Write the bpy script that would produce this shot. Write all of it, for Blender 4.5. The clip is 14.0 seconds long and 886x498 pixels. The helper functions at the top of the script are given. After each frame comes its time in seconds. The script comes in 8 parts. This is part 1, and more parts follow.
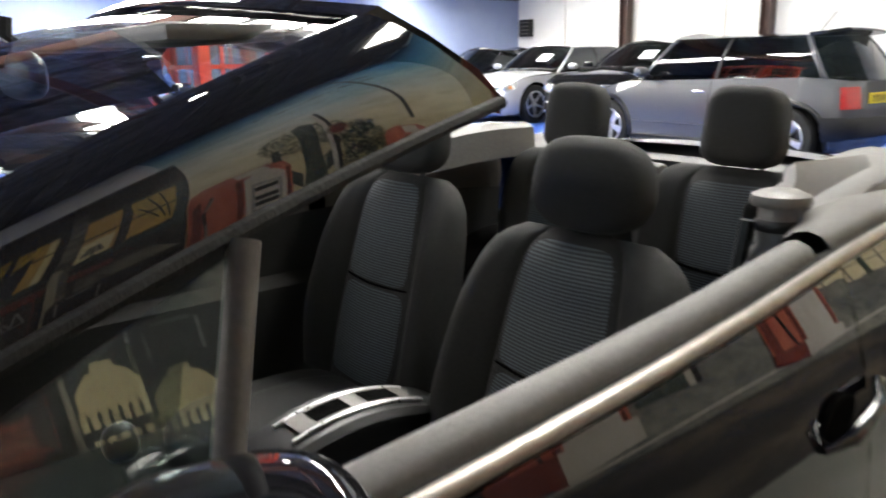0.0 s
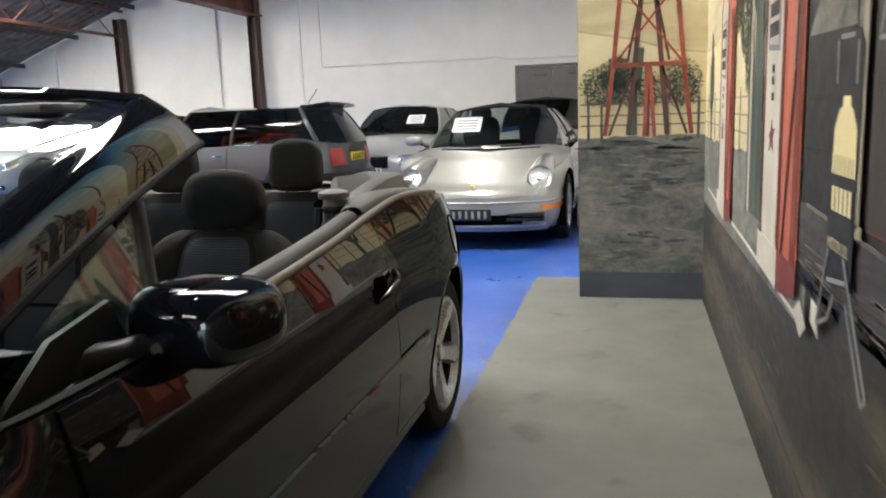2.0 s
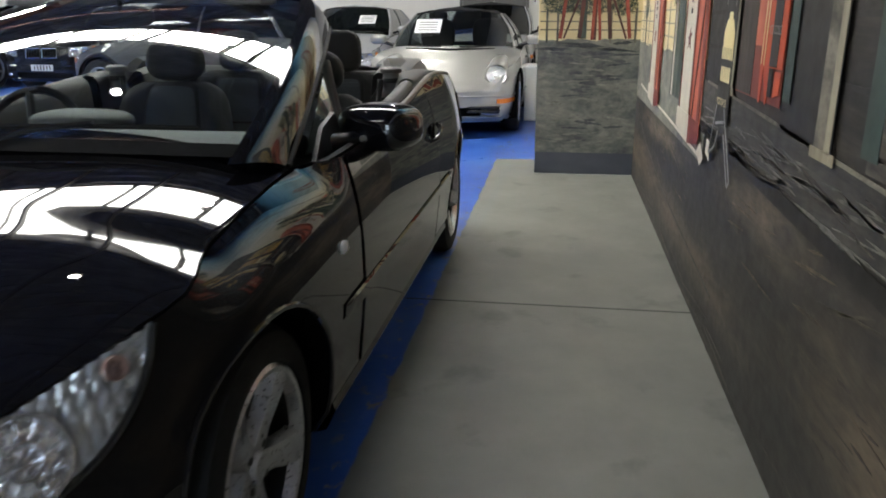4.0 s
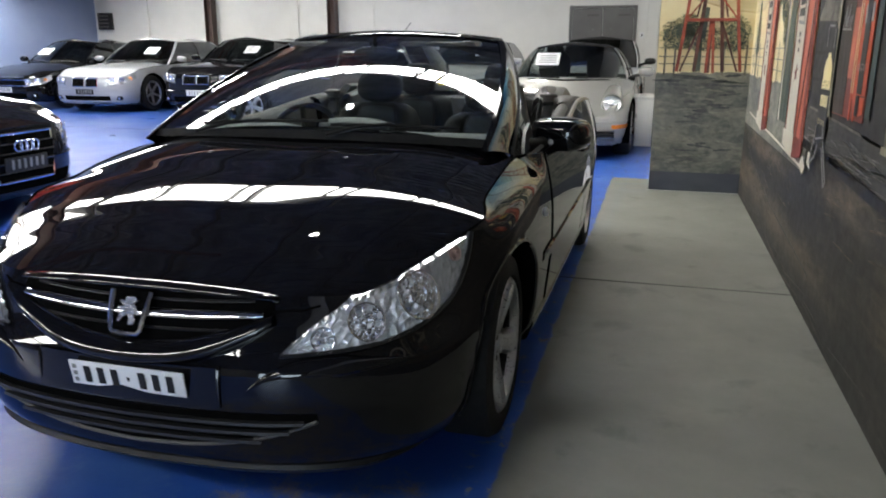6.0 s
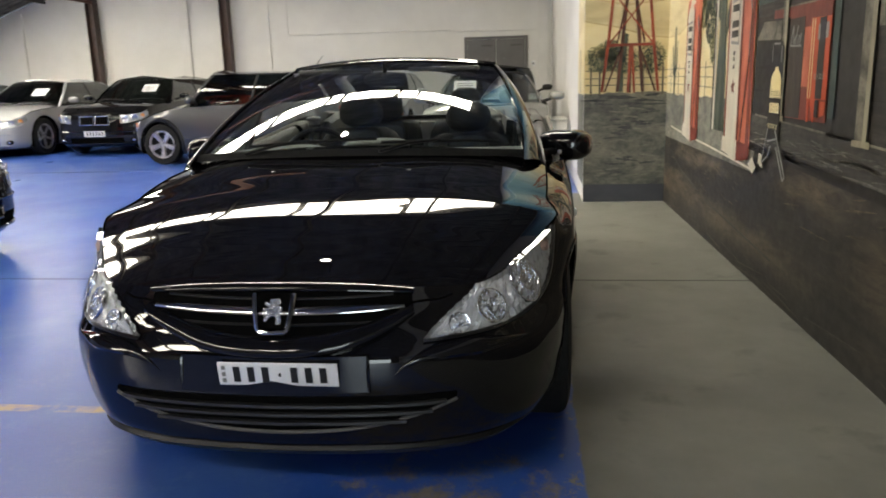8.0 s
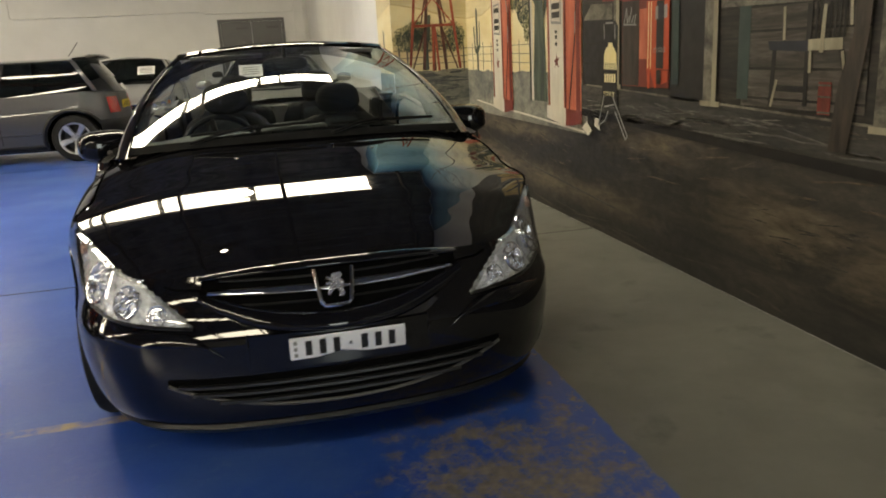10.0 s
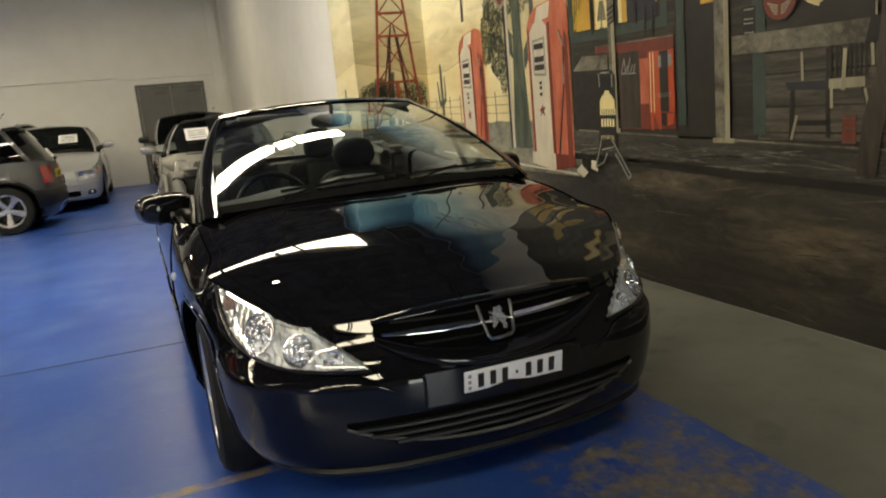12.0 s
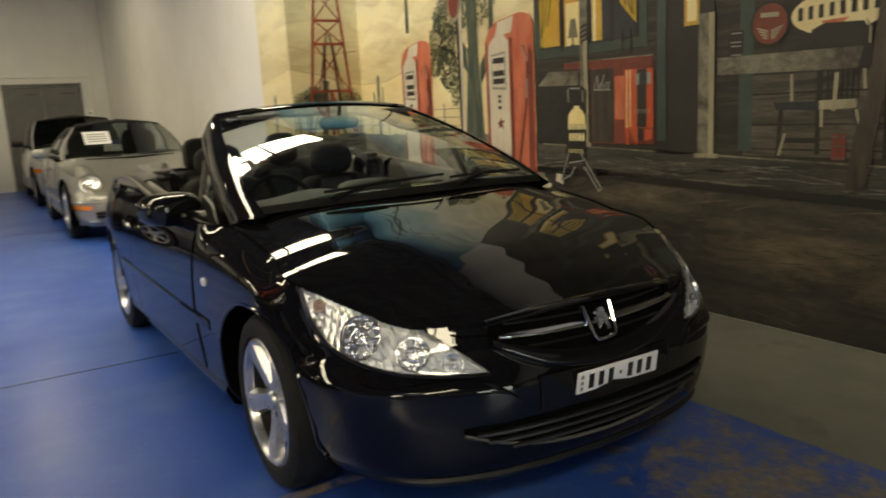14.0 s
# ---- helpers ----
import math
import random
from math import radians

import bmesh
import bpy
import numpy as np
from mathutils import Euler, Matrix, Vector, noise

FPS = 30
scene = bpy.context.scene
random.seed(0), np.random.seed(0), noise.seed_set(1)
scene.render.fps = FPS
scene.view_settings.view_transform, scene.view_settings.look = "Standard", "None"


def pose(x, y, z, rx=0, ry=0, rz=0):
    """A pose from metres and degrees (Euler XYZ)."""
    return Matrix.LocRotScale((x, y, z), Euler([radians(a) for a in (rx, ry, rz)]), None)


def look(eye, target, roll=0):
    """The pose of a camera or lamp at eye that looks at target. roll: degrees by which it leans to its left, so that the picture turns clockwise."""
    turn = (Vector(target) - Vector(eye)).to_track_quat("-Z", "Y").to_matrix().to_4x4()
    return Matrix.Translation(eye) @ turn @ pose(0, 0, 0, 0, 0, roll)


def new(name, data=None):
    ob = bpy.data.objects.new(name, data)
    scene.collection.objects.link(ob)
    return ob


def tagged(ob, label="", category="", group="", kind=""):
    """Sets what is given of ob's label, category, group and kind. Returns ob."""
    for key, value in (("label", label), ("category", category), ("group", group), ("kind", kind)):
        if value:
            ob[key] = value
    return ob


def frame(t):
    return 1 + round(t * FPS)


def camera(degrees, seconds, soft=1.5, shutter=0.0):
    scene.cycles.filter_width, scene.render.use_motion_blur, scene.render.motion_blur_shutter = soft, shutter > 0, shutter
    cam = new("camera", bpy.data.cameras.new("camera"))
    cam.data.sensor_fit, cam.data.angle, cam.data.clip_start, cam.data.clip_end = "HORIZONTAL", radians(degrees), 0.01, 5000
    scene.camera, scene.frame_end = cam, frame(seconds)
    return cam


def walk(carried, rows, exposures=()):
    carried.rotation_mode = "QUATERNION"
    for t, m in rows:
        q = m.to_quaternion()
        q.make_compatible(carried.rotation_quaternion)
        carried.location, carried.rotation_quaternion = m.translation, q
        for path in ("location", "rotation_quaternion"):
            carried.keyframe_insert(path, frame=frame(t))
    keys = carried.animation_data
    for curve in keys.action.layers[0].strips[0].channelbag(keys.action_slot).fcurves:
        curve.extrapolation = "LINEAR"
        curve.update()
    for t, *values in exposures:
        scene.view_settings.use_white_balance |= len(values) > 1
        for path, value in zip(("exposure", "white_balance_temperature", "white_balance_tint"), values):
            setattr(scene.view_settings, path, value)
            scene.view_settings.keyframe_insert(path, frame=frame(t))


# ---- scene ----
cam = camera(60.8, 14.0, 1.8, 0.5)
PATH = [
    (0, (0.839, -1.233, 1.204), (2.069, 0.266, 0.712), -1.1),
    (0.5, (0.692, -1.358, 1.2), (2.137, -0.053, 0.741), -0.9),
    (1, (0.382, -1.434, 1.254), (2.166, -0.568, 0.993), -3.0),
    (1.5, (0.147, -1.441, 1.246), (2.036, -0.873, 0.917), -2.4),
    (2, (-0.093, -1.526, 1.191), (1.814, -1.037, 0.844), -2.2),
    (2.5, (-0.313, -1.539, 1.182), (1.56, -1.051, 0.678), -2.9),
    (5, (-1.83, -1.224, 1.198), (0.072, -0.981, 0.631), 0.8),
    (5.5, (-2.048, -1.2, 1.21), (-0.167, -0.772, 0.683), 0.8),
    (6, (-2.172, -1.221, 1.215), (-0.311, -0.7, 0.702), 0.1),
    (6.5, (-2.265, -1.198, 1.217), (-0.389, -0.644, 0.8), -0.4),
    (7, (-2.423, -1.045, 1.202), (-0.512, -0.639, 0.775), -2.7),
    (7.5, (-2.523, -0.88, 1.193), (-0.601, -0.501, 0.785), -1.4),
    (8, (-2.55, -0.678, 1.179), (-0.611, -0.451, 0.743), -1.6),
    (8.5, (-2.617, -0.492, 1.189), (-0.66, -0.396, 0.789), -0.0),
    (9, (-2.725, -0.265, 1.206), (-0.782, -0.483, 0.783), -1.9),
    (11.5, (-2.747, 0.725, 1.218), (-0.891, 0.166, 0.726), -4.7),
    (12, (-2.661, 0.911, 1.245), (-0.83, 0.207, 0.856), -5.3),
    (12.5, (-2.606, 1.085, 1.236), (-0.829, 0.246, 0.863), -2.3),
    (13, (-2.563, 1.303, 1.265), (-0.889, 0.298, 0.832), -2.9),
    (13.5, (-2.456, 1.459, 1.259), (-0.705, 0.569, 0.88), -3.3),
    (14, (-2.299, 1.534, 1.235), (-0.626, 0.503, 0.867), -3.0),
]
EXPOSURES = [(0.0, 1.8, 6600, 8), (0.5, 1.95, 6700, 8), (1.0, 1.75, 6700, 8), (1.5, 1.2, 6550, 8), (2.0, 0.9, 6550, 8), (2.5, 0.78, 6550, 8), (5.0, 0.7, 6350, 7), (7.0, 0.7, 6650, 7), (8.5, 0.45, 7900, 6), (9.5, 0.3, 8600, 5), (11.5, 0.22, 8600, 3), (12.5, 0.1, 9200, 2), (14.0, 0.0, 9500, 2)]
walk(cam, [(t, look(eye, target, roll)) for t, eye, target, roll in PATH], EXPOSURES)

# ---- world and lights ----
world = bpy.data.worlds.new("world")
scene.world = world
world.use_nodes = True
world.node_tree.nodes["Background"].inputs["Color"].default_value = (0.55, 0.65, 0.8, 1)
world.node_tree.nodes["Background"].inputs["Strength"].default_value = 0.3
SKYLIGHT = 20.3

# ---- mesh helpers ----
def thing(name, label, category, group="", kind="", at=(0, 0, 0), rz=0.0):
    ob = new(name)
    ob.empty_display_size = 0.1
    ob.matrix_basis = pose(at[0], at[1], at[2], 0, 0, rz)
    return tagged(ob, label, category, group, kind)


def mesh_of(name, bm, material, smooth=True):
    me = bpy.data.meshes.new(name)
    bmesh.ops.recalc_face_normals(bm, faces=bm.faces)
    for f in bm.faces:
        f.smooth = smooth
    bm.to_mesh(me)
    bm.free()
    me.materials.append(material)
    return me


def part(name, bm, material, parent=None, label="", smooth=True, sharp=40):
    me = mesh_of(name, bm, material, smooth)
    if smooth and sharp:
        me.set_sharp_from_angle(angle=radians(sharp))
    ob = new(name, me)
    if parent is not None:
        ob.parent = parent
    return tagged(ob, label)


def box(bm, lo, hi, bevel=0.0, m=None):
    cx, cy, cz = [(a + b) / 2 for a, b in zip(lo, hi)]
    sx, sy, sz = [abs(b - a) for a, b in zip(lo, hi)]
    made = bmesh.ops.create_cube(bm, size=1.0, matrix=Matrix.Translation((cx, cy, cz)) @ Matrix.Diagonal((sx, sy, sz, 1)))
    vs = made["verts"]
    if bevel:
        es = list({e for v in vs for e in v.link_edges})
        made = bmesh.ops.bevel(bm, geom=es, offset=bevel, segments=2, affect="EDGES", profile=0.5)
        vs = list({v for f in made["faces"] for v in f.verts} | {v for v in vs if v.is_valid})
    if m is not None:
        bmesh.ops.transform(bm, matrix=m, verts=[v for v in vs if v.is_valid])
    return bm


def grid(bm, rows, closed=False, cap=False):
    """A surface through rows of points."""
    vs = [[bm.verts.new(p) for p in row] for row in rows]
    n = len(rows[0])
    for a, b in zip(vs, vs[1:]):
        for j in range(n if closed else n - 1):
            k = (j + 1) % n
            quad = [a[j], a[k], b[k], b[j]]
            try:
                bm.faces.new(quad)
            except ValueError:
                pass
    if cap and closed:
        bm.faces.new(vs[0][::-1])
        bm.faces.new(vs[-1])
    return bm


def blob(bm, centre, size, power=2.6, nu=20, nv=12, m=None):
    """A rounded box: a superellipsoid of half-sizes."""
    e = 2 / power
    def s(a):
        return math.copysign(abs(a) ** e, a)
    rows = []
    for i in range(nv + 1):
        la = -math.pi / 2 + math.pi * i / nv
        row = []
        for j in range(nu):
            lo = 2 * math.pi * j / nu
            p = Vector((size[0] * s(math.cos(la)) * s(math.cos(lo)), size[1] * s(math.cos(la)) * s(math.sin(lo)), size[2] * s(math.sin(la))))
            p = (m @ p) if m is not None else p
            row.append(p + Vector(centre))
        rows.append(row)
    grid(bm, rows, closed=True)
    bmesh.ops.remove_doubles(bm, verts=bm.verts, dist=1e-5)
    return bm


def tube(bm, pts, r, n=8, cap=True):
    """A round bar along points."""
    pts = [Vector(p) for p in pts]
    rows, side = [], None
    for i, p in enumerate(pts):
        d = (pts[min(i + 1, len(pts) - 1)] - pts[max(i - 1, 0)]).normalized()
        if side is None:
            side = d.orthogonal().normalized()
        side = (side - d * side.dot(d)).normalized()
        up = d.cross(side)
        rr = r[i] if isinstance(r, (list, tuple)) else r
        rows.append([p + rr * (math.cos(2 * math.pi * k / n) * side + math.sin(2 * math.pi * k / n) * up) for k in range(n)])
    return grid(bm, rows, closed=True, cap=cap)


def lathe(bm, profile, n=32, axis="y", centre=(0, 0, 0)):
    """profile: (radius, along) pairs turned round an axis through centre."""
    rows = []
    for k in range(n):
        a = 2 * math.pi * k / n
        c, s = math.cos(a), math.sin(a)
        row = []
        for r, h in profile:
            p = (r * c, h, r * s) if axis == "y" else ((r * c, r * s, h) if axis == "z" else (h, r * c, r * s))
            row.append(Vector(p) + Vector(centre))
        rows.append(row)
    rows.append(rows[0])
    grid(bm, rows)
    bmesh.ops.remove_doubles(bm, verts=bm.verts, dist=1e-5)
    return bm


def prism(bm, pts, thick):
    """A flat polygon of 3D points given a thickness vector."""
    a = [bm.verts.new(p) for p in pts]
    b = [bm.verts.new(Vector(p) + Vector(thick)) for p in pts]
    bm.faces.new(a[::-1])
    bm.faces.new(b)
    for i in range(len(pts)):
        j = (i + 1) % len(pts)
        bm.faces.new([a[i], a[j], b[j], b[i]])
    return bm


def spline(ctrl, n):
    """n points along a smooth curve through 2D control points, even in length."""
    c = [np.array(p, float) for p in ctrl]
    c = [2 * c[0] - c[1]] + c + [2 * c[-1] - c[-2]]
    out = []
    for p0, p1, p2, p3 in zip(c, c[1:], c[2:], c[3:]):
        for k in range(30):
            t = k / 30
            out.append(0.5 * (2 * p1 + (p2 - p0) * t + (2 * p0 - 5 * p1 + 4 * p2 - p3) * t * t + (3 * p1 - p0 - 3 * p2 + p3) * t ** 3))
    out.append(c[-2])
    out = np.array(out)
    s = np.r_[0, np.cumsum(np.linalg.norm(np.diff(out, axis=0), axis=1))]
    u = np.linspace(0, s[-1], n)
    return np.stack([np.interp(u, s, out[:, k]) for k in range(out.shape[1])], 1)


def softened(f, x0, x1, width, n=240):
    """The same curve with its changes of slope spread over a width."""
    xs = np.linspace(x0, x1, n)
    step = xs[1] - xs[0]
    reach = int(3 * width / step)
    ys = np.array([f(x) for x in xs])
    left, right = 2 * ys[0] - ys[reach:0:-1], 2 * ys[-1] - ys[-2:-reach - 2:-1]
    kernel = np.exp(-0.5 * (np.arange(-reach, reach + 1) * step / width) ** 2)
    soft = np.convolve(np.r_[left, ys, right], kernel / kernel.sum(), "valid")
    return lambda x: float(np.interp(x, xs, soft))


def table(pairs):
    """A smooth curve through (x, y) pairs that never overshoots them."""
    xs, ys = (np.array(v, float) for v in zip(*pairs))
    h, d = np.diff(xs), np.diff(ys) / np.diff(xs)
    m = np.zeros(len(xs))
    m[0], m[-1] = d[0], d[-1]
    for k in range(1, len(xs) - 1):
        if d[k - 1] * d[k] > 0:
            a, b = 2 * h[k] + h[k - 1], h[k] + 2 * h[k - 1]
            m[k] = (a + b) / (a / d[k - 1] + b / d[k])

    def value(x):
        x = min(max(x, xs[0]), xs[-1])
        k = min(int(np.searchsorted(xs, x, "right")) - 1, len(xs) - 2)
        t = (x - xs[k]) / h[k]
        return float((1 + 2 * t) * (1 - t) ** 2 * ys[k] + t * (1 - t) ** 2 * h[k] * m[k] + t * t * (3 - 2 * t) * ys[k + 1] + t * t * (t - 1) * h[k] * m[k + 1])

    return value

# ---- materials ----
def node(nt, kind, **values):
    n = nt.nodes.new(kind)
    for k, v in values.items():
        n.inputs[k.replace("_", " ")].default_value = v
    return n


def shade(name, a, b=None, scale=8.0, rough=0.5, metal=0.0, bump=0.0, coat=0.0, stretch=(1, 1, 1), rough_var=0.1, fine=6.0, contrast=(0.35, 0.65), spec=0.5, coat_rough=0.03, coat_ior=1.5):
    """A surface of two mottled tones with fine relief and uneven gloss."""
    m = bpy.data.materials.new(name)
    m.use_nodes = True
    nt = m.node_tree
    bsdf = nt.nodes["Principled BSDF"]
    bsdf.inputs["Metallic"].default_value = metal
    bsdf.inputs["Coat Weight"].default_value = coat
    bsdf.inputs["Coat Roughness"].default_value = coat_rough
    bsdf.inputs["Coat IOR"].default_value = coat_ior
    bsdf.inputs["Specular IOR Level"].default_value = spec
    tex = nt.nodes.new("ShaderNodeTexCoord")
    mp = nt.nodes.new("ShaderNodeMapping")
    mp.inputs["Scale"].default_value = stretch
    nt.links.new(tex.outputs["Object"], mp.inputs["Vector"])
    big = node(nt, "ShaderNodeTexNoise", Scale=scale, Detail=6.0, Roughness=0.6)
    nt.links.new(mp.outputs["Vector"], big.inputs["Vector"])
    ramp = nt.nodes.new("ShaderNodeValToRGB")
    ramp.color_ramp.elements[0].position, ramp.color_ramp.elements[1].position = contrast
    b = b or [c * 0.8 for c in a]
    ramp.color_ramp.elements[0].color, ramp.color_ramp.elements[1].color = (*a, 1), (*b, 1)
    nt.links.new(big.outputs["Fac"], ramp.inputs["Fac"])
    nt.links.new(ramp.outputs["Color"], bsdf.inputs["Base Color"])
    small = node(nt, "ShaderNodeTexNoise", Scale=scale * fine, Detail=4.0)
    nt.links.new(mp.outputs["Vector"], small.inputs["Vector"])
    mr = nt.nodes.new("ShaderNodeMapRange")
    mr.inputs["To Min"].default_value, mr.inputs["To Max"].default_value = max(0.0, rough - rough_var), min(1.0, rough + rough_var)
    nt.links.new(small.outputs["Fac"], mr.inputs["Value"])
    nt.links.new(mr.outputs["Result"], bsdf.inputs["Roughness"])
    if bump:
        bp = nt.nodes.new("ShaderNodeBump")
        bp.inputs["Strength"].default_value, bp.inputs["Distance"].default_value = bump, 0.01
        nt.links.new(small.outputs["Fac"], bp.inputs["Height"])
        nt.links.new(bp.outputs["Normal"], bsdf.inputs["Normal"])
    return m


def car_paint(name, colour, metal=0.0, rough=0.35, spec=0.3):
    return shade(name, colour, [c * 0.92 for c in colour], scale=60, rough=rough, metal=metal, coat=1.0, rough_var=0.04, coat_rough=0.008, spec=spec, coat_ior=1.5)


def glass(name, tint):
    m = bpy.data.materials.new(name)
    m.use_nodes = True
    nt = m.node_tree
    nt.nodes.remove(nt.nodes["Principled BSDF"])
    out = nt.nodes["Material Output"]
    tr = node(nt, "ShaderNodeBsdfTransparent", Color=(*tint, 1))
    gl = node(nt, "ShaderNodeBsdfGlossy", Color=(1, 1, 1, 1), Roughness=0.01)
    fr = node(nt, "ShaderNodeLayerWeight", Blend=0.5)
    pw = nt.nodes.new("ShaderNodeMath")
    pw.operation = "POWER"
    pw.inputs[1].default_value = 4.0
    nt.links.new(fr.outputs["Facing"], pw.inputs[0])
    sc = nt.nodes.new("ShaderNodeMath")
    sc.operation = "MULTIPLY_ADD"
    sc.inputs[1].default_value, sc.inputs[2].default_value = 0.9, 0.07
    nt.links.new(pw.outputs[0], sc.inputs[0])
    mx = nt.nodes.new("ShaderNodeMixShader")
    nt.links.new(sc.outputs[0], mx.inputs["Fac"])
    nt.links.new(tr.outputs["BSDF"], mx.inputs[1])
    nt.links.new(gl.outputs["BSDF"], mx.inputs[2])
    nt.links.new(mx.outputs["Shader"], out.inputs["Surface"])
    return m


def glow(name, colour, strength):
    m = bpy.data.materials.new(name)
    m.use_nodes = True
    nt = m.node_tree
    nt.nodes.remove(nt.nodes["Principled BSDF"])
    em = node(nt, "ShaderNodeEmission", Color=(*colour, 1), Strength=strength)
    nt.links.new(em.outputs["Emission"], nt.nodes["Material Output"].inputs["Surface"])
    return m


def floor_material():
    """Worn blue floor paint, with a bare grey concrete walkway along the painted wall."""
    m = bpy.data.materials.new("floor_paint")
    m.use_nodes = True
    nt = m.node_tree
    L = nt.links.new
    bsdf = nt.nodes["Principled BSDF"]
    geo = nt.nodes.new("ShaderNodeNewGeometry")
    sep = nt.nodes.new("ShaderNodeSeparateXYZ")
    L(geo.outputs["Position"], sep.inputs["Vector"])

    def noise_at(scale, detail=5.0, rough=0.6):
        n = node(nt, "ShaderNodeTexNoise", Scale=scale, Detail=detail, Roughness=rough)
        L(geo.outputs["Position"], n.inputs["Vector"])
        return n.outputs["Fac"]

    def op(kind, a, b, clamp=False):
        n = nt.nodes.new("ShaderNodeMath")
        n.operation, n.use_clamp = kind, clamp
        for i, v in enumerate((a, b)):
            if isinstance(v, (int, float)):
                n.inputs[i].default_value = v
            else:
                L(v, n.inputs[i])
        return n.outputs[0]

    def span(v, lo, hi, a=0.0, b=1.0):
        n = nt.nodes.new("ShaderNodeMapRange")
        for k, w in zip(("From Min", "From Max", "To Min", "To Max"), (lo, hi, a, b)):
            n.inputs[k].default_value = w
        L(v, n.inputs["Value"])
        return n.outputs["Result"]

    def mix(f, a, b):
        n = nt.nodes.new("ShaderNodeMix")
        n.data_type = "RGBA"
        L(f, n.inputs["Factor"])
        for i, v in ((6, a), (7, b)):
            if isinstance(v, tuple):
                n.inputs[i].default_value = (*v, 1)
            else:
                L(v, n.inputs[i])
        return n.outputs[2]

    fine, mid, wide = noise_at(28), noise_at(3.6, 4), noise_at(1.1)
    cloud, drift = noise_at(0.55, 3, 0.5), noise_at(1.7, 7, 0.62)
    blue = mix(span(cloud, 0.3, 0.7), (0.016, 0.070, 0.37), (0.030, 0.105, 0.44))
    blue = mix(op("MULTIPLY", span(drift, 0.48, 0.72), 0.75), blue, (0.075, 0.165, 0.44))
    scuff = op("MULTIPLY", span(fine, 0.50, 0.72), span(noise_at(4.2, 8, 0.7), 0.50, 0.68))
    blue = mix(op("MULTIPLY", scuff, 0.40), blue, (0.20, 0.27, 0.42))
    grey = mix(span(mid, 0.3, 0.7), (0.155, 0.155, 0.135), (0.20, 0.20, 0.175))
    grey = mix(span(wide, 0.4, 0.7, 0.0, 0.6), grey, (0.13, 0.132, 0.118))
    stain = op("MULTIPLY", span(noise_at(3.3, 7), 0.58, 0.68), 0.5)
    grey = mix(stain, grey, (0.07, 0.07, 0.062))
    # worn patch where the paint has come off beside the walkway, in front of the car
    dx = op("DIVIDE", op("ABSOLUTE", op("ADD", sep.outputs["X"], 1.05), 0), 0.95)
    dy = op("DIVIDE", op("ABSOLUTE", op("ADD", sep.outputs["Y"], 0.45), 0), 0.55)
    near = op("SUBTRACT", 1.0, op("ADD", op("MULTIPLY", dx, dx), op("MULTIPLY", dy, dy)), True)
    worn = op("MULTIPLY", span(op("ADD", noise_at(9, 8, 0.75), op("MULTIPLY", near, 0.22)), 0.60, 0.74), span(near, 0.0, 0.15))
    edge_worn = op("MULTIPLY", span(noise_at(14, 8, 0.7), 0.56, 0.62), span(sep.outputs["Y"], -0.70, -0.80))
    worn = op("MAXIMUM", worn, edge_worn)
    blue = mix(op("MULTIPLY", worn, 0.85), blue, mix(span(fine, 0.3, 0.7), (0.20, 0.17, 0.11), (0.32, 0.27, 0.17)))
    # faded yellow bay line across the bay
    line = op("MULTIPLY", span(op("ABSOLUTE", op("ADD", sep.outputs["X"], 0.06), 0), 0.032, 0.026), span(noise_at(5, 7, 0.7), 0.40, 0.60))
    line = op("MULTIPLY", line, op("MULTIPLY", span(sep.outputs["Y"], -0.6, -0.5), span(sep.outputs["Y"], 3.2, 3.0)))
    blue = mix(op("MULTIPLY", line, 0.8), blue, (0.42, 0.30, 0.08))
    wob = op("MULTIPLY", op("SUBTRACT", noise_at(6), 0.5), 0.05)
    walk_y = span(op("ADD", sep.outputs["Y"], wob), -0.835, -0.845)
    walk_x = span(op("ADD", sep.outputs["X"], wob), 5.34, 5.32)
    bare = op("MULTIPLY", walk_y, walk_x)
    colour = mix(bare, blue, grey)
    L(colour, bsdf.inputs["Base Color"])
    gloss_blue = span(noise_at(0.9, 6, 0.6), 0.3, 0.7, 0.27, 0.40)
    r = nt.nodes.new("ShaderNodeMix")
    L(bare, r.inputs["Factor"])
    L(op("ADD", gloss_blue, op("MULTIPLY", worn, 0.3)), r.inputs[2])
    r.inputs[3].default_value = 0.55
    L(r.outputs[0], bsdf.inputs["Roughness"])
    bp = nt.nodes.new("ShaderNodeBump")
    bp.inputs["Strength"].default_value, bp.inputs["Distance"].default_value = 0.12, 0.004
    L(op("SUBTRACT", noise_at(60), worn), bp.inputs["Height"])
    L(bp.outputs["Normal"], bsdf.inputs["Normal"])
    return m


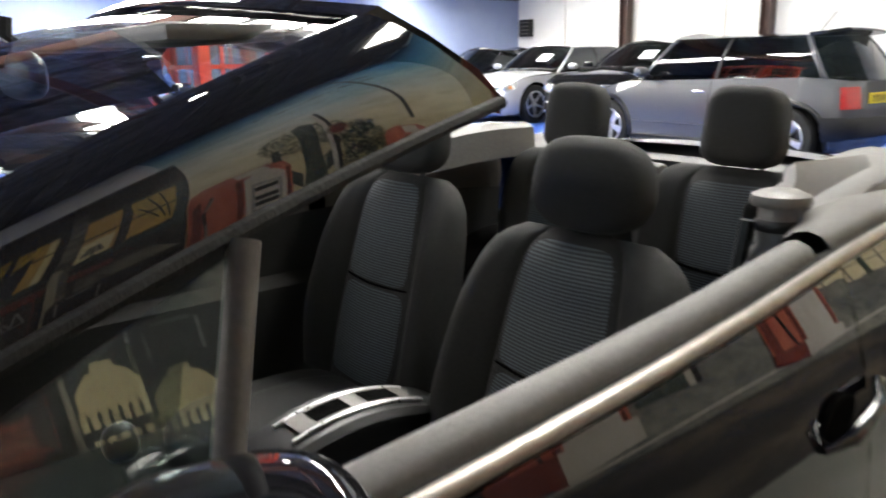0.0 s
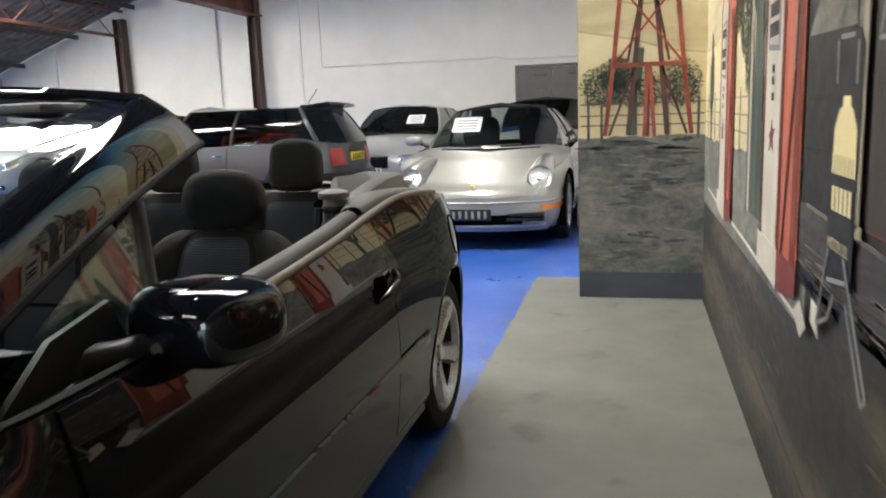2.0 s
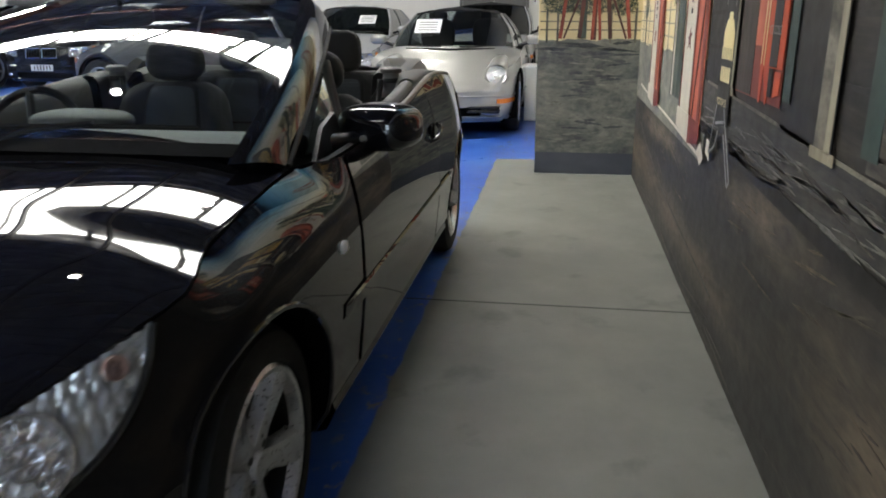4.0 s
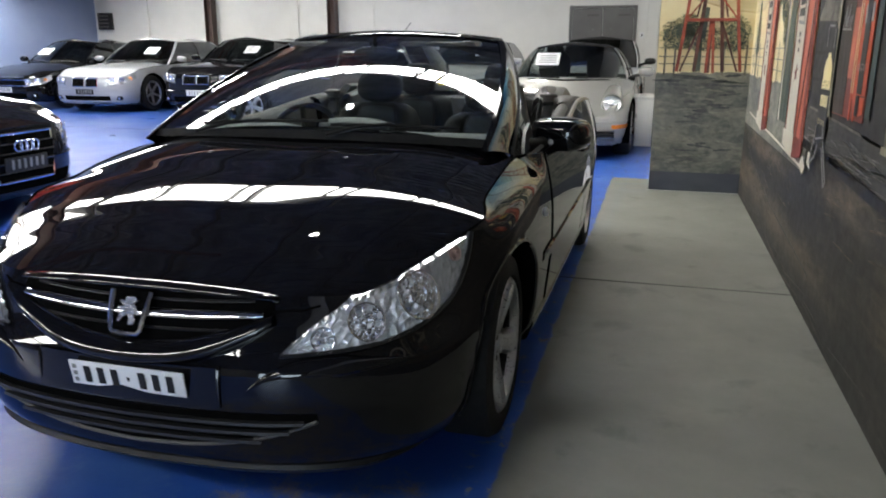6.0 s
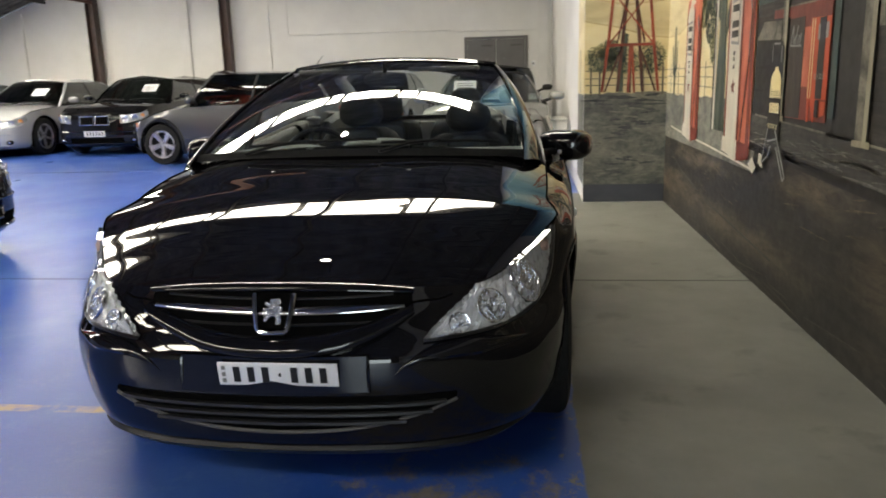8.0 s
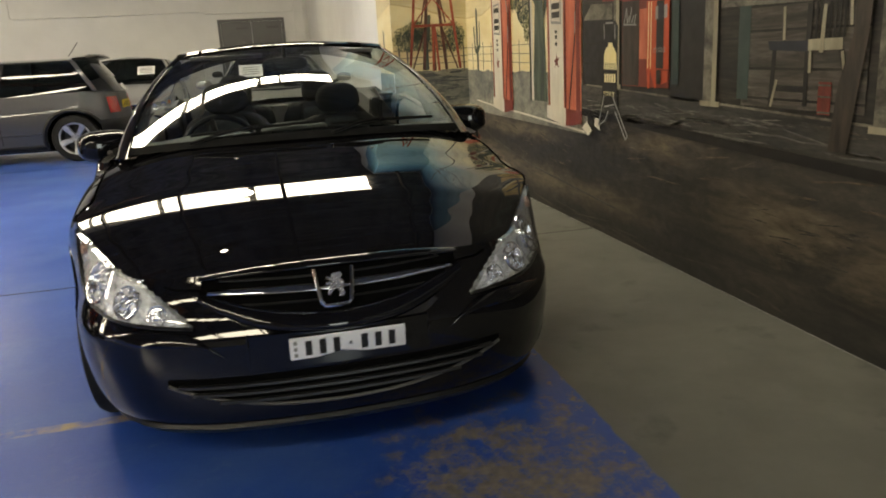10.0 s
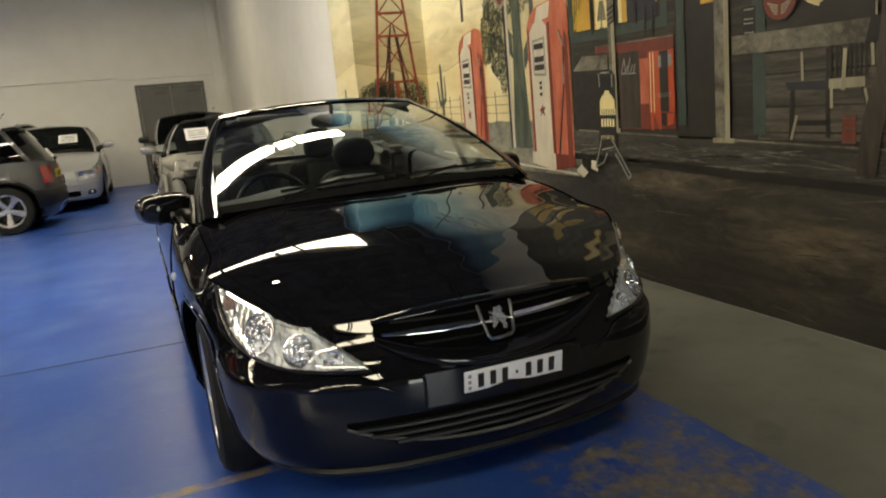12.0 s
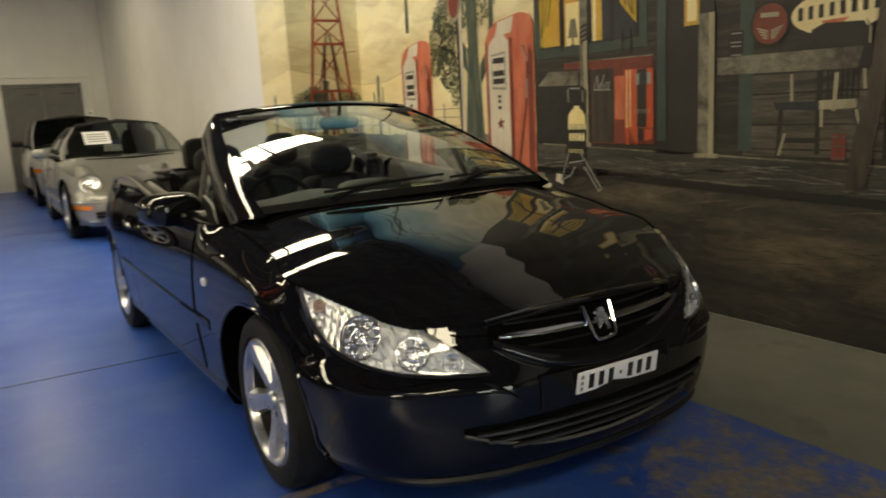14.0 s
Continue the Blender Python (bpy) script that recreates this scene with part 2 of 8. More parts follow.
def sky_paint():
    """Painted sky: cream near the hills, teal and then deep blue higher up, with soft cloud strokes."""
    m = bpy.data.materials.new("mural_sky_paint")
    m.use_nodes = True
    nt = m.node_tree
    L = nt.links.new
    bsdf = nt.nodes["Principled BSDF"]
    bsdf.inputs["Roughness"].default_value = 0.55
    geo = nt.nodes.new("ShaderNodeNewGeometry")
    sep = nt.nodes.new("ShaderNodeSeparateXYZ")
    L(geo.outputs["Position"], sep.inputs["Vector"])
    mp = nt.nodes.new("ShaderNodeMapping")
    mp.inputs["Scale"].default_value = (0.8, 0.8, 2.6)
    L(geo.outputs["Position"], mp.inputs["Vector"])
    n = node(nt, "ShaderNodeTexNoise", Scale=1.6, Detail=7.0, Roughness=0.55)
    L(mp.outputs["Vector"], n.inputs["Vector"])
    add = nt.nodes.new("ShaderNodeMath")
    add.operation = "MULTIPLY_ADD"
    add.inputs[1].default_value = 0.9
    L(n.outputs["Fac"], add.inputs[0])
    L(sep.outputs["Z"], add.inputs[2])
    mr = nt.nodes.new("ShaderNodeMapRange")
    mr.inputs["From Min"].default_value, mr.inputs["From Max"].default_value = 1.0, 5.2
    L(add.outputs[0], mr.inputs["Value"])
    ramp = nt.nodes.new("ShaderNodeValToRGB")
    e = ramp.color_ramp.elements
    e[0].position, e[0].color = 0.0, (0.80, 0.66, 0.36, 1)
    e[1].position, e[1].color = 1.0, (0.03, 0.10, 0.22, 1)
    for p, c in ((0.16, (0.78, 0.68, 0.42)), (0.26, (0.62, 0.52, 0.30)), (0.36, (0.80, 0.72, 0.48)), (0.50, (0.66, 0.68, 0.58)), (0.68, (0.28, 0.48, 0.55)), (0.82, (0.10, 0.30, 0.46))):
        k = e.new(p)
        k.color = (*c, 1)
    L(mr.outputs["Result"], ramp.inputs["Fac"])
    streak = node(nt, "ShaderNodeTexNoise", Scale=2.6, Detail=8.0, Roughness=0.6, Distortion=0.6)
    L(mp.outputs["Vector"], streak.inputs["Vector"])
    soft = nt.nodes.new("ShaderNodeMapRange")
    for k, w in zip(("From Min", "From Max", "To Min", "To Max"), (0.46, 0.68, 0.0, 0.55)):
        soft.inputs[k].default_value = w
    L(streak.outputs["Fac"], soft.inputs["Value"])
    cloud = nt.nodes.new("ShaderNodeMix")
    cloud.data_type, cloud.blend_type = "RGBA", "MULTIPLY"
    L(soft.outputs["Result"], cloud.inputs["Factor"])
    L(ramp.outputs["Color"], cloud.inputs[6])
    cloud.inputs[7].default_value = (0.62, 0.58, 0.50, 1)
    L(cloud.outputs[2], bsdf.inputs["Base Color"])
    return m


BLACK_PAINT = car_paint("black_car_paint", (0.0062, 0.0062, 0.0078), rough=0.35, spec=0.0)
SILVER = car_paint("silver_car_paint", (0.44, 0.45, 0.465), metal=0.35, rough=0.38)
PALE = car_paint("pale_silver_car_paint", (0.31, 0.305, 0.285), metal=0.45, rough=0.36)
GREY_PAINT = car_paint("grey_car_paint", (0.075, 0.077, 0.082), metal=0.5, rough=0.4)
GLASS = glass("window_glass", (0.72, 0.79, 0.77))
TINT = glass("tinted_window_glass", (0.10, 0.12, 0.12))
LAMP_GLASS = glass("lamp_glass", (0.95, 0.96, 0.97))
RUBBER = shade("tyre_rubber", (0.008, 0.008, 0.008), (0.013, 0.013, 0.013), 30, 0.7, bump=0.2, spec=0.25)
ALLOY = shade("alloy_wheel", (0.62, 0.62, 0.63), (0.5, 0.5, 0.51), 20, 0.3, metal=0.9)
# dark dull metal for the inner barrel and the brake disc
BARREL = shade("dark_wheel_barrel", (0.030, 0.030, 0.031), (0.045, 0.045, 0.046), 30, 0.5, metal=0.5)
CHROME = shade("chrome", (0.85, 0.85, 0.86), (0.75, 0.75, 0.76), 20, 0.08, metal=1.0, rough_var=0.04)
BADGE_METAL = shade("satin_badge_metal", (0.60, 0.60, 0.62), (0.30, 0.30, 0.32), 90, 0.24, metal=0.95, bump=0.8, fine=2.0)
REFLECTOR = shade("lamp_reflector", (0.94, 0.95, 0.97), (0.80, 0.81, 0.84), 55, 0.08, metal=0.60, bump=0.6, fine=1.4, contrast=(0.40, 0.60))
LAMP_BOWL = shade("polished_lamp_bowl", (0.93, 0.93, 0.95), (0.80, 0.80, 0.83), 40, 0.07, metal=0.95, bump=0.35, fine=1.2, rough_var=0.04)
LAMP_LINER = shade("lamp_liner", (0.60, 0.60, 0.60), (0.72, 0.72, 0.71), 40, 0.14, metal=0.70, bump=0.25, fine=1.6)
AMBER = shade("amber_plastic", (0.75, 0.20, 0.02), (0.6, 0.16, 0.02), 30, 0.2, coat=0.5)
DUSKY = shade("pinkish_bulb_cover", (0.5, 0.33, 0.28), (0.42, 0.28, 0.24), 30, 0.2, coat=0.5)
TAIL_RED = shade("tail_lamp_red", (0.4, 0.012, 0.01), (0.3, 0.01, 0.01), 30, 0.15, coat=0.5)
TRIM = shade("black_trim_plastic", (0.006, 0.006, 0.007), (0.010, 0.010, 0.010), 40, 0.38, bump=0.1, spec=0.35)
# near-black without gloss: joints, black parts and the shade painted into openings
DARK_GAP = shade("gap_black_and_recess_shade", (0.003, 0.003, 0.003), (0.005, 0.005, 0.005), 30, 0.9, spec=0.0)
GREY_TRIM = shade("grey_trim_plastic", (0.078, 0.073, 0.068), (0.095, 0.089, 0.082), 120, 0.5, bump=0.15)
DOOR_TOP = shade("taupe_padded_vinyl", (0.046, 0.042, 0.038), (0.058, 0.053, 0.048), 120, 0.55, bump=0.2)
TRIM_LIGHT = shade("mid_grey_trim_plastic", (0.085, 0.081, 0.077), (0.105, 0.10, 0.094), 120, 0.5, bump=0.15)
TRIM_MID = shade("dark_grey_trim_plastic", (0.075, 0.072, 0.07), (0.09, 0.087, 0.082), 120, 0.5, bump=0.15)
SLAT = shade("dull_slat_plastic", (0.014, 0.014, 0.015), (0.020, 0.020, 0.021), 90, 0.42, bump=0.1)
DASH = shade("grey_dashboard_plastic", (0.052, 0.055, 0.055), (0.066, 0.070, 0.070), 90, 0.55, bump=0.15)
CLOTH_DARK = shade("charcoal_seat_cloth", (0.0070, 0.0069, 0.0065), (0.0115, 0.0112, 0.0104), 160, 0.9, bump=0.35)
CARD = shade("white_paper", (0.85, 0.85, 0.86), (0.8, 0.8, 0.82), 12, 0.7)
INK = shade("black_print", (0.01, 0.01, 0.01), None, 12, 0.6)
YELLOW_PLATE = shade("yellow_plate", (0.75, 0.55, 0.02), None, 12, 0.4)
WAIST = shade("satin_waist_strip", (0.24, 0.215, 0.19), (0.19, 0.17, 0.15), 40, 0.34, metal=0.7)


def striped_cloth():
    m = shade("striped_seat_cloth", (0.055, 0.066, 0.075), (0.070, 0.083, 0.093), 120, 0.9, bump=0.3)
    nt = m.node_tree
    bsdf = nt.nodes["Principled BSDF"]
    tex = nt.nodes.new("ShaderNodeTexCoord")
    w = node(nt, "ShaderNodeTexWave", Scale=46.0, Distortion=0.6, Detail=1.0)
    w.bands_direction = "Z"
    nt.links.new(tex.outputs["Object"], w.inputs["Vector"])
    mx = nt.nodes.new("ShaderNodeMix")
    mx.data_type = "RGBA"
    nt.links.new(w.outputs["Fac"], mx.inputs["Factor"])
    old = bsdf.inputs["Base Color"].links[0].from_socket
    nt.links.new(old, mx.inputs[6])
    mx.inputs[7].default_value = (0.014, 0.016, 0.018, 1)
    nt.links.new(mx.outputs[2], bsdf.inputs["Base Color"])
    return m


CLOTH_STRIPE = striped_cloth()
FLOOR = floor_material()
SKY = sky_paint()
WALL_WHITE = shade("white_wall_paint", (0.80, 0.79, 0.76), (0.74, 0.73, 0.70), 1.3, 0.6, bump=0.25, fine=30)
WALL_BLUE = shade("pale_blue_wall_paint", (0.27, 0.34, 0.56), (0.31, 0.38, 0.58), 1.2, 0.6, bump=0.2, fine=30)
DOOR_GREY = shade("grey_door_paint", (0.115, 0.11, 0.106), (0.14, 0.135, 0.13), 2.5, 0.4, bump=0.08)
RUST = shade("red_oxide_steel", (0.095, 0.032, 0.022), (0.14, 0.052, 0.037), 4, 0.55, bump=0.3)
BROWN = shade("dark_brown_steel", (0.035, 0.016, 0.011), (0.055, 0.024, 0.015), 4, 0.45, bump=0.2)
PURLIN = shade("dark_grey_steel", (0.045, 0.042, 0.041), (0.065, 0.058, 0.054), 4, 0.5, bump=0.2)
ROOF = shade("dark_corrugated_roof_steel", (0.20, 0.19, 0.18), (0.055, 0.052, 0.050), 2.6, 0.6, bump=0.2)
DAYLIGHT = glow("daylit_roof_sheet", (1.0, 0.975, 0.93), SKYLIGHT)
SATIN_LOCK = shade("satin_lock_metal", (0.22, 0.22, 0.215), (0.18, 0.18, 0.175), 30, 0.5, metal=0.6)
# glow behind the added doorway, there to brighten the car's front
FRONT_LIGHT = glow("added_front_light", (0.72, 0.86, 1.0), 6.5)
# unseen wall, kept dark so that the bumper reflects something dark
CLADDING = shade("grey_wall_cladding", (0.16, 0.16, 0.155), (0.12, 0.12, 0.118), 1.5, 0.55, bump=0.15)
APRON = shade("outdoor_concrete", (0.30, 0.29, 0.27), (0.24, 0.235, 0.22), 2.0, 0.8, bump=0.1)
TUBE_GLOW = glow("lamp_glow", (1.0, 0.96, 0.88), 110.0)
BOOTH_RED = shade("red_booth_paint", (0.62, 0.05, 0.012), (0.52, 0.04, 0.01), 5, 0.35, coat=0.3)
FABRIC_TOP = shade("black_canvas_roof", (0.015, 0.015, 0.016), (0.022, 0.022, 0.023), 60, 0.85, bump=0.3)

P_JOINT = shade("joint_filler", (0.035, 0.035, 0.032), (0.06, 0.06, 0.055), 20, 0.8)

# ---- the building ----
BACK, LEFT, REAR, MURAL, RETURN = 15.25, 13.1, -9.0, -1.945, -1.19
PANEL = 4.74
RIDGE = 6.33


def roof_z(y):
    return 3.93 - 0.36 * (y - 9.3) if y > RIDGE else 5.0 - 0.05 * (RIDGE - y)


def slab(name, lo, hi, material, label, kind="structure"):
    bm = bmesh.new()
    box(bm, lo, hi)
    return tagged(part(name, bm, material, None, "", False), label, name.split("_")[0], kind=kind)


slab("floor", (REAR, MURAL - 0.3, -0.2), (BACK + 0.3, LEFT + 0.3, 0.0), FLOOR, "worn blue painted concrete floor with grey walkway")
for x0, y0, y1 in ((1.84, MURAL, 6.0), (7.9, -1.19, 9.0), (-3.9, MURAL, 6.0)):
    bm = bmesh.new()
    box(bm, (x0 - 0.005, y0, -0.01), (x0 + 0.005, y1, 0.0015))
    tagged(part("floor_joint", bm, P_JOINT, None, "", False), "dark saw-cut joint across the concrete floor", "joint", kind="structure")


def gable(name, x0, x1, material, label):
    """An end wall whose top follows the roof."""
    bm = bmesh.new()
    ys = [MURAL - 0.3, RIDGE, LEFT + 0.3]
    pts = [(x0, ys[0], 0), (x0, ys[-1], 0)] + [(x0, y, roof_z(y)) for y in reversed(ys)]
    prism(bm, pts, (x1 - x0, 0, 0))
    return tagged(part(name, bm, material, None, "", False), label, "wall", kind="structure")


gable("wall_back", BACK, BACK + 0.25, WALL_WHITE, "white painted end wall of the showroom")
GATE = (-1.5, 0.4, 2.6)


def front_wall():
    """The unseen end wall behind the walk, with a tall vehicle doorway added to let in front light."""
    y0, y1, h = GATE
    bm = bmesh.new()
    for ys, low in (((MURAL - 0.3, y0), 0.0), ((y0, y1), h), ((y1, RIDGE, LEFT + 0.3), 0.0)):
        pts = [(REAR - 0.25, ys[0], low), (REAR - 0.25, ys[-1], low)] + [(REAR - 0.25, y, roof_z(y)) for y in reversed(ys)]
        prism(bm, pts, (0.25, 0, 0))
    tagged(part("wall_front", bm, CLADDING, None, "", False), "plain grey unseen end wall with an added open doorway", "wall", kind="structure")
    bm = bmesh.new()
    for lo, hi in (((REAR - 0.27, y0 - 0.08, 0), (REAR + 0.02, y0, h)), ((REAR - 0.27, y1, 0), (REAR + 0.02, y1 + 0.08, h)), ((REAR - 0.27, y0 - 0.08, h), (REAR + 0.02, y1 + 0.08, h + 0.10))):
        box(bm, lo, hi, 0.006)
    tagged(part("trim", bm, BROWN, None, "", False), "dark steel frame round the added doorway", "trim", kind="structure")
    # glowing panel added as a light source, nothing of it is seen
    bm = bmesh.new()
    box(bm, (REAR - 3.0, y0 - 1.5, -0.05), (REAR - 2.95, y1 + 2.5, 4.5))
    tagged(part("backdrop", bm, FRONT_LIGHT, None, "", False), "glowing panel outside the added doorway, lighting the car front", "backdrop", kind="structure")
    bm = bmesh.new()
    box(bm, (REAR - 3.0, y0 - 2.5, -0.2), (REAR - 0.0, y1 + 2.5, -0.004))
    tagged(part("ground", bm, APRON, None, "", False), "plain concrete apron outside the added doorway", "ground", kind="structure")


front_wall()
slab("wall_left", (REAR, LEFT, 0), (BACK, LEFT + 0.25, roof_z(LEFT)), WALL_BLUE, "pale blue painted side wall")
slab("wall_mural", (REAR, MURAL - 0.25, 0), (PANEL, MURAL, roof_z(MURAL)), WALL_WHITE, "side wall that carries a painted street scene")
slab("wall_return", (PANEL, MURAL - 0.25, 0), (BACK, RETURN, roof_z(RETURN)), WALL_WHITE, "white side wall that steps out beside the painting")


def roof():
    bm = bmesh.new()
    ys = [MURAL - 0.3, RIDGE, LEFT + 0.3]
    for a, b in zip(ys, ys[1:]):
        pts = [(REAR, a, roof_z(a) + 0.02), (BACK, a, roof_z(a) + 0.02), (BACK, b, roof_z(b) + 0.02), (REAR, b, roof_z(b) + 0.02)]
        prism(bm, pts, (0, 0, 0.06))
    # corrugations seen from below
    n = int((BACK - REAR) / 0.24)
    for i in range(n):
        x = REAR + 0.12 + i * 0.24
        for a, b in zip(ys, ys[1:]):
            prism(bm, [(x - 0.05, a, roof_z(a) + 0.02), (x, a, roof_z(a) - 0.015), (x + 0.05, a, roof_z(a) + 0.02)], (0, b - a, roof_z(b) - roof_z(a)))
    tagged(part("ceiling", bm, ROOF, None, "", False), "dark corrugated steel roof seen from below", "ceiling", kind="structure")


roof()
# the strip at x -5.8 is unseen, added to light the car's front
STRIPS = ((-5.8, 1.4, 12.6), (4.2, -1.1, 12.6), (11.5, 8.4, 12.8))


def skylight(x, y0, y1, width=0.8):
    top = thing("skylight", "bright translucent roof sheet strip in steel roof; the one at x -5.8 is added", "skylight", "roof skylights", "structure")
    n = max(1, round((y1 - y0) / 1.55))
    ys = sorted([y0 + (y1 - y0) * i / n for i in range(n + 1)] + ([RIDGE] if y0 < RIDGE < y1 else []))
    for a, b in zip(ys, ys[1:]):
        if b - a < 0.25:
            continue
        bm = bmesh.new()
        prism(bm, [(x - width / 2, a + 0.05, roof_z(a + 0.05) - 0.03), (x + width / 2, a + 0.05, roof_z(a + 0.05) - 0.03), (x + width / 2, b - 0.05, roof_z(b - 0.05) - 0.03), (x - width / 2, b - 0.05, roof_z(b - 0.05) - 0.03)], (0, 0, 0.012))
        part("roof_pane", bm, DAYLIGHT, top, "", False)


for s in STRIPS:
    skylight(*s)


def purlins():
    y = MURAL + 0.4
    while y < LEFT:
        bm = bmesh.new()
        z = roof_z(y) - 0.05
        box(bm, (REAR, y - 0.025, z - 0.10), (BACK, y + 0.025, z), 0.006)
        tagged(part("purlin", bm, PURLIN, None, "", False), "dark steel purlin under the roof", "purlin", "roof purlins", "structure")
        y += 1.55


purlins()


def column(y, x=BACK - 0.16):
    col = thing("steel_column", "dark brown painted steel column against the end wall", "column", "wall columns", "structure", (x, y, 0))
    h = roof_z(y) - 0.25
    for name, lo, hi in (("web", (-0.01, -0.09, 0), (0.01, 0.09, h)), ("flange", (-0.11, -0.10, 0), (0.11, -0.085, h)), ("flange", (-0.11, 0.085, 0), (0.11, 0.10, h))):
        bm = bmesh.new()
        box(bm, lo, hi, 0.003)
        part(name, bm, BROWN, col, "", False)
    bm = bmesh.new()
    box(bm, (-0.15, -0.15, 0), (0.15, 0.15, 0.02), 0.004)
    part("base_plate", bm, BROWN, col, "", False)


column(6.33)
column(9.6)


def main_beam():
    beam = thing("roof_beam", "heavy red-oxide steel beam along the roof", "beam", "", "structure", (0, 6.33, 3.42))
    for name, lo, hi in (("bottom_flange", (REAR, -0.16, 0), (BACK - 0.05, 0.16, 0.03)), ("top_flange", (REAR, -0.16, 0.52), (BACK - 0.05, 0.16, 0.55)), ("web", (REAR, -0.015, 0.03), (BACK - 0.05, 0.015, 0.52))):
        bm = bmesh.new()
        box(bm, lo, hi, 0.003)
        part(name, bm, RUST, beam, "", False)
    for x in (-6, -3, 0, 3, 6, 9, 12, 14.4):
        bm = bmesh.new()
        box(bm, (x, -0.15, 0.03), (x + 0.015, 0.15, 0.52))
        part("stiffener", bm, RUST, beam, "", False)
    for x in (1.5, 6.0, 10.5):
        bm = bmesh.new()
        box(bm, (x - 0.06, -4.2, 0.0), (x + 0.06, 0.0, 0.12), 0.004, Matrix.Rotation(radians(-7), 4, "X") @ Matrix.Translation((0, 0, 0.3)))
        part("rafter_brace", bm, RUST, beam, "", False)


main_beam()


def truss(y, z=3.2, depth=0.55):
    tr = thing("roof_truss", "red open-web steel roof truss", "truss", "", "structure", (0, y, z))
    for zz in (0.0, depth):
        bm = bmesh.new()
        box(bm, (REAR, -0.035, zz - 0.03), (BACK - 0.05, 0.035, zz + 0.03), 0.004)
        part("chord", bm, RUST, tr, "", False)
    x, up = REAR, True
    while x < BACK - 0.8:
        bm = bmesh.new()
        tube(bm, [(x, 0, 0 if up else depth), (x + 0.7, 0, depth if up else 0)], 0.016, 6)
        part("web_bar", bm, RUST, tr)
        x, up = x + 0.7, not up


truss(9.6)


def back_door():
    d = thing("door_1", "grey painted steel double door in a grey frame", "door", "", "structure", (BACK, 0.06, 0))
    w, h = 0.66, 2.06
    for name, lo, hi in (("door_frame", (-0.05, w, 0), (0.0, w + 0.06, h + 0.06)), ("door_frame", (-0.05, -w - 0.06, 0), (0.0, -w, h + 0.06)), ("door_frame", (-0.05, -w, h), (0.0, w, h + 0.06))):
        bm = bmesh.new()
        box(bm, lo, hi, 0.004)
        part(name, bm, DOOR_GREY, d, "", False)
    for y0, y1 in ((-w + 0.004, -0.003), (0.003, w - 0.004)):
        bm = bmesh.new()
        box(bm, (-0.03, y0, 0.01), (0.0, y1, h - 0.004), 0.003)
        leaf = part("door_leaf", bm, DOOR_GREY, d, "", False)
        bm = bmesh.new()
        box(bm, (-0.045, y0 + 0.08, h - 0.16), (-0.03, y0 + 0.33, h - 0.12), 0.004)
        part("door_closer", bm, GREY_TRIM, leaf, "", False)
    for y, z in ((0.2, 1.62), (0.02, 1.65), (-0.18, 1.63)):
        bm = bmesh.new()
        lathe(bm, [(0, -0.004), (0.02, -0.004), (0.02, 0.0)], 12, "x", (-0.031, y, z))
        part("lock_plate", bm, SATIN_LOCK, d)


back_door()


def conduit():
    c = thing("wall_conduit", "white painted conduit run across the end wall", "conduit", "", "structure", (BACK - 0.02, 0, 0))
    for pts in ([(0, -1.1, 2.24), (0, 1.0, 2.25), (0, 1.05, 2.30), (0, 4.85, 2.30), (0, 4.9, 2.35), (0, 4.9, 4.7)], [(0, 5.35, 0), (0, 5.35, 4.7)]):
        bm = bmesh.new()
        tube(bm, pts, 0.013, 8)
        part("pipe", bm, WALL_WHITE, c)
    for y in (-1.0, 7.4, 11.6):
        bm = bmesh.new()
        box(bm, (-0.04, y - 0.12, 0), (0.02, y + 0.12, roof_z(y) - 0.1), 0.01)
        part("pilaster", bm, WALL_WHITE, c, "", False)
    s = thing("light_switch", "white light switch on the end wall", "switch", "", "", (BACK - 0.001, -0.78, 1.5))
    bm = bmesh.new()
    box(bm, (-0.012, -0.04, -0.06), (0, 0.04, 0.06), 0.004)
    part("plate", bm, CARD, s)
    bm = bmesh.new()
    box(bm, (-0.02, -0.015, -0.02), (-0.012, 0.015, 0.02), 0.003)
    part("rocker", bm, TRIM, s)
    v = thing("wall_speaker", "small black louvred box fixed on the end wall", "speaker", "", "", (BACK - 0.001, 12.75, 1.88))
    bm = bmesh.new()
    box(bm, (-0.14, -0.19, -0.21), (0, 0.19, 0.21), 0.01)
    part("body", bm, TRIM, v)
    for k in range(4):
        bm = bmesh.new()
        box(bm, (-0.15, -0.15, -0.15 + k * 0.09), (-0.138, 0.15, -0.12 + k * 0.09), 0.003)
        part("louvre", bm, GREY_TRIM, v)
    for x in (8.1, 10.3):
        w = thing("wall_vent", "dark grille panel on the blue side wall", "vent", "", "", (x, LEFT - 0.001, 1.95))
        bm = bmesh.new()
        box(bm, (-0.42, -0.05, -0.16), (0.42, 0, 0.16), 0.01)
        part("frame", bm, TRIM, w)
        for k in range(4):
            bm = bmesh.new()
            box(bm, (-0.38, -0.06, -0.12 + k * 0.065), (0.38, -0.049, -0.09 + k * 0.065))
            part("slat", bm, GREY_TRIM, w, "", False)


conduit()

# ---- the painted wall ----
def paint(name, a, b=None, scale=3.0, contrast=(0.35, 0.65), stretch=(1, 1, 1), rough=0.5):
    return shade("mural_" + name, a, b, scale, rough, contrast=contrast, stretch=stretch, bump=0.05)


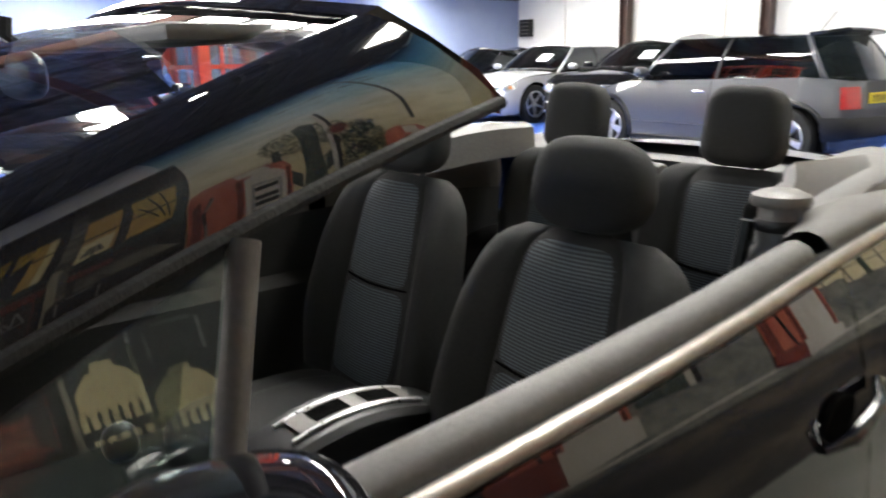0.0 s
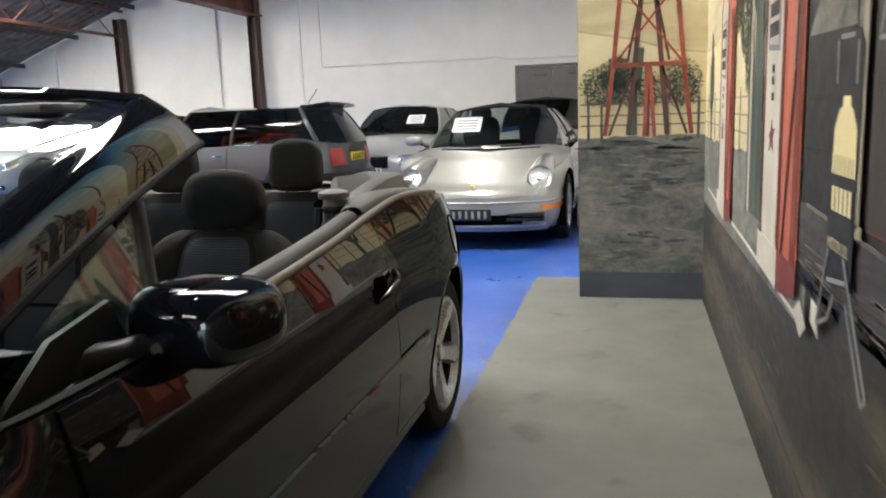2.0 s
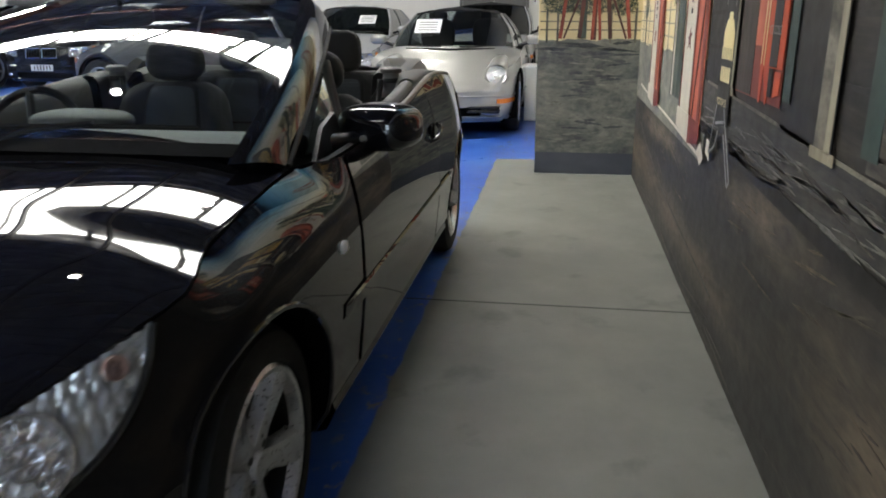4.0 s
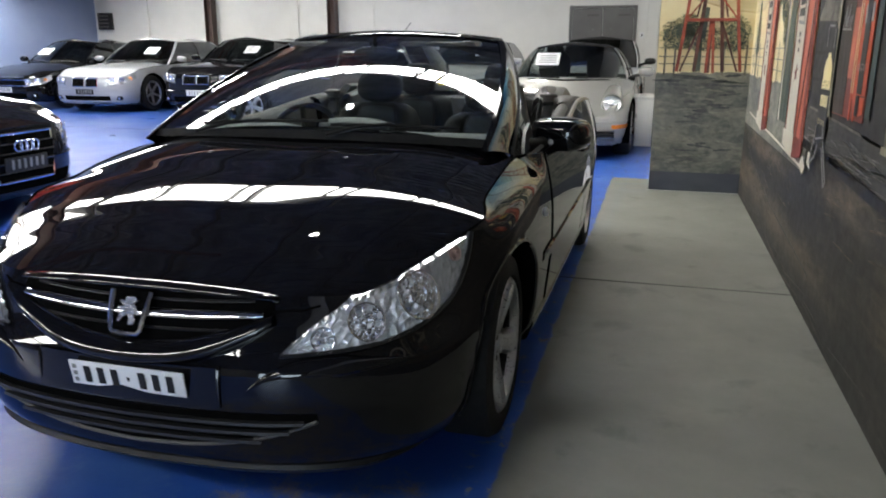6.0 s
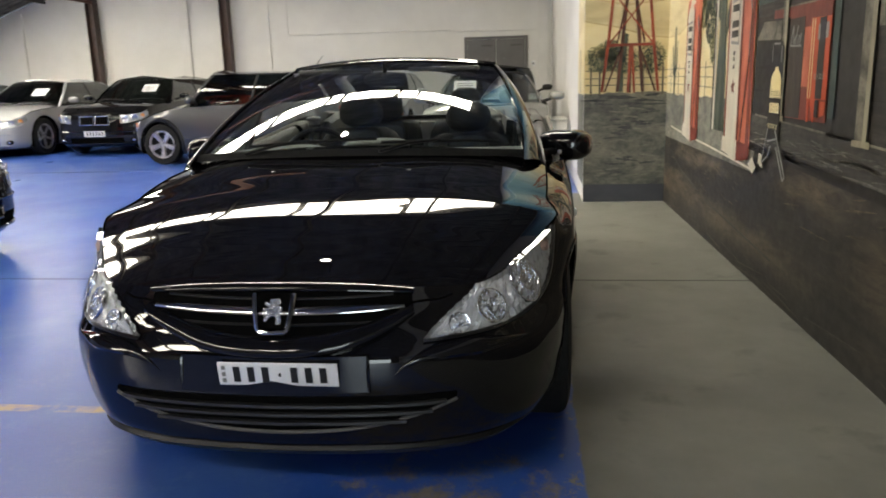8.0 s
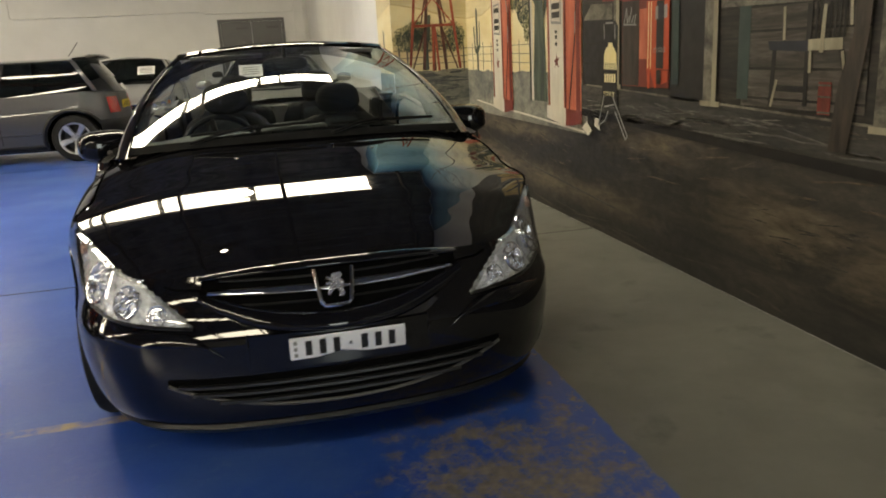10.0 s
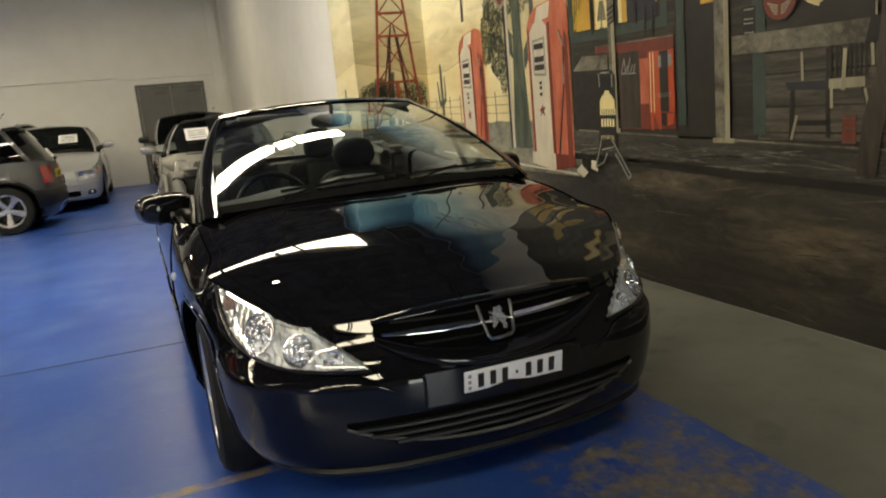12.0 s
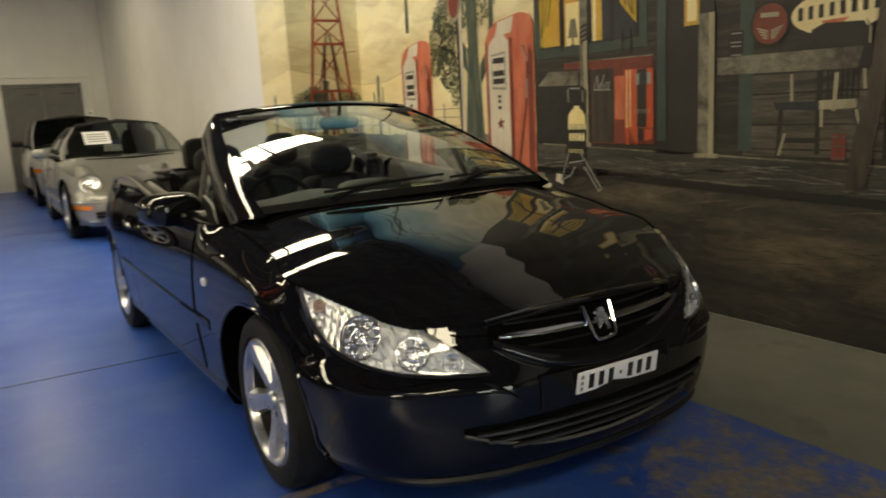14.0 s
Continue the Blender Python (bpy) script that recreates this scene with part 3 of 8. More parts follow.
def brushed(name, stops, scale, stretch, tilt=0.0, speck=0.35, broad=0.55):
    """Broken brush strokes: a streaky ramp of several tones, dabbed over with finer flecks."""
    m = shade("mural_" + name, stops[0][1], None, scale, 0.55, bump=0.06)
    nt = m.node_tree
    bsdf = nt.nodes["Principled BSDF"]
    tex = nt.nodes.new("ShaderNodeTexCoord")
    mp = nt.nodes.new("ShaderNodeMapping")
    mp.inputs["Scale"].default_value = stretch
    mp.inputs["Rotation"].default_value = (0, radians(tilt), 0)
    nt.links.new(tex.outputs["Object"], mp.inputs["Vector"])
    n1 = node(nt, "ShaderNodeTexNoise", Scale=scale, Detail=9.0, Roughness=0.68, Distortion=0.9)
    n2 = node(nt, "ShaderNodeTexNoise", Scale=scale * 0.28, Detail=3.0, Distortion=0.4)
    n3 = node(nt, "ShaderNodeTexNoise", Scale=scale * 6.0, Detail=5.0, Roughness=0.7)
    for n in (n1, n2, n3):
        nt.links.new(mp.outputs["Vector"], n.inputs["Vector"])
    mix = nt.nodes.new("ShaderNodeMath")
    mix.operation = "MULTIPLY_ADD"
    mix.inputs[1].default_value = 0.9
    off = nt.nodes.new("ShaderNodeMath")
    off.operation = "MULTIPLY_ADD"
    off.inputs[1].default_value, off.inputs[2].default_value = broad, -0.4 * broad
    nt.links.new(n2.outputs["Fac"], off.inputs[0])
    nt.links.new(n1.outputs["Fac"], mix.inputs[0])
    nt.links.new(off.outputs[0], mix.inputs[2])
    add = nt.nodes.new("ShaderNodeMath")
    add.operation = "MULTIPLY_ADD"
    add.inputs[1].default_value = speck
    nt.links.new(n3.outputs["Fac"], add.inputs[0])
    sub = nt.nodes.new("ShaderNodeMath")
    sub.operation = "SUBTRACT"
    sub.inputs[1].default_value = speck * 0.5
    nt.links.new(mix.outputs[0], sub.inputs[0])
    nt.links.new(sub.outputs[0], add.inputs[2])
    ramp = nt.nodes.new("ShaderNodeValToRGB")
    els = ramp.color_ramp.elements
    els[0].position, els[0].color = stops[0][0], (*stops[0][1], 1)
    els[1].position, els[1].color = stops[-1][0], (*stops[-1][1], 1)
    for p, c in stops[1:-1]:
        els.new(p).color = (*c, 1)
    nt.links.new(add.outputs[0], ramp.inputs["Fac"])
    nt.links.new(ramp.outputs["Color"], bsdf.inputs["Base Color"])
    return m


def worn_patches(m, colours, patches):
    """Broad soft areas of another tone, brushed over a painted ground: (along, height, half-length, half-height)."""
    nt = m.node_tree
    bsdf = nt.nodes["Principled BSDF"]
    base = bsdf.inputs["Base Color"].links[0].from_socket
    drive = base.node.inputs["Fac"].links[0].from_socket
    tex = nt.nodes.new("ShaderNodeTexCoord")
    streak = nt.nodes.new("ShaderNodeMapping")
    streak.inputs["Scale"].default_value = (0.8, 1, 2.6)
    nt.links.new(tex.outputs["Object"], streak.inputs["Vector"])
    wob = node(nt, "ShaderNodeTexNoise", Scale=3.5, Detail=8.0, Roughness=0.65, Distortion=0.8)
    nt.links.new(streak.outputs["Vector"], wob.inputs["Vector"])
    ragged = nt.nodes.new("ShaderNodeMath")
    ragged.operation = "MULTIPLY_ADD"
    ragged.inputs[1].default_value, ragged.inputs[2].default_value = 2.4, -1.2
    nt.links.new(wob.outputs["Fac"], ragged.inputs[0])
    total = None
    for a, z, ra, rz in patches:
        mp = nt.nodes.new("ShaderNodeMapping")
        mp.inputs["Scale"].default_value = (1 / ra, 0, 1 / rz)
        mp.inputs["Location"].default_value = (-a / ra, 0, -z / rz)
        nt.links.new(tex.outputs["Object"], mp.inputs["Vector"])
        far = nt.nodes.new("ShaderNodeVectorMath")
        far.operation = "LENGTH"
        nt.links.new(mp.outputs["Vector"], far.inputs[0])
        add = nt.nodes.new("ShaderNodeMath")
        nt.links.new(far.outputs["Value"], add.inputs[0])
        nt.links.new(ragged.outputs[0], add.inputs[1])
        if total is None:
            total = add
        else:
            least = nt.nodes.new("ShaderNodeMath")
            least.operation = "MINIMUM"
            nt.links.new(total.outputs[0], least.inputs[0])
            nt.links.new(add.outputs[0], least.inputs[1])
            total = least
    ease = nt.nodes.new("ShaderNodeMapRange")
    ease.inputs["From Min"].default_value, ease.inputs["From Max"].default_value = 1.15, 0.35
    nt.links.new(total.outputs[0], ease.inputs["Value"])
    ramp = nt.nodes.new("ShaderNodeValToRGB")
    els = ramp.color_ramp.elements
    els[0].position, els[0].color = 0.34, (*colours[0], 1)
    els[1].position, els[1].color = 0.80, (*colours[1], 1)
    nt.links.new(drive, ramp.inputs["Fac"])
    mix = nt.nodes.new("ShaderNodeMixRGB")
    nt.links.new(ease.outputs["Result"], mix.inputs["Fac"])
    nt.links.new(base, mix.inputs["Color1"])
    nt.links.new(ramp.outputs["Color"], mix.inputs["Color2"])
    nt.links.new(mix.outputs["Color"], bsdf.inputs["Base Color"])
    return m


P_GROUND = worn_patches(brushed("dark_earth", ((0.34, (0.015, 0.0138, 0.0125)), (0.52, (0.027, 0.0245, 0.0215)), (0.66, (0.046, 0.040, 0.033)), (0.80, (0.080, 0.067, 0.051)), (0.95, (0.13, 0.107, 0.079))), 3.4, (0.6, 1, 2.6), 5, 0.30, 0.7),
                        ((0.034, 0.028, 0.0215), (0.195, 0.153, 0.105)),
                        ((4.2, 0.25, 1.3, 0.13), (2.3, 0.22, 1.2, 0.11), (1.2, 0.66, 0.55, 0.11), (-0.10, 0.40, 0.60, 0.15), (-0.75, 0.36, 0.60, 0.17), (3.4, 0.55, 0.9, 0.08)))
P_ROCK = brushed("grey_rock", ((0.30, (0.062, 0.066, 0.066)), (0.44, (0.135, 0.136, 0.118)), (0.58, (0.225, 0.22, 0.175)), (0.78, (0.37, 0.355, 0.285))), 3.0, (0.9, 0.9, 1.7), 0, 0.5)
P_ROCK_DARK = brushed("slate_strokes", ((0.36, (0.040, 0.043, 0.046)), (0.55, (0.085, 0.088, 0.086)), (0.75, (0.16, 0.158, 0.138))), 9.0, (1, 1, 2), 0, 0.5)
P_ROCK_PALE = brushed("sage_strokes", ((0.36, (0.14, 0.138, 0.112)), (0.55, (0.22, 0.215, 0.17)), (0.75, (0.34, 0.325, 0.26))), 9.0, (1, 1, 2), 0, 0.5)
P_TAN = brushed("ochre_strokes", ((0.36, (0.034, 0.027, 0.020)), (0.52, (0.080, 0.060, 0.040)), (0.72, (0.17, 0.128, 0.083))), 7.0, (1, 1, 2.5), 0, 0.5)
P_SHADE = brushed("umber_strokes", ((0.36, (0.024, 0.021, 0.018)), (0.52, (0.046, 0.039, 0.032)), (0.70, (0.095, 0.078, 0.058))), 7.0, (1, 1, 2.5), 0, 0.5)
P_PEBBLE = brushed("grey_strokes", ((0.36, (0.05, 0.05, 0.046)), (0.55, (0.12, 0.115, 0.10)), (0.75, (0.24, 0.225, 0.19))), 9.0, (1, 1, 2), 0, 0.5)
P_BOARD = brushed("grey_boards", ((0.36, (0.026, 0.022, 0.018)), (0.52, (0.065, 0.056, 0.044)), (0.70, (0.14, 0.125, 0.098))), 3.0, (0.8, 1, 6.0), 0, 0.25)
P_SKIRT = paint("slate_skirting", (0.055, 0.06, 0.075), (0.085, 0.09, 0.11), 2.0, (0.3, 0.7), (1, 1, 2))
P_SAND = paint("pale_sand", (0.70, 0.57, 0.30), (0.78, 0.68, 0.42), 1.4, stretch=(1, 1, 3))
P_SAND_EDGE = paint("sand_shadow", (0.45, 0.34, 0.17), (0.6, 0.48, 0.26), 4)
P_PLANK = brushed("dark_planks", ((0.36, (0.008, 0.0066, 0.0055)), (0.52, (0.021, 0.017, 0.013)), (0.70, (0.052, 0.043, 0.032))), 2.6, (0.7, 1, 7.0), 0, 0.25)
P_DECK = brushed("porch_boards", ((0.36, (0.022, 0.021, 0.019)), (0.52, (0.052, 0.048, 0.041)), (0.72, (0.115, 0.105, 0.086))), 3.0, (0.7, 1, 4.0), 3)
P_DARK = paint("deep_shadow", (0.008, 0.007, 0.006), (0.018, 0.015, 0.012), 3)
P_RED = paint("pump_red", (0.44, 0.085, 0.04), (0.62, 0.19, 0.11), 5, stretch=(2, 1, 0.6))
P_RED_DEEP = paint("shadow_red", (0.13, 0.022, 0.014), (0.22, 0.038, 0.022), 5, stretch=(2, 1, 0.6))
P_WHITE = paint("chalky_white", (0.66, 0.61, 0.50), (0.55, 0.50, 0.41), 5, stretch=(2, 1, 0.6))
P_CREAM = paint("cream_timber", (0.42, 0.38, 0.26), (0.25, 0.22, 0.15), 5, stretch=(3, 1, 0.5))
P_TIMBER = brushed("weathered_timber", ((0.36, (0.05, 0.044, 0.034)), (0.5, (0.13, 0.118, 0.09)), (0.7, (0.27, 0.25, 0.19))), 5.0, (1.2, 1, 1.6), 0, 0.3)
P_GREEN = paint("green_frame", (0.022, 0.040, 0.034), (0.042, 0.068, 0.058), 4)
P_LEAF = paint("dark_leaf", (0.06, 0.075, 0.035), (0.24, 0.23, 0.11), 26, (0.38, 0.58))
P_CACTUS = paint("cactus_green", (0.03, 0.045, 0.035), (0.10, 0.12, 0.085), 7, stretch=(3, 1, 0.5))
P_TOWER = paint("tower_red", (0.20, 0.035, 0.02), (0.42, 0.09, 0.045), 6)
P_TOWER_DARK = paint("tower_shadow", (0.06, 0.025, 0.018), (0.13, 0.04, 0.025), 6)
P_ORANGE = paint("machine_red", (0.44, 0.055, 0.018), (0.56, 0.095, 0.032), 4)
P_YELLOW = paint("curtain_yellow", (0.62, 0.42, 0.04), (0.40, 0.25, 0.03), 9, stretch=(4, 1, 0.6))
P_WARM = paint("lamplit_cream", (0.80, 0.66, 0.30), (0.85, 0.75, 0.45), 4)
P_GOLD = paint("lamplit_gold", (0.55, 0.30, 0.04), (0.65, 0.40, 0.07), 3)
P_GREY = paint("mid_grey", (0.20, 0.20, 0.19), (0.30, 0.30, 0.28), 5)
P_TRUNK = paint("umber_bark", (0.018, 0.014, 0.011), (0.060, 0.044, 0.032), 6, stretch=(3, 1, 0.6))
P_NIGHT = paint("night_blue", (0.010, 0.012, 0.020), (0.026, 0.028, 0.042), 3)
P_LINE = paint("wire_line", (0.05, 0.045, 0.04), (0.08, 0.07, 0.06), 5)


class Wall:
    """Places flat painted shapes, given as (across, height), on one face of a wall."""

    def __init__(self, owner, where, outward):
        self.owner, self.where, self.out = owner, where, Vector(outward)

    def shapes(self, name, polys, material, layer, label=""):
        bm = bmesh.new()
        for poly in polys:
            pts = [Vector(self.where(a, z)) for a, z in poly]
            prism(bm, [p + self.out * (0.0012 * layer) for p in pts], self.out * 0.001)
        return part(name, bm, material, self.owner, label, False)

    def rect(self, name, a0, a1, z0, z1, material, layer, label=""):
        return self.shapes(name, [[(a0, z0), (a1, z0), (a1, z1), (a0, z1)]], material, layer, label)

    def bars(self, name, lines, width, material, layer, label=""):
        polys = []
        for (a0, z0), (a1, z1) in lines:
            d = Vector((a1 - a0, z1 - z0)).normalized()
            n = Vector((-d.y, d.x)) * width / 2
            polys.append([(a0 + n.x, z0 + n.y), (a1 + n.x, z1 + n.y), (a1 - n.x, z1 - n.y), (a0 - n.x, z0 - n.y)])
        return self.shapes(name, polys, material, layer, label)

    def disc(self, name, a, z, ra, rz, material, layer, n=28, label=""):
        return self.shapes(name, [[(a + ra * math.cos(2 * math.pi * k / n), z + rz * math.sin(2 * math.pi * k / n)) for k in range(n)]], material, layer, label)

    def strokes(self, name, a0, a1, z0, z1, count, length, thick, material, layer, seed, slope=0.0):
        """Loose brush strokes: long ragged lens shapes strewn over a field."""
        rnd = random.Random(seed)
        polys = []
        for _ in range(count):
            ca, cz = rnd.uniform(a0, a1), rnd.uniform(z0, z1)
            half, t = length * rnd.uniform(0.35, 1.0) / 2, thick * rnd.uniform(0.4, 1.0) / 2
            tilt = slope + rnd.uniform(-0.12, 0.12)
            up, dn = [], []
            for k in range(1, 9):
                u = -1 + 2 * k / 9
                w = t * (1 - u * u) ** 0.6 * rnd.uniform(0.45, 1.25)
                up.append((ca + u * half, cz + u * half * tilt + w))
                dn.append((ca + u * half, cz + u * half * tilt - w * rnd.uniform(0.5, 1.0)))
            polys.append([(ca - half, cz - half * tilt)] + dn + [(ca + half, cz + half * tilt)] + up[::-1])
        return self.shapes(name, polys, material, layer)

    def leaves(self, name, a, z, ra, rz, count, size, material, layer, seed):
        rnd = random.Random(seed)
        polys = []
        for _ in range(count):
            r, t = math.sqrt(rnd.random()), rnd.uniform(0, 2 * math.pi)
            ca, cz = a + ra * r * math.cos(t), z + rz * r * math.sin(t)
            s, turn = size * rnd.uniform(0.6, 1.5), rnd.uniform(0, 6.28)
            c, d = math.cos(turn), math.sin(turn)
            outline = ((-1.5, 0.0), (-0.3, -rnd.uniform(0.3, 0.6)), (1.5, 0.0), (-0.1, rnd.uniform(0.3, 0.6)))
            polys.append([(ca + s * (c * u - d * v), cz + s * (d * u + c * v)) for u, v in outline])
        return self.shapes(name, polys, material, layer)


mural = thing("wall_painting", "large painted roadside fuel stop scene on the wall", "mural", "", "structure")
M = Wall(mural, lambda a, z: (a, MURAL, z), (0, 1, 0))
PN = Wall(mural, lambda a, z: (PANEL, a, z), (-1, 0, 0))
SD = Wall(mural, lambda a, z: (a, RETURN, z), (0, 1, 0))


def wavy(a0, a1, z, amp, n, seed, down):
    rnd = random.Random(seed)
    top = [(a0 + (a1 - a0) * i / n, z + rnd.uniform(-amp, amp)) for i in range(n + 1)]
    return [(a0, down)] + top + [(a1, down)]


TOP = 4.55
# main wall, far to near
M.rect("sky", 1.9, 4.738, 0.98, TOP, SKY, 1)
M.shapes("dune", [[(4.738, 1.0), (4.738, 1.50), (4.2, 1.50), (3.9, 1.56), (3.5, 1.66), (3.1, 1.73), (2.6, 1.72), (1.95, 1.70), (1.95, 1.0)]], P_SAND, 2)
M.bars("dune_edge", [((4.738, 1.50), (4.2, 1.505)), ((4.2, 1.505), (3.9, 1.565)), ((3.9, 1.565), (3.5, 1.665)), ((3.5, 1.665), (3.1, 1.735))], 0.012, P_SAND_EDGE, 3)
M.shapes("ground", [[(REAR + 0.05, 0.003), (4.738, 0.003), (4.738, 0.68), (2.0, 0.62), (2.0, 0.80), (REAR + 0.05, 0.80)]], P_GROUND, 1)
M.strokes("earth_stroke", REAR + 1, 4.7, 0.02, 0.09, 40, 0.7, 0.016, P_SHADE, 2, 41)
M.strokes("earth_stroke", 2.2, 4.6, 0.22, 0.58, 34, 0.24, 0.016, P_TAN, 2, 43, 0.10)
M.strokes("earth_stroke", -0.9, 0.4, 0.26, 0.50, 26, 0.16, 0.010, P_SHADE, 2, 45, -0.10)
M.strokes("earth_stroke", -0.9, 1.5, 0.44, 0.70, 22, 0.30, 0.012, P_TAN, 3, 46, -0.04)
M.strokes("fallen_stick", 0.24, 0.28, 0.62, 0.63, 2, 0.42, 0.016, P_SHADE, 4, 48, -0.30)
M.shapes("rocky_field", [wavy(4.738, 1.9, 1.01, 0.012, 30, 3, 0.62)], P_ROCK, 3)
M.bars("fence", [((4.73, 1.10), (2.95, 1.08)), ((4.73, 1.16), (2.95, 1.15)), ((4.73, 1.22), (2.95, 1.22))], 0.007, P_CREAM, 4)
M.bars("fence_post", [((x, 1.0), (x, 1.26)) for x in (4.55, 4.2, 3.95, 3.2)], 0.014, P_TIMBER, 4)
M.bars("kerb_line", [((4.45, 0.725), (3.9, 0.70)), ((3.9, 0.70), (3.0, 0.675)), ((3.0, 0.675), (1.95, 0.635))], 0.014, P_WHITE, 4)
M.bars("track", [((4.55, 0.56), (4.0, 0.40)), ((4.0, 0.40), (3.0, 0.28)), ((3.0, 0.28), (1.5, 0.20))], 0.012, P_DECK, 3)
M.shapes("cactus", [[(4.40, 1.0), (4.40, 1.55), (4.375, 1.58), (4.35, 1.55), (4.35, 1.0)], [(4.46, 1.18), (4.49, 1.40), (4.465, 1.42), (4.44, 1.24), (4.40, 1.20), (4.40, 1.16)], [(4.35, 1.22), (4.31, 1.26), (4.30, 1.46), (4.28, 1.45), (4.28, 1.22), (4.35, 1.17)]], P_CACTUS, 5)
for k, (a, z, ra, rz, n) in enumerate(((3.18, 1.78, 0.20, 0.20, 420), (3.10, 1.56, 0.17, 0.18, 300), (3.30, 1.62, 0.10, 0.14, 160), (3.05, 1.95, 0.26, 0.18, 420), (3.02, 1.36, 0.07, 0.12, 90))):
    M.leaves("tree_leaf", a, z, ra, rz, n, 0.0125, P_CACTUS if k % 2 else P_LEAF, 5 + k % 2, 70 + k)
M.bars("tree_branch", [((2.78, 1.50), (3.02, 1.66)), ((3.02, 1.66), (3.22, 1.74)), ((2.80, 1.66), (3.06, 1.90)), ((3.02, 1.66), (3.10, 1.50))], 0.014, P_TRUNK, 6)
M.leaves("tree_leaf", 2.72, 2.15, 0.34, 0.32, 700, 0.0135, P_LEAF, 5, 8)
M.shapes("cactus", [[(2.90, 0.80), (2.85, 1.2), (2.80, 1.7), (2.82, 2.45), (2.74, 2.55), (2.66, 2.45), (2.665, 1.6), (2.63, 1.2), (2.60, 0.80)], [(2.95, 1.60), (2.98, 2.20), (2.93, 2.24), (2.90, 1.75), (2.82, 1.66), (2.82, 1.5)], [(2.64, 1.55), (2.52, 1.68), (2.50, 2.05), (2.45, 2.04), (2.45, 1.62), (2.64, 1.4)]], P_CACTUS, 6)
M.rect("pole", 2.915, 2.95, 0.80, 2.75, P_DARK, 7)
M.rect("pole", 2.875, 2.915, 0.80, 2.75, P_WHITE, 7)
M.disc("round_sign", 2.98, 2.06, 0.10, 0.16, P_CREAM, 8)
M.disc("round_sign", 2.98, 2.06, 0.075, 0.125, P_RED_DEEP, 9)
# telegraph pole and wires high in the sky
M.bars("telegraph_pole", [((3.75, 1.9), (3.72, 4.2)), ((3.98, 3.72), (3.48, 3.78)), ((3.94, 3.5), (3.52, 3.55))], 0.05, P_LINE, 4)
M.bars("wire", [((3.95, 3.74), (4.73, 3.55)), ((3.5, 3.78), (2.0, 3.3)), ((3.94, 3.5), (4.73, 3.33)), ((3.52, 3.55), (2.0, 3.08))], 0.01, P_LINE, 4)
M.leaves("bird", 2.9, 3.45, 0.7, 0.10, 9, 0.03, P_LINE, 5, 21)
# store front
M.rect("plank_wall", REAR + 0.05, 1.97, 0.80, 3.0, P_PLANK, 5)
M.bars("plank_gap", [((1.96, z), (-3.0, z)) for z in (1.05, 1.19, 1.33, 1.47, 1.61, 1.75, 1.89, 2.03)], 0.012, P_DARK, 6)
M.shapes("porch_deck", [[(2.0, 0.80), (2.0, 0.945), (-1.2, 0.845), (REAR + 0.05, 0.82), (REAR + 0.05, 0.66), (-1.2, 0.70), (1.2, 0.78)]], P_DECK, 7)
M.strokes("board_stroke", -1.2, 1.9, 0.74, 0.86, 60, 0.35, 0.014, P_PEBBLE, 8, 53, 0.03)
M.strokes("board_stroke", -1.2, 1.9, 0.74, 0.86, 50, 0.35, 0.014, P_SHADE, 8, 54, 0.03)
M.bars("porch_edge", [((1.9, 0.945), (-1.2, 0.848))], 0.010, P_TIMBER, 8)
M.shapes("porch_shadow", [[(2.0, 0.79), (-1.2, 0.70), (-1.2, 0.655), (2.0, 0.745)]], P_DARK, 8)
# window with curtains and a lamp
M.rect("window_frame", 0.93, 1.96, 1.53, 2.35, P_GREEN, 7)
M.rect("window_opening", 0.99, 1.90, 1.59, 2.30, P_DARK, 8)
M.rect("lamplight", 1.70, 1.875, 1.60, 2.30, P_GOLD, 9)
M.rect("lamplight", 1.30, 1.385, 1.60, 2.30, P_GOLD, 9)
M.rect("lamplight", 1.35, 1.385, 1.60, 2.30, P_WARM, 10)
M.rect("night_pane", 1.02, 1.30, 1.60, 2.30, P_NIGHT, 9)
M.rect("lamplight", 1.485, 1.65, 1.59, 2.30, P_GOLD, 9)
M.rect("lamplight", 1.50, 1.635, 1.59, 1.86, P_WARM, 10)
M.shapes("curtain", [[(1.90, 2.30), (1.68, 2.30), (1.72, 1.92), (1.82, 1.72), (1.875, 1.62), (1.90, 1.60)], [(1.01, 2.30), (1.36, 2.30), (1.24, 1.98), (1.13, 1.79), (1.01, 1.67)]], P_YELLOW, 11)
M.bars("curtain_fold", [((1.86, 1.70), (1.76, 2.28)), ((1.83, 1.74), (1.72, 2.10)), ((1.885, 1.66), (1.82, 2.28)), ((1.05, 1.73), (1.22, 2.28)), ((1.09, 1.78), (1.29, 2.28)), ((1.03, 1.72), (1.12, 2.28))], 0.008, P_TRUNK, 12)
M.shapes("table_lamp", [[(1.614, 1.640), (1.582, 1.759), (1.539, 1.757), (1.515, 1.638)]], P_CREAM, 12)
M.bars("table_lamp", [((1.566, 1.638), (1.568, 1.60)), ((1.585, 1.592), (1.548, 1.592))], 0.012, P_TIMBER, 12)
M.bars("lampshade_seam", [((1.598, 1.640), (1.572, 1.758)), ((1.53, 1.638), (1.548, 1.757)), ((1.564, 1.639), (1.560, 1.758))], 0.004, P_TRUNK, 13)
M.bars("glazing_bar", [((1.675, 1.56), (1.675, 2.33)), ((1.215, 1.58), (1.215, 2.33)), ((1.95, 1.93), (1.40, 1.93)), ((1.39, 2.02), (0.94, 2.02))], 0.026, P_DARK, 13)
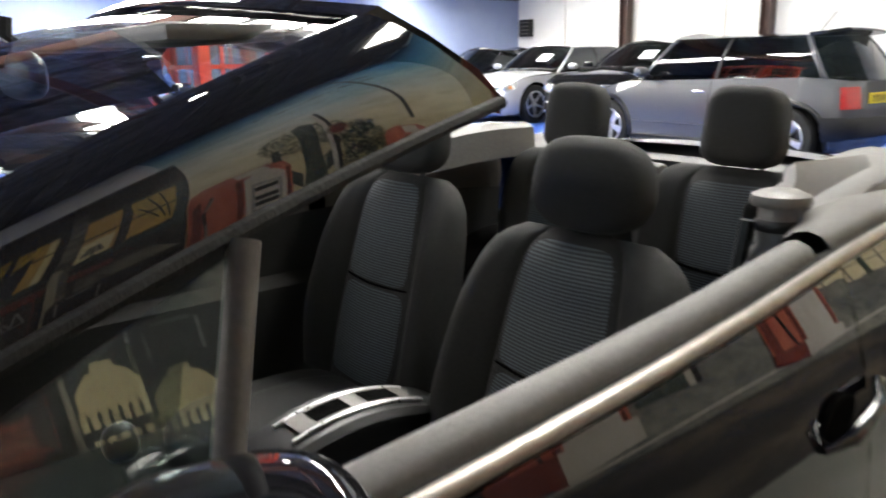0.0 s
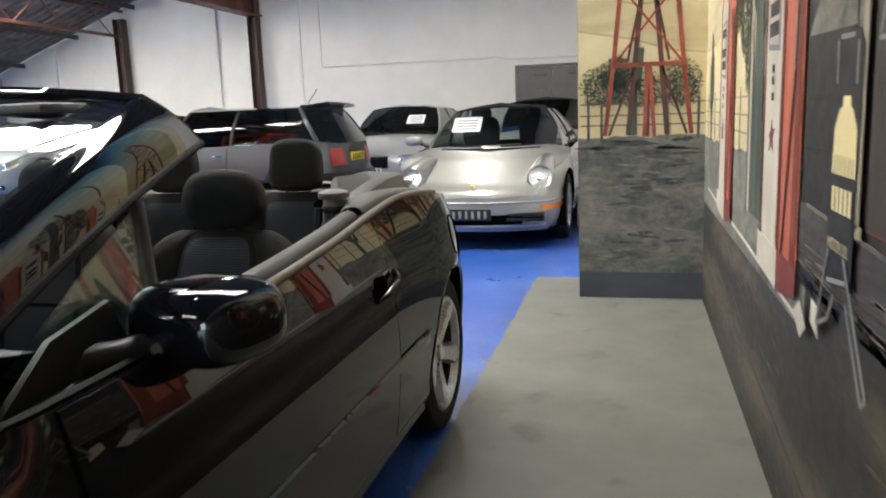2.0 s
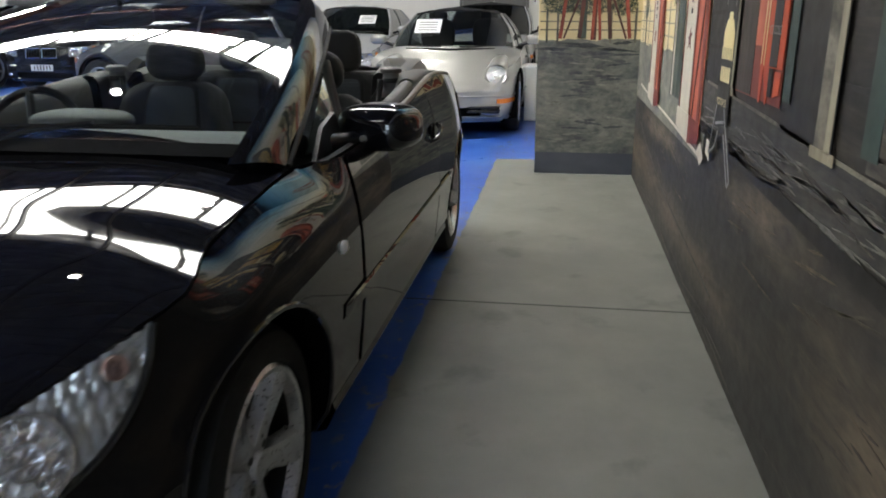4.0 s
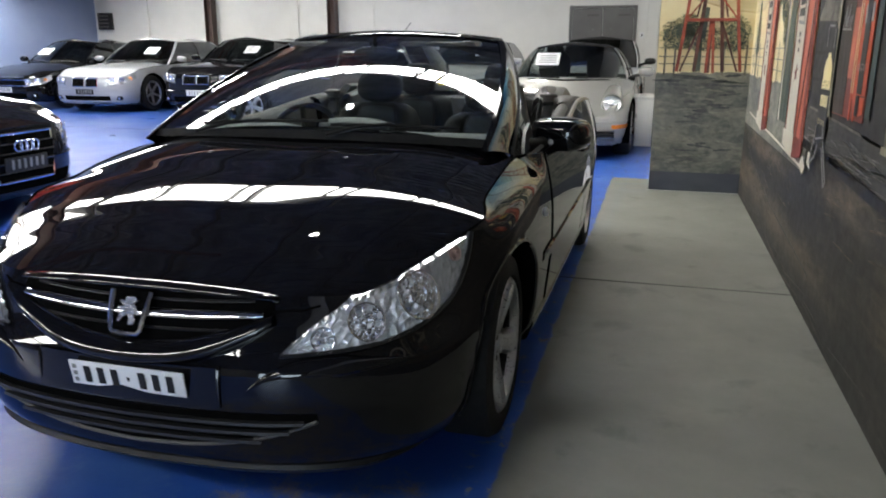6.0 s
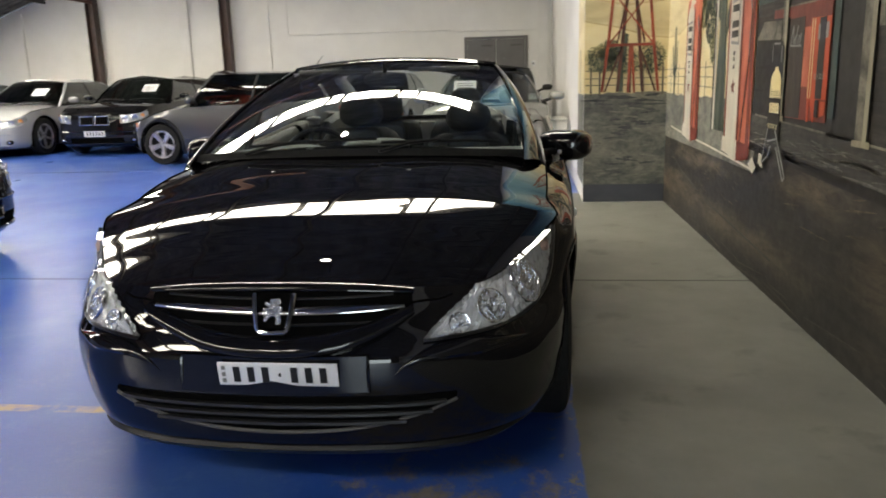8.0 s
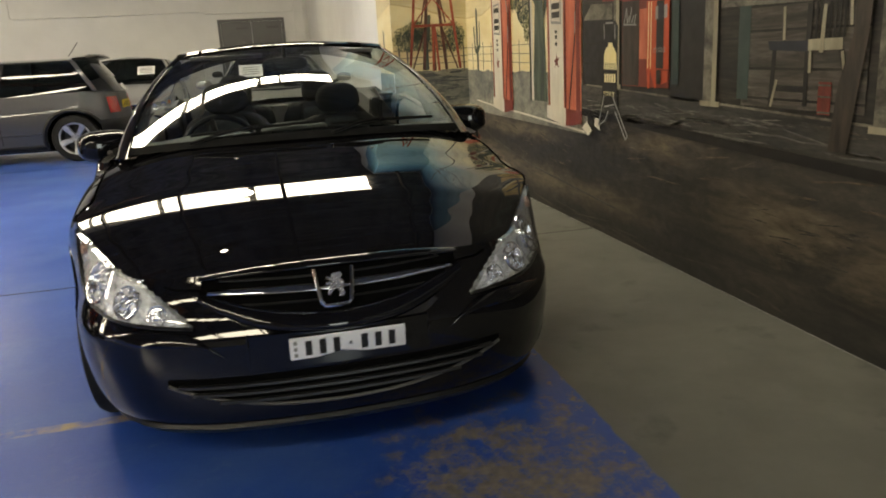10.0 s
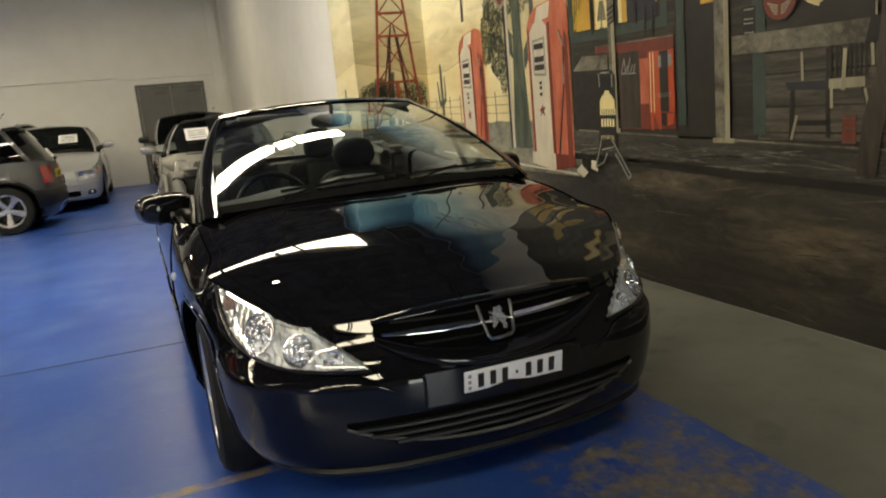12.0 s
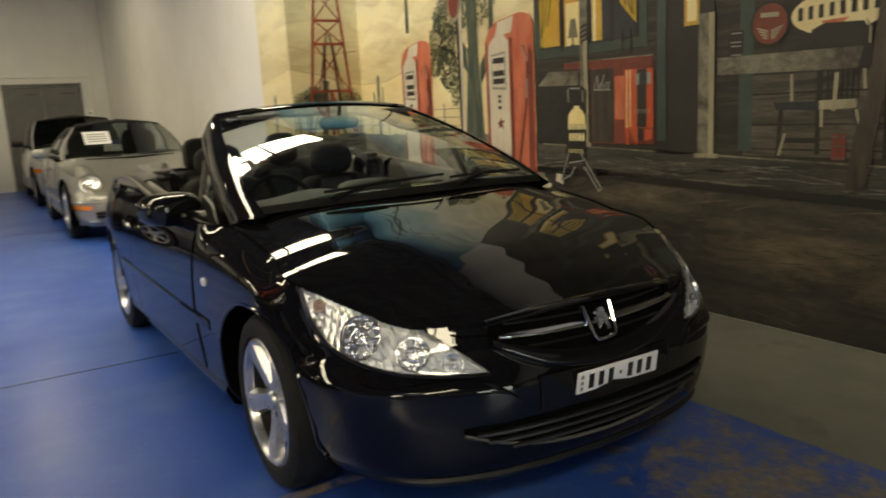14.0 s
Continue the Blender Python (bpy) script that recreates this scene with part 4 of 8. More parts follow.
M.bars("chair_rail", [((1.13, 1.50), (1.12, 1.66)), ((1.06, 1.50), (1.05, 1.66)), ((1.13, 1.58), (1.05, 1.59))], 0.012, P_DARK, 13)
# counter, cooler and vending box
M.shapes("counter", [[(1.94, 1.345), (1.53, 1.332), (1.53, 1.424), (1.82, 1.436)]], P_TIMBER, 9)
M.rect("counter_shadow", 1.54, 1.95, 0.95, 1.345, P_DARK, 8)
M.bars("counter_shelf", [((1.93, 1.20), (1.66, 1.20)), ((1.93, 1.08), (1.66, 1.08))], 0.014, P_PLANK, 9)
M.shapes("cooler_chest", [[(0.875, 0.955), (0.875, 1.473), (1.66, 1.482), (1.66, 1.44), (1.40, 1.43), (1.40, 0.955)]], P_RED_DEEP, 9)
M.bars("cooler_rim", [((1.66, 1.484), (0.88, 1.474))], 0.008, P_TIMBER, 10)
M.rect("cooler_front", 1.20, 1.395, 0.96, 1.42, P_TRUNK, 10)
M.bars("scrolled_mark", [((1.375, 1.30), (1.345, 1.385)), ((1.345, 1.385), (1.335, 1.30)), ((1.335, 1.30), (1.31, 1.34)), ((1.31, 1.30), (1.285, 1.385)), ((1.285, 1.30), (1.26, 1.34)), ((1.255, 1.295), (1.235, 1.345)), ((1.38, 1.295), (1.23, 1.29))], 0.009, P_GREY, 11)
M.rect("vending_side", 1.105, 1.192, 1.105, 1.37, P_RED, 11)
M.shapes("vending_box", [[(1.108, 1.05), (0.879, 1.052), (0.879, 1.40), (1.108, 1.405)]], P_ORANGE, 12)
M.shapes("vending_top", [[(1.085, 1.405), (0.879, 1.40), (0.879, 1.465), (1.07, 1.475)]], P_RED_DEEP, 12)
M.shapes("vending_leg", [[(1.105, 1.05), (1.094, 0.95), (1.075, 0.95), (1.07, 1.05)], [(1.07, 1.05), (1.016, 0.95), (1.005, 0.955), (0.99, 1.05)], [(0.945, 1.045), (0.945, 0.975), (0.888, 0.988), (0.885, 1.045)]], P_ORANGE, 12)
M.rect("vending_panel", 0.929, 1.004, 1.055, 1.40, P_DARK, 13)
M.rect("vending_panel", 0.96, 1.0, 0.975, 1.05, P_DARK, 13)
M.shapes("vending_label", [[(1.013, 1.306), (0.895, 1.312), (0.895, 1.378), (1.013, 1.372)]], P_GREY, 14)
M.rect("vending_label_shade", 0.925, 0.985, 1.305, 1.385, P_NIGHT, 15)
M.bars("vending_stripe", [((1.09, 1.055), (1.085, 1.40)), ((1.06, 1.055), (1.058, 1.40))], 0.007, P_WARM, 14)
M.rect("door_post", 0.782, 0.847, 0.978, 2.6, P_GREEN, 12)
# doorway with green posts
M.rect("doorway", 0.46, 0.86, 0.90, 2.6, P_DARK, 8)
M.rect("lit_lantern", 0.546, 0.655, 1.608, 1.95, P_GOLD, 9)
M.rect("lit_lantern", 0.57, 0.635, 1.63, 1.95, P_WARM, 10)
# porch posts
for x, w, z0, z1 in ((0.50, 0.105, 0.905, 1.66), (1.465, 0.07, 0.955, 1.62), (-0.56, 0.10, 0.865, 2.6)):
    M.rect("porch_post", x - w / 2, x + w / 2, z0, z1, P_TIMBER, 13)
    M.rect("porch_post_edge", x - w / 2, x - w / 2 + 0.035, z0, z1, P_CREAM, 14)
    M.rect("porch_post_foot", x - w * 0.8, x + w * 0.7, z0 - 0.02, z0 + 0.005, P_CREAM, 14)
M.rect("porch_post", 0.455, 0.55, 1.66, 2.6, P_DARK, 13)
M.rect("porch_post", 1.43, 1.50, 1.62, 2.6, P_TIMBER, 13)
M.bars("post_banding", [((1.50, z), (1.43, z + 0.02)) for z in (1.60, 1.63, 1.66, 1.69)], 0.012, P_DARK, 15)
# lantern can, bench rail and chairs
M.rect("green_post", 0.212, 0.292, 0.93, 2.6, P_GREEN, 10)
M.rect("oil_can", 0.27, 0.356, 1.415, 1.548, P_DARK, 11)
M.bars("oil_can_mark", [((0.345, 1.535), (0.280, 1.533)), ((0.345, 1.49), (0.285, 1.488)), ((0.345, 1.47), (0.285, 1.468)), ((0.345, 1.425), (0.28, 1.423))], 0.006, P_GREY, 12)
M.shapes("bench_board", [[(0.428, 1.328), (-0.332, 1.314), (-0.356, 1.412), (0.429, 1.418)]], P_TIMBER, 12)
M.shapes("bench_end", [[(-0.332, 1.314), (-0.43, 1.33), (-0.44, 1.415), (-0.356, 1.412)]], P_DARK, 12)
M.shapes("chair_seat", [[(0.087, 1.174), (-0.153, 1.171), (-0.154, 1.130), (0.074, 1.138)]], P_NIGHT, 12)
M.shapes("chair_seat", [[(-0.155, 1.176), (-0.334, 1.178), (-0.336, 1.136), (-0.155, 1.132)]], P_CREAM, 13)
M.bars("chair_leg", [((0.045, 1.14), (0.058, 0.91)), ((-0.148, 1.13), (-0.152, 0.92)), ((-0.15, 1.31), (-0.15, 1.17)), ((-0.325, 1.14), (-0.36, 1.03)), ((0.05, 0.985), (-0.15, 0.985))], 0.024, P_DARK, 11)
M.bars("chair_leg", [((0.020, 1.02), (0.052, 0.91)), ((-0.008, 1.306), (-0.013, 1.176)), ((-0.168, 1.13), (-0.17, 1.05)), ((-0.335, 1.13), (-0.352, 1.06)), ((-0.365, 1.31), (-0.372, 1.22))], 0.014, P_CREAM, 13)
M.bars("chair_slat", [((x, 1.315), (x, 1.18)) for x in (-0.165, -0.195, -0.215, -0.265, -0.29, -0.315, -0.34)], 0.010, P_DARK, 13)
M.bars("chair_slat", [((-0.238, 1.30), (-0.228, 1.125))], 0.020, P_CREAM, 14)
for z0, z1 in ((0.905, 0.935), (0.945, 1.058), (1.068, 1.212), (1.222, 1.312)):
    M.rect("lower_board", -0.46, 0.26, z0, z1, P_BOARD, 9)
M.rect("jug", -0.295, -0.226, 0.895, 1.018, P_RED_DEEP, 13)
M.bars("jug_band", [((-0.226, 1.005), (-0.293, 1.005)), ((-0.226, 0.962), (-0.293, 0.962)), ((-0.23, 0.903), (-0.295, 0.903))], 0.007, P_TIMBER, 14)
M.shapes("tree_trunk", [[(-0.30, 0.76), (-0.395, 0.765), (-0.43, 1.0), (-0.458, 1.18), (-0.475, 1.42), (-0.54, 2.4), (-0.49, 2.4), (-0.405, 1.42), (-0.385, 1.18), (-0.328, 1.0)]], P_TRUNK, 15)
# advertising signs: plain shapes in their colours
M.disc("round_badge", 0.12, 1.560, 0.108, 0.108, P_DARK, 12)
M.disc("round_badge", 0.12, 1.560, 0.098, 0.098, P_RED_DEEP, 13)
M.bars("badge_mark", [((0.17, 1.605), (0.07, 1.60))], 0.022, P_CREAM, 14)
M.shapes("badge_wing", [[(0.195 - 0.012 * k, 1.548 - 0.016 * k), (0.128, 1.528 - 0.012 * k), (0.128, 1.520 - 0.012 * k), (0.19 - 0.012 * k, 1.539 - 0.016 * k)] for k in range(4)] + [[(0.043 + 0.012 * k, 1.548 - 0.016 * k), (0.110, 1.528 - 0.012 * k), (0.110, 1.520 - 0.012 * k), (0.048 + 0.012 * k, 1.539 - 0.016 * k)] for k in range(4)], P_CREAM, 14)
M.disc("oval_board", -0.225, 1.575, 0.238, 0.108, P_DARK, 12)
M.disc("oval_board", -0.225, 1.575, 0.229, 0.099, P_SAND, 13)
M.bars("board_letter", [((-0.045 - 0.052 * k, 1.552 + 0.002 * k), (-0.045 - 0.052 * k, 1.612 + 0.002 * k)) for k in range(8)], 0.024, P_DARK, 14)
M.shapes("board_arrow", [[(-0.15, 1.540), (-0.285, 1.545), (-0.26, 1.523), (-0.215, 1.512), (-0.17, 1.520)]], P_RED, 14)
M.shapes("chair_top", [[(-0.109, 1.425), (-0.106, 1.505), (-0.169, 1.530), (-0.351, 1.520), (-0.378, 1.49), (-0.38, 1.415)]], P_DARK, 15)
M.bars("chair_top_edge", [((-0.365, 1.525), (-0.385, 1.49)), ((-0.385, 1.49), (-0.385, 1.42))], 0.010, P_CREAM, 16)
# spoked wheel of a parked car in the picture
M.shapes("car_body", [[(-0.60, 0.85), (-2.6, 0.82), (-2.6, 1.62), (-1.7, 1.66), (-1.2, 1.50), (-0.64, 1.46)]], P_DARK, 11)
M.disc("tyre", -0.775, 1.19, 0.175, 0.185, P_DARK, 15, 36)
M.disc("white_wall", -0.775, 1.19, 0.155, 0.165, P_WHITE, 16, 36)
M.disc("hub_shadow", -0.775, 1.19, 0.115, 0.125, P_DARK, 17, 36)
M.bars("spoke", [((-0.775, 1.19), (-0.775 + 0.11 * math.cos(k * 0.3142), 1.19 + 0.12 * math.sin(k * 0.3142))) for k in range(20)], 0.005, P_GREY, 18)
M.disc("hub", -0.775, 1.19, 0.03, 0.03, P_RED_DEEP, 19)
M.leaves("grass_tuft", -0.85, 0.60, 0.17, 0.10, 260, 0.011, P_CACTUS, 9, 31)
M.strokes("grass_tuft", -1.0, -0.70, 0.52, 0.68, 40, 0.14, 0.008, P_PEBBLE, 10, 32, 0.6)


def painted_pump(x0, x1, z0, z1, layer):
    """A tall rounded fuel pump: white face on the lit side, red flank."""
    w, h = x1 - x0, z1 - z0
    X = lambda u: x1 - u * w
    Z = lambda v: z0 + v * h
    o = lambda pts: [(X(u), Z(v)) for u, v in pts]
    M.shapes("pump_flank", [o([(0.0, 0.03), (1.0, 0.0), (1.0, 0.93), (0.92, 0.98), (0.75, 1.0), (0.25, 0.97), (0.08, 0.92), (0.0, 0.85)])], P_RED, layer)
    M.shapes("pump_face", [o([(0.07, 0.05), (0.50, 0.04), (0.50, 0.84), (0.40, 0.885), (0.18, 0.87), (0.07, 0.82)])], P_WHITE, layer + 1)
    M.shapes("pump_cap", [o([(0.22, 0.875), (0.56, 0.89), (0.62, 0.985), (0.30, 0.965)])], P_WHITE, layer + 1)
    M.shapes("pump_shade", [o([(0.52, 0.03), (0.58, 0.03), (0.58, 0.86), (0.52, 0.86)]), o([(0.86, 0.02), (0.98, 0.01), (0.97, 0.75), (0.90, 0.80)]), o([(0.03, 0.05), (0.06, 0.05), (0.06, 0.84), (0.03, 0.84)])], P_RED_DEEP, layer + 2)
    M.shapes("pump_dial", [o([(0.13, 0.55), (0.44, 0.54), (0.44, 0.78), (0.13, 0.77)])], P_GREY, layer + 2)
    M.shapes("pump_dial", [o([(0.155, 0.565), (0.415, 0.555), (0.415, 0.765), (0.155, 0.755)])], P_WHITE, layer + 3)
    M.bars("dial_figure", [(o([(u, v)])[0], o([(u, v + 0.035)])[0]) for v in (0.58, 0.63, 0.71) for u in (0.20, 0.26, 0.32, 0.38)], 0.03 * w / 0.5, P_DARK, layer + 4)
    M.bars("pump_mark", [(o([(0.29, v)])[0], o([(0.29, v + 0.02)])[0]) for v in (0.42, 0.46, 0.49)], 0.035, P_DARK, layer + 3)
    M.shapes("pump_star", [o([(0.22, 0.33), (0.28, 0.345), (0.30, 0.37), (0.32, 0.345), (0.39, 0.35), (0.33, 0.325), (0.36, 0.29), (0.29, 0.31), (0.24, 0.29), (0.26, 0.32)])], P_RED_DEEP, layer + 3)
    M.bars("pump_hose", [(o([(0.80, 0.80)])[0], o([(0.88, 0.68)])[0]), (o([(0.88, 0.68)])[0], o([(0.84, 0.45)])[0]), (o([(0.84, 0.45)])[0], o([(0.66, 0.05)])[0])], 0.016, P_DARK, layer + 3)
    M.bars("nozzle", [(o([(0.79, 0.79)])[0], o([(0.87, 0.70)])[0]), (o([(0.86, 0.60)])[0], o([(0.85, 0.48)])[0])], 0.014, P_GREY, layer + 4)
    M.shapes("pump_foot", [o([(-0.04, -0.02), (0.56, -0.05), (0.56, 0.055), (-0.04, 0.06)])], P_WHITE, layer + 3)
    M.shapes("pump_foot_shade", [o([(0.56, -0.05), (1.02, -0.02), (1.02, 0.05), (0.56, 0.055)])], P_RED_DEEP, layer + 3)


painted_pump(3.37, 3.885, 0.715, 1.815, 9)
painted_pump(1.975, 2.56, 0.71, 1.875, 11)


def writing(words, a, z, width, material, layer):
    """Painted letters centred at a place on the main wall."""
    cu = bpy.data.curves.new("lettering", "FONT")
    cu.body, cu.align_x, cu.size, cu.extrude = words, "CENTER", 1.0, 0.0
    holder = bpy.data.objects.new("lettering", cu)
    me = bpy.data.meshes.new_from_object(holder)
    bpy.data.objects.remove(holder)
    xs = [v.co.x for v in me.vertices]
    k = width / (max(xs) - min(xs))
    me.transform(Matrix(((-k, 0, 0, a), (0, 0, 1, MURAL + 0.0012 * layer + 0.0012), (0, k * 1.25, 0, z), (0, 0, 0, 1))))
    me.materials.clear()
    me.materials.append(material)
    ob = new("lettering", me)
    ob.parent = mural
    return tagged(ob)


writing("ICE COLD", 0.962, 1.140, 0.118, P_GREY, 16)


def painted_board():
    """A sandwich board on bent-wire feet."""
    M.shapes("board", [[(1.650, 0.815), (1.452, 0.828), (1.440, 1.29), (1.47, 1.322), (1.60, 1.33), (1.636, 1.30)]], P_DARK, 16)
    M.bars("board_crest", [((1.615, 1.225), (1.62, 1.31)), ((1.60, 1.315), (1.50, 1.312)), ((1.475, 1.30), (1.475, 1.22))], 0.010, P_GREY, 17)
    M.shapes("bottle", [[(1.619, 1.085), (1.455, 1.082), (1.455, 1.135), (1.49, 1.175), (1.505, 1.178), (1.51, 1.20), (1.56, 1.20), (1.565, 1.178), (1.585, 1.175), (1.619, 1.135)]], P_WARM, 17)
    M.bars("board_word", [((1.61 - 0.0255 * k, 1.045), (1.61 - 0.0255 * k, 1.085)) for k in range(7)], 0.016, P_WARM, 18)
    M.bars("board_word", [((1.60 - 0.031 * k, 0.970), (1.60 - 0.031 * k, 1.020)) for k in range(5)], 0.020, P_WARM, 18)
    writing("MOTOR OIL", 1.546, 0.890, 0.150, P_WARM, 18)
    M.bars("wire_foot", [((1.62, 0.885), (1.70, 0.70)), ((1.70, 0.70), (1.60, 0.74)), ((1.60, 0.74), (1.56, 0.80)), ((1.50, 0.885), (1.31, 0.665)), ((1.31, 0.665), (1.335, 0.645)), ((1.335, 0.645), (1.47, 0.80)), ((1.62, 0.82), (1.48, 0.84))], 0.010, P_GREY, 18)
    M.shapes("pale_stone", [[(1.95, 0.665), (1.86, 0.62), (1.80, 0.66), (1.88, 0.71)], [(1.76, 0.69), (1.68, 0.67), (1.70, 0.74), (1.75, 0.745)]], P_WHITE, 17)


painted_board()

# return panel with the wind-pump tower
PN.rect("sky", MURAL + 0.002, RETURN, 1.0, TOP, SKY, 1)
PN.shapes("dune", [[(MURAL + 0.002, 1.0), (MURAL + 0.002, 1.50), (-1.75, 1.52), (-1.5, 1.60), (-1.19, 1.66), (-1.19, 1.0)]], P_SAND, 2)
PN.bars("dune_edge", [((MURAL + 0.01, 1.505), (-1.75, 1.525)), ((-1.75, 1.525), (-1.5, 1.605)), ((-1.5, 1.605), (-1.19, 1.665)), ((-1.9, 1.83), (-1.55, 1.80)), ((-1.55, 1.80), (-1.19, 1.88))], 0.012, P_SAND_EDGE, 3)
PN.shapes("rocky_field", [[(MURAL + 0.002, 0.17)] + wavy(MURAL + 0.002, RETURN, 1.02, 0.01, 14, 5, 0.17)[1:-1] + [(RETURN, 0.17)]], P_ROCK, 3)
PN.strokes("rock_stroke", -1.85, -1.28, 0.90, 1.0, 12, 0.30, 0.040, P_ROCK_DARK, 4, 51)
PN.strokes("rock_stroke", -1.85, -1.28, 0.22, 0.90, 20, 0.22, 0.034, P_ROCK_DARK, 4, 55)
PN.strokes("rock_stroke", -1.85, -1.28, 0.22, 0.90, 26, 0.18, 0.026, P_ROCK_PALE, 5, 52)
PN.rect("skirting", MURAL + 0.002, RETURN, 0.003, 0.17, P_SKIRT, 3)
PN.bars("fence", [((MURAL + 0.01, z), (-1.20, z + 0.004)) for z in (1.09, 1.15, 1.22)], 0.008, P_TIMBER, 4)
PN.bars("fence_post", [((a, 1.0), (a, 1.25)) for a in (-1.25, -1.33, -1.72, -1.90)], 0.016, P_TIMBER, 4)
for k, (a, z, ra, rz) in enumerate(((-1.34, 1.33, 0.145, 0.13), (-1.55, 1.31, 0.20, 0.11), (-1.80, 1.33, 0.12, 0.15), (-1.42, 1.40, 0.10, 0.10))):
    PN.leaves("bush", a, z, ra, rz, 420, 0.0075, P_LEAF, 5, 11 + k)
    PN.leaves("bush", a, z - 0.02, ra * 0.8, rz * 0.75, 260, 0.007, P_CACTUS, 6, 61 + k)
PN.bars("tree_stem", [((-1.52, 1.03), (-1.52, 1.3)), ((-1.54, 1.3), (-1.56, 1.55))], 0.045, P_CACTUS, 6)


def tower_x(z, side):
    """Half-spread of the tower's legs at a height."""
    return -1.605 + side * float(np.interp(z, (1.03, 1.45, 2.27, 3.3), (0.255, 0.205, 0.115, 0.03)))


PN.bars("tower_leg", [((tower_x(1.03, s), 1.03), (tower_x(1.45, s), 1.45)) for s in (-1, 1)] + [((tower_x(1.45, s), 1.45), (tower_x(3.3, s), 3.3)) for s in (-1, 1)], 0.026, P_TOWER, 8)
PN.bars("tower_leg", [((tower_x(1.03, s), 1.03), (tower_x(1.9, s * 0.55), 1.9)) for s in (-0.45, 0.45)] + [((-1.60, 1.02), (-1.60, 1.46))], 0.03, P_TOWER_DARK, 7)
PN.bars("tower_beam", [((tower_x(z, 1.06), z), (tower_x(z, -1.06), z)) for z in (1.45, 1.9, 2.12, 2.4, 2.8)], 0.026, P_TOWER, 9)
PN.bars("tower_brace", [((tower_x(a, s), a), (tower_x(b, -s), b)) for a, b in ((1.45, 1.9), (1.9, 2.12), (2.12, 2.4), (2.4, 2.8), (2.8, 3.2)) for s in (-1, 1)], 0.013, P_TOWER, 8)
PN.bars("tower_brace", [((tower_x(1.47, s), 1.47), (tower_x(2.0, s * 0.15), 2.0)) for s in (-0.6, 0.6)] + [((tower_x(1.03, s), 1.03), (tower_x(1.45, s * 0.4), 1.45)) for s in (-0.9, 0.9)], 0.015, P_TOWER_DARK, 7)
PN.bars("tower_foot", [((-1.645, 1.02), (-1.615, 1.45)), ((-1.585, 1.02), (-1.60, 1.45))], 0.022, P_TOWER, 8)
# the sky carries on round the corner of the return
SD.rect("sky", PANEL + 0.002, 5.55, 1.0, TOP, SKY, 1)
SD.shapes("dune", [[(PANEL + 0.002, 1.0), (PANEL + 0.002, 1.66), (5.1, 1.62), (5.55, 1.55), (5.55, 1.0)]], P_SAND, 2)
SD.rect("rocky_field", PANEL + 0.002, 5.55, 0.17, 1.01, P_ROCK, 3)
SD.shapes("cactus", [[(5.22, 1.02), (5.22, 1.42), (5.19, 1.44), (5.17, 1.40), (5.17, 1.02)]], P_CACTUS, 4)

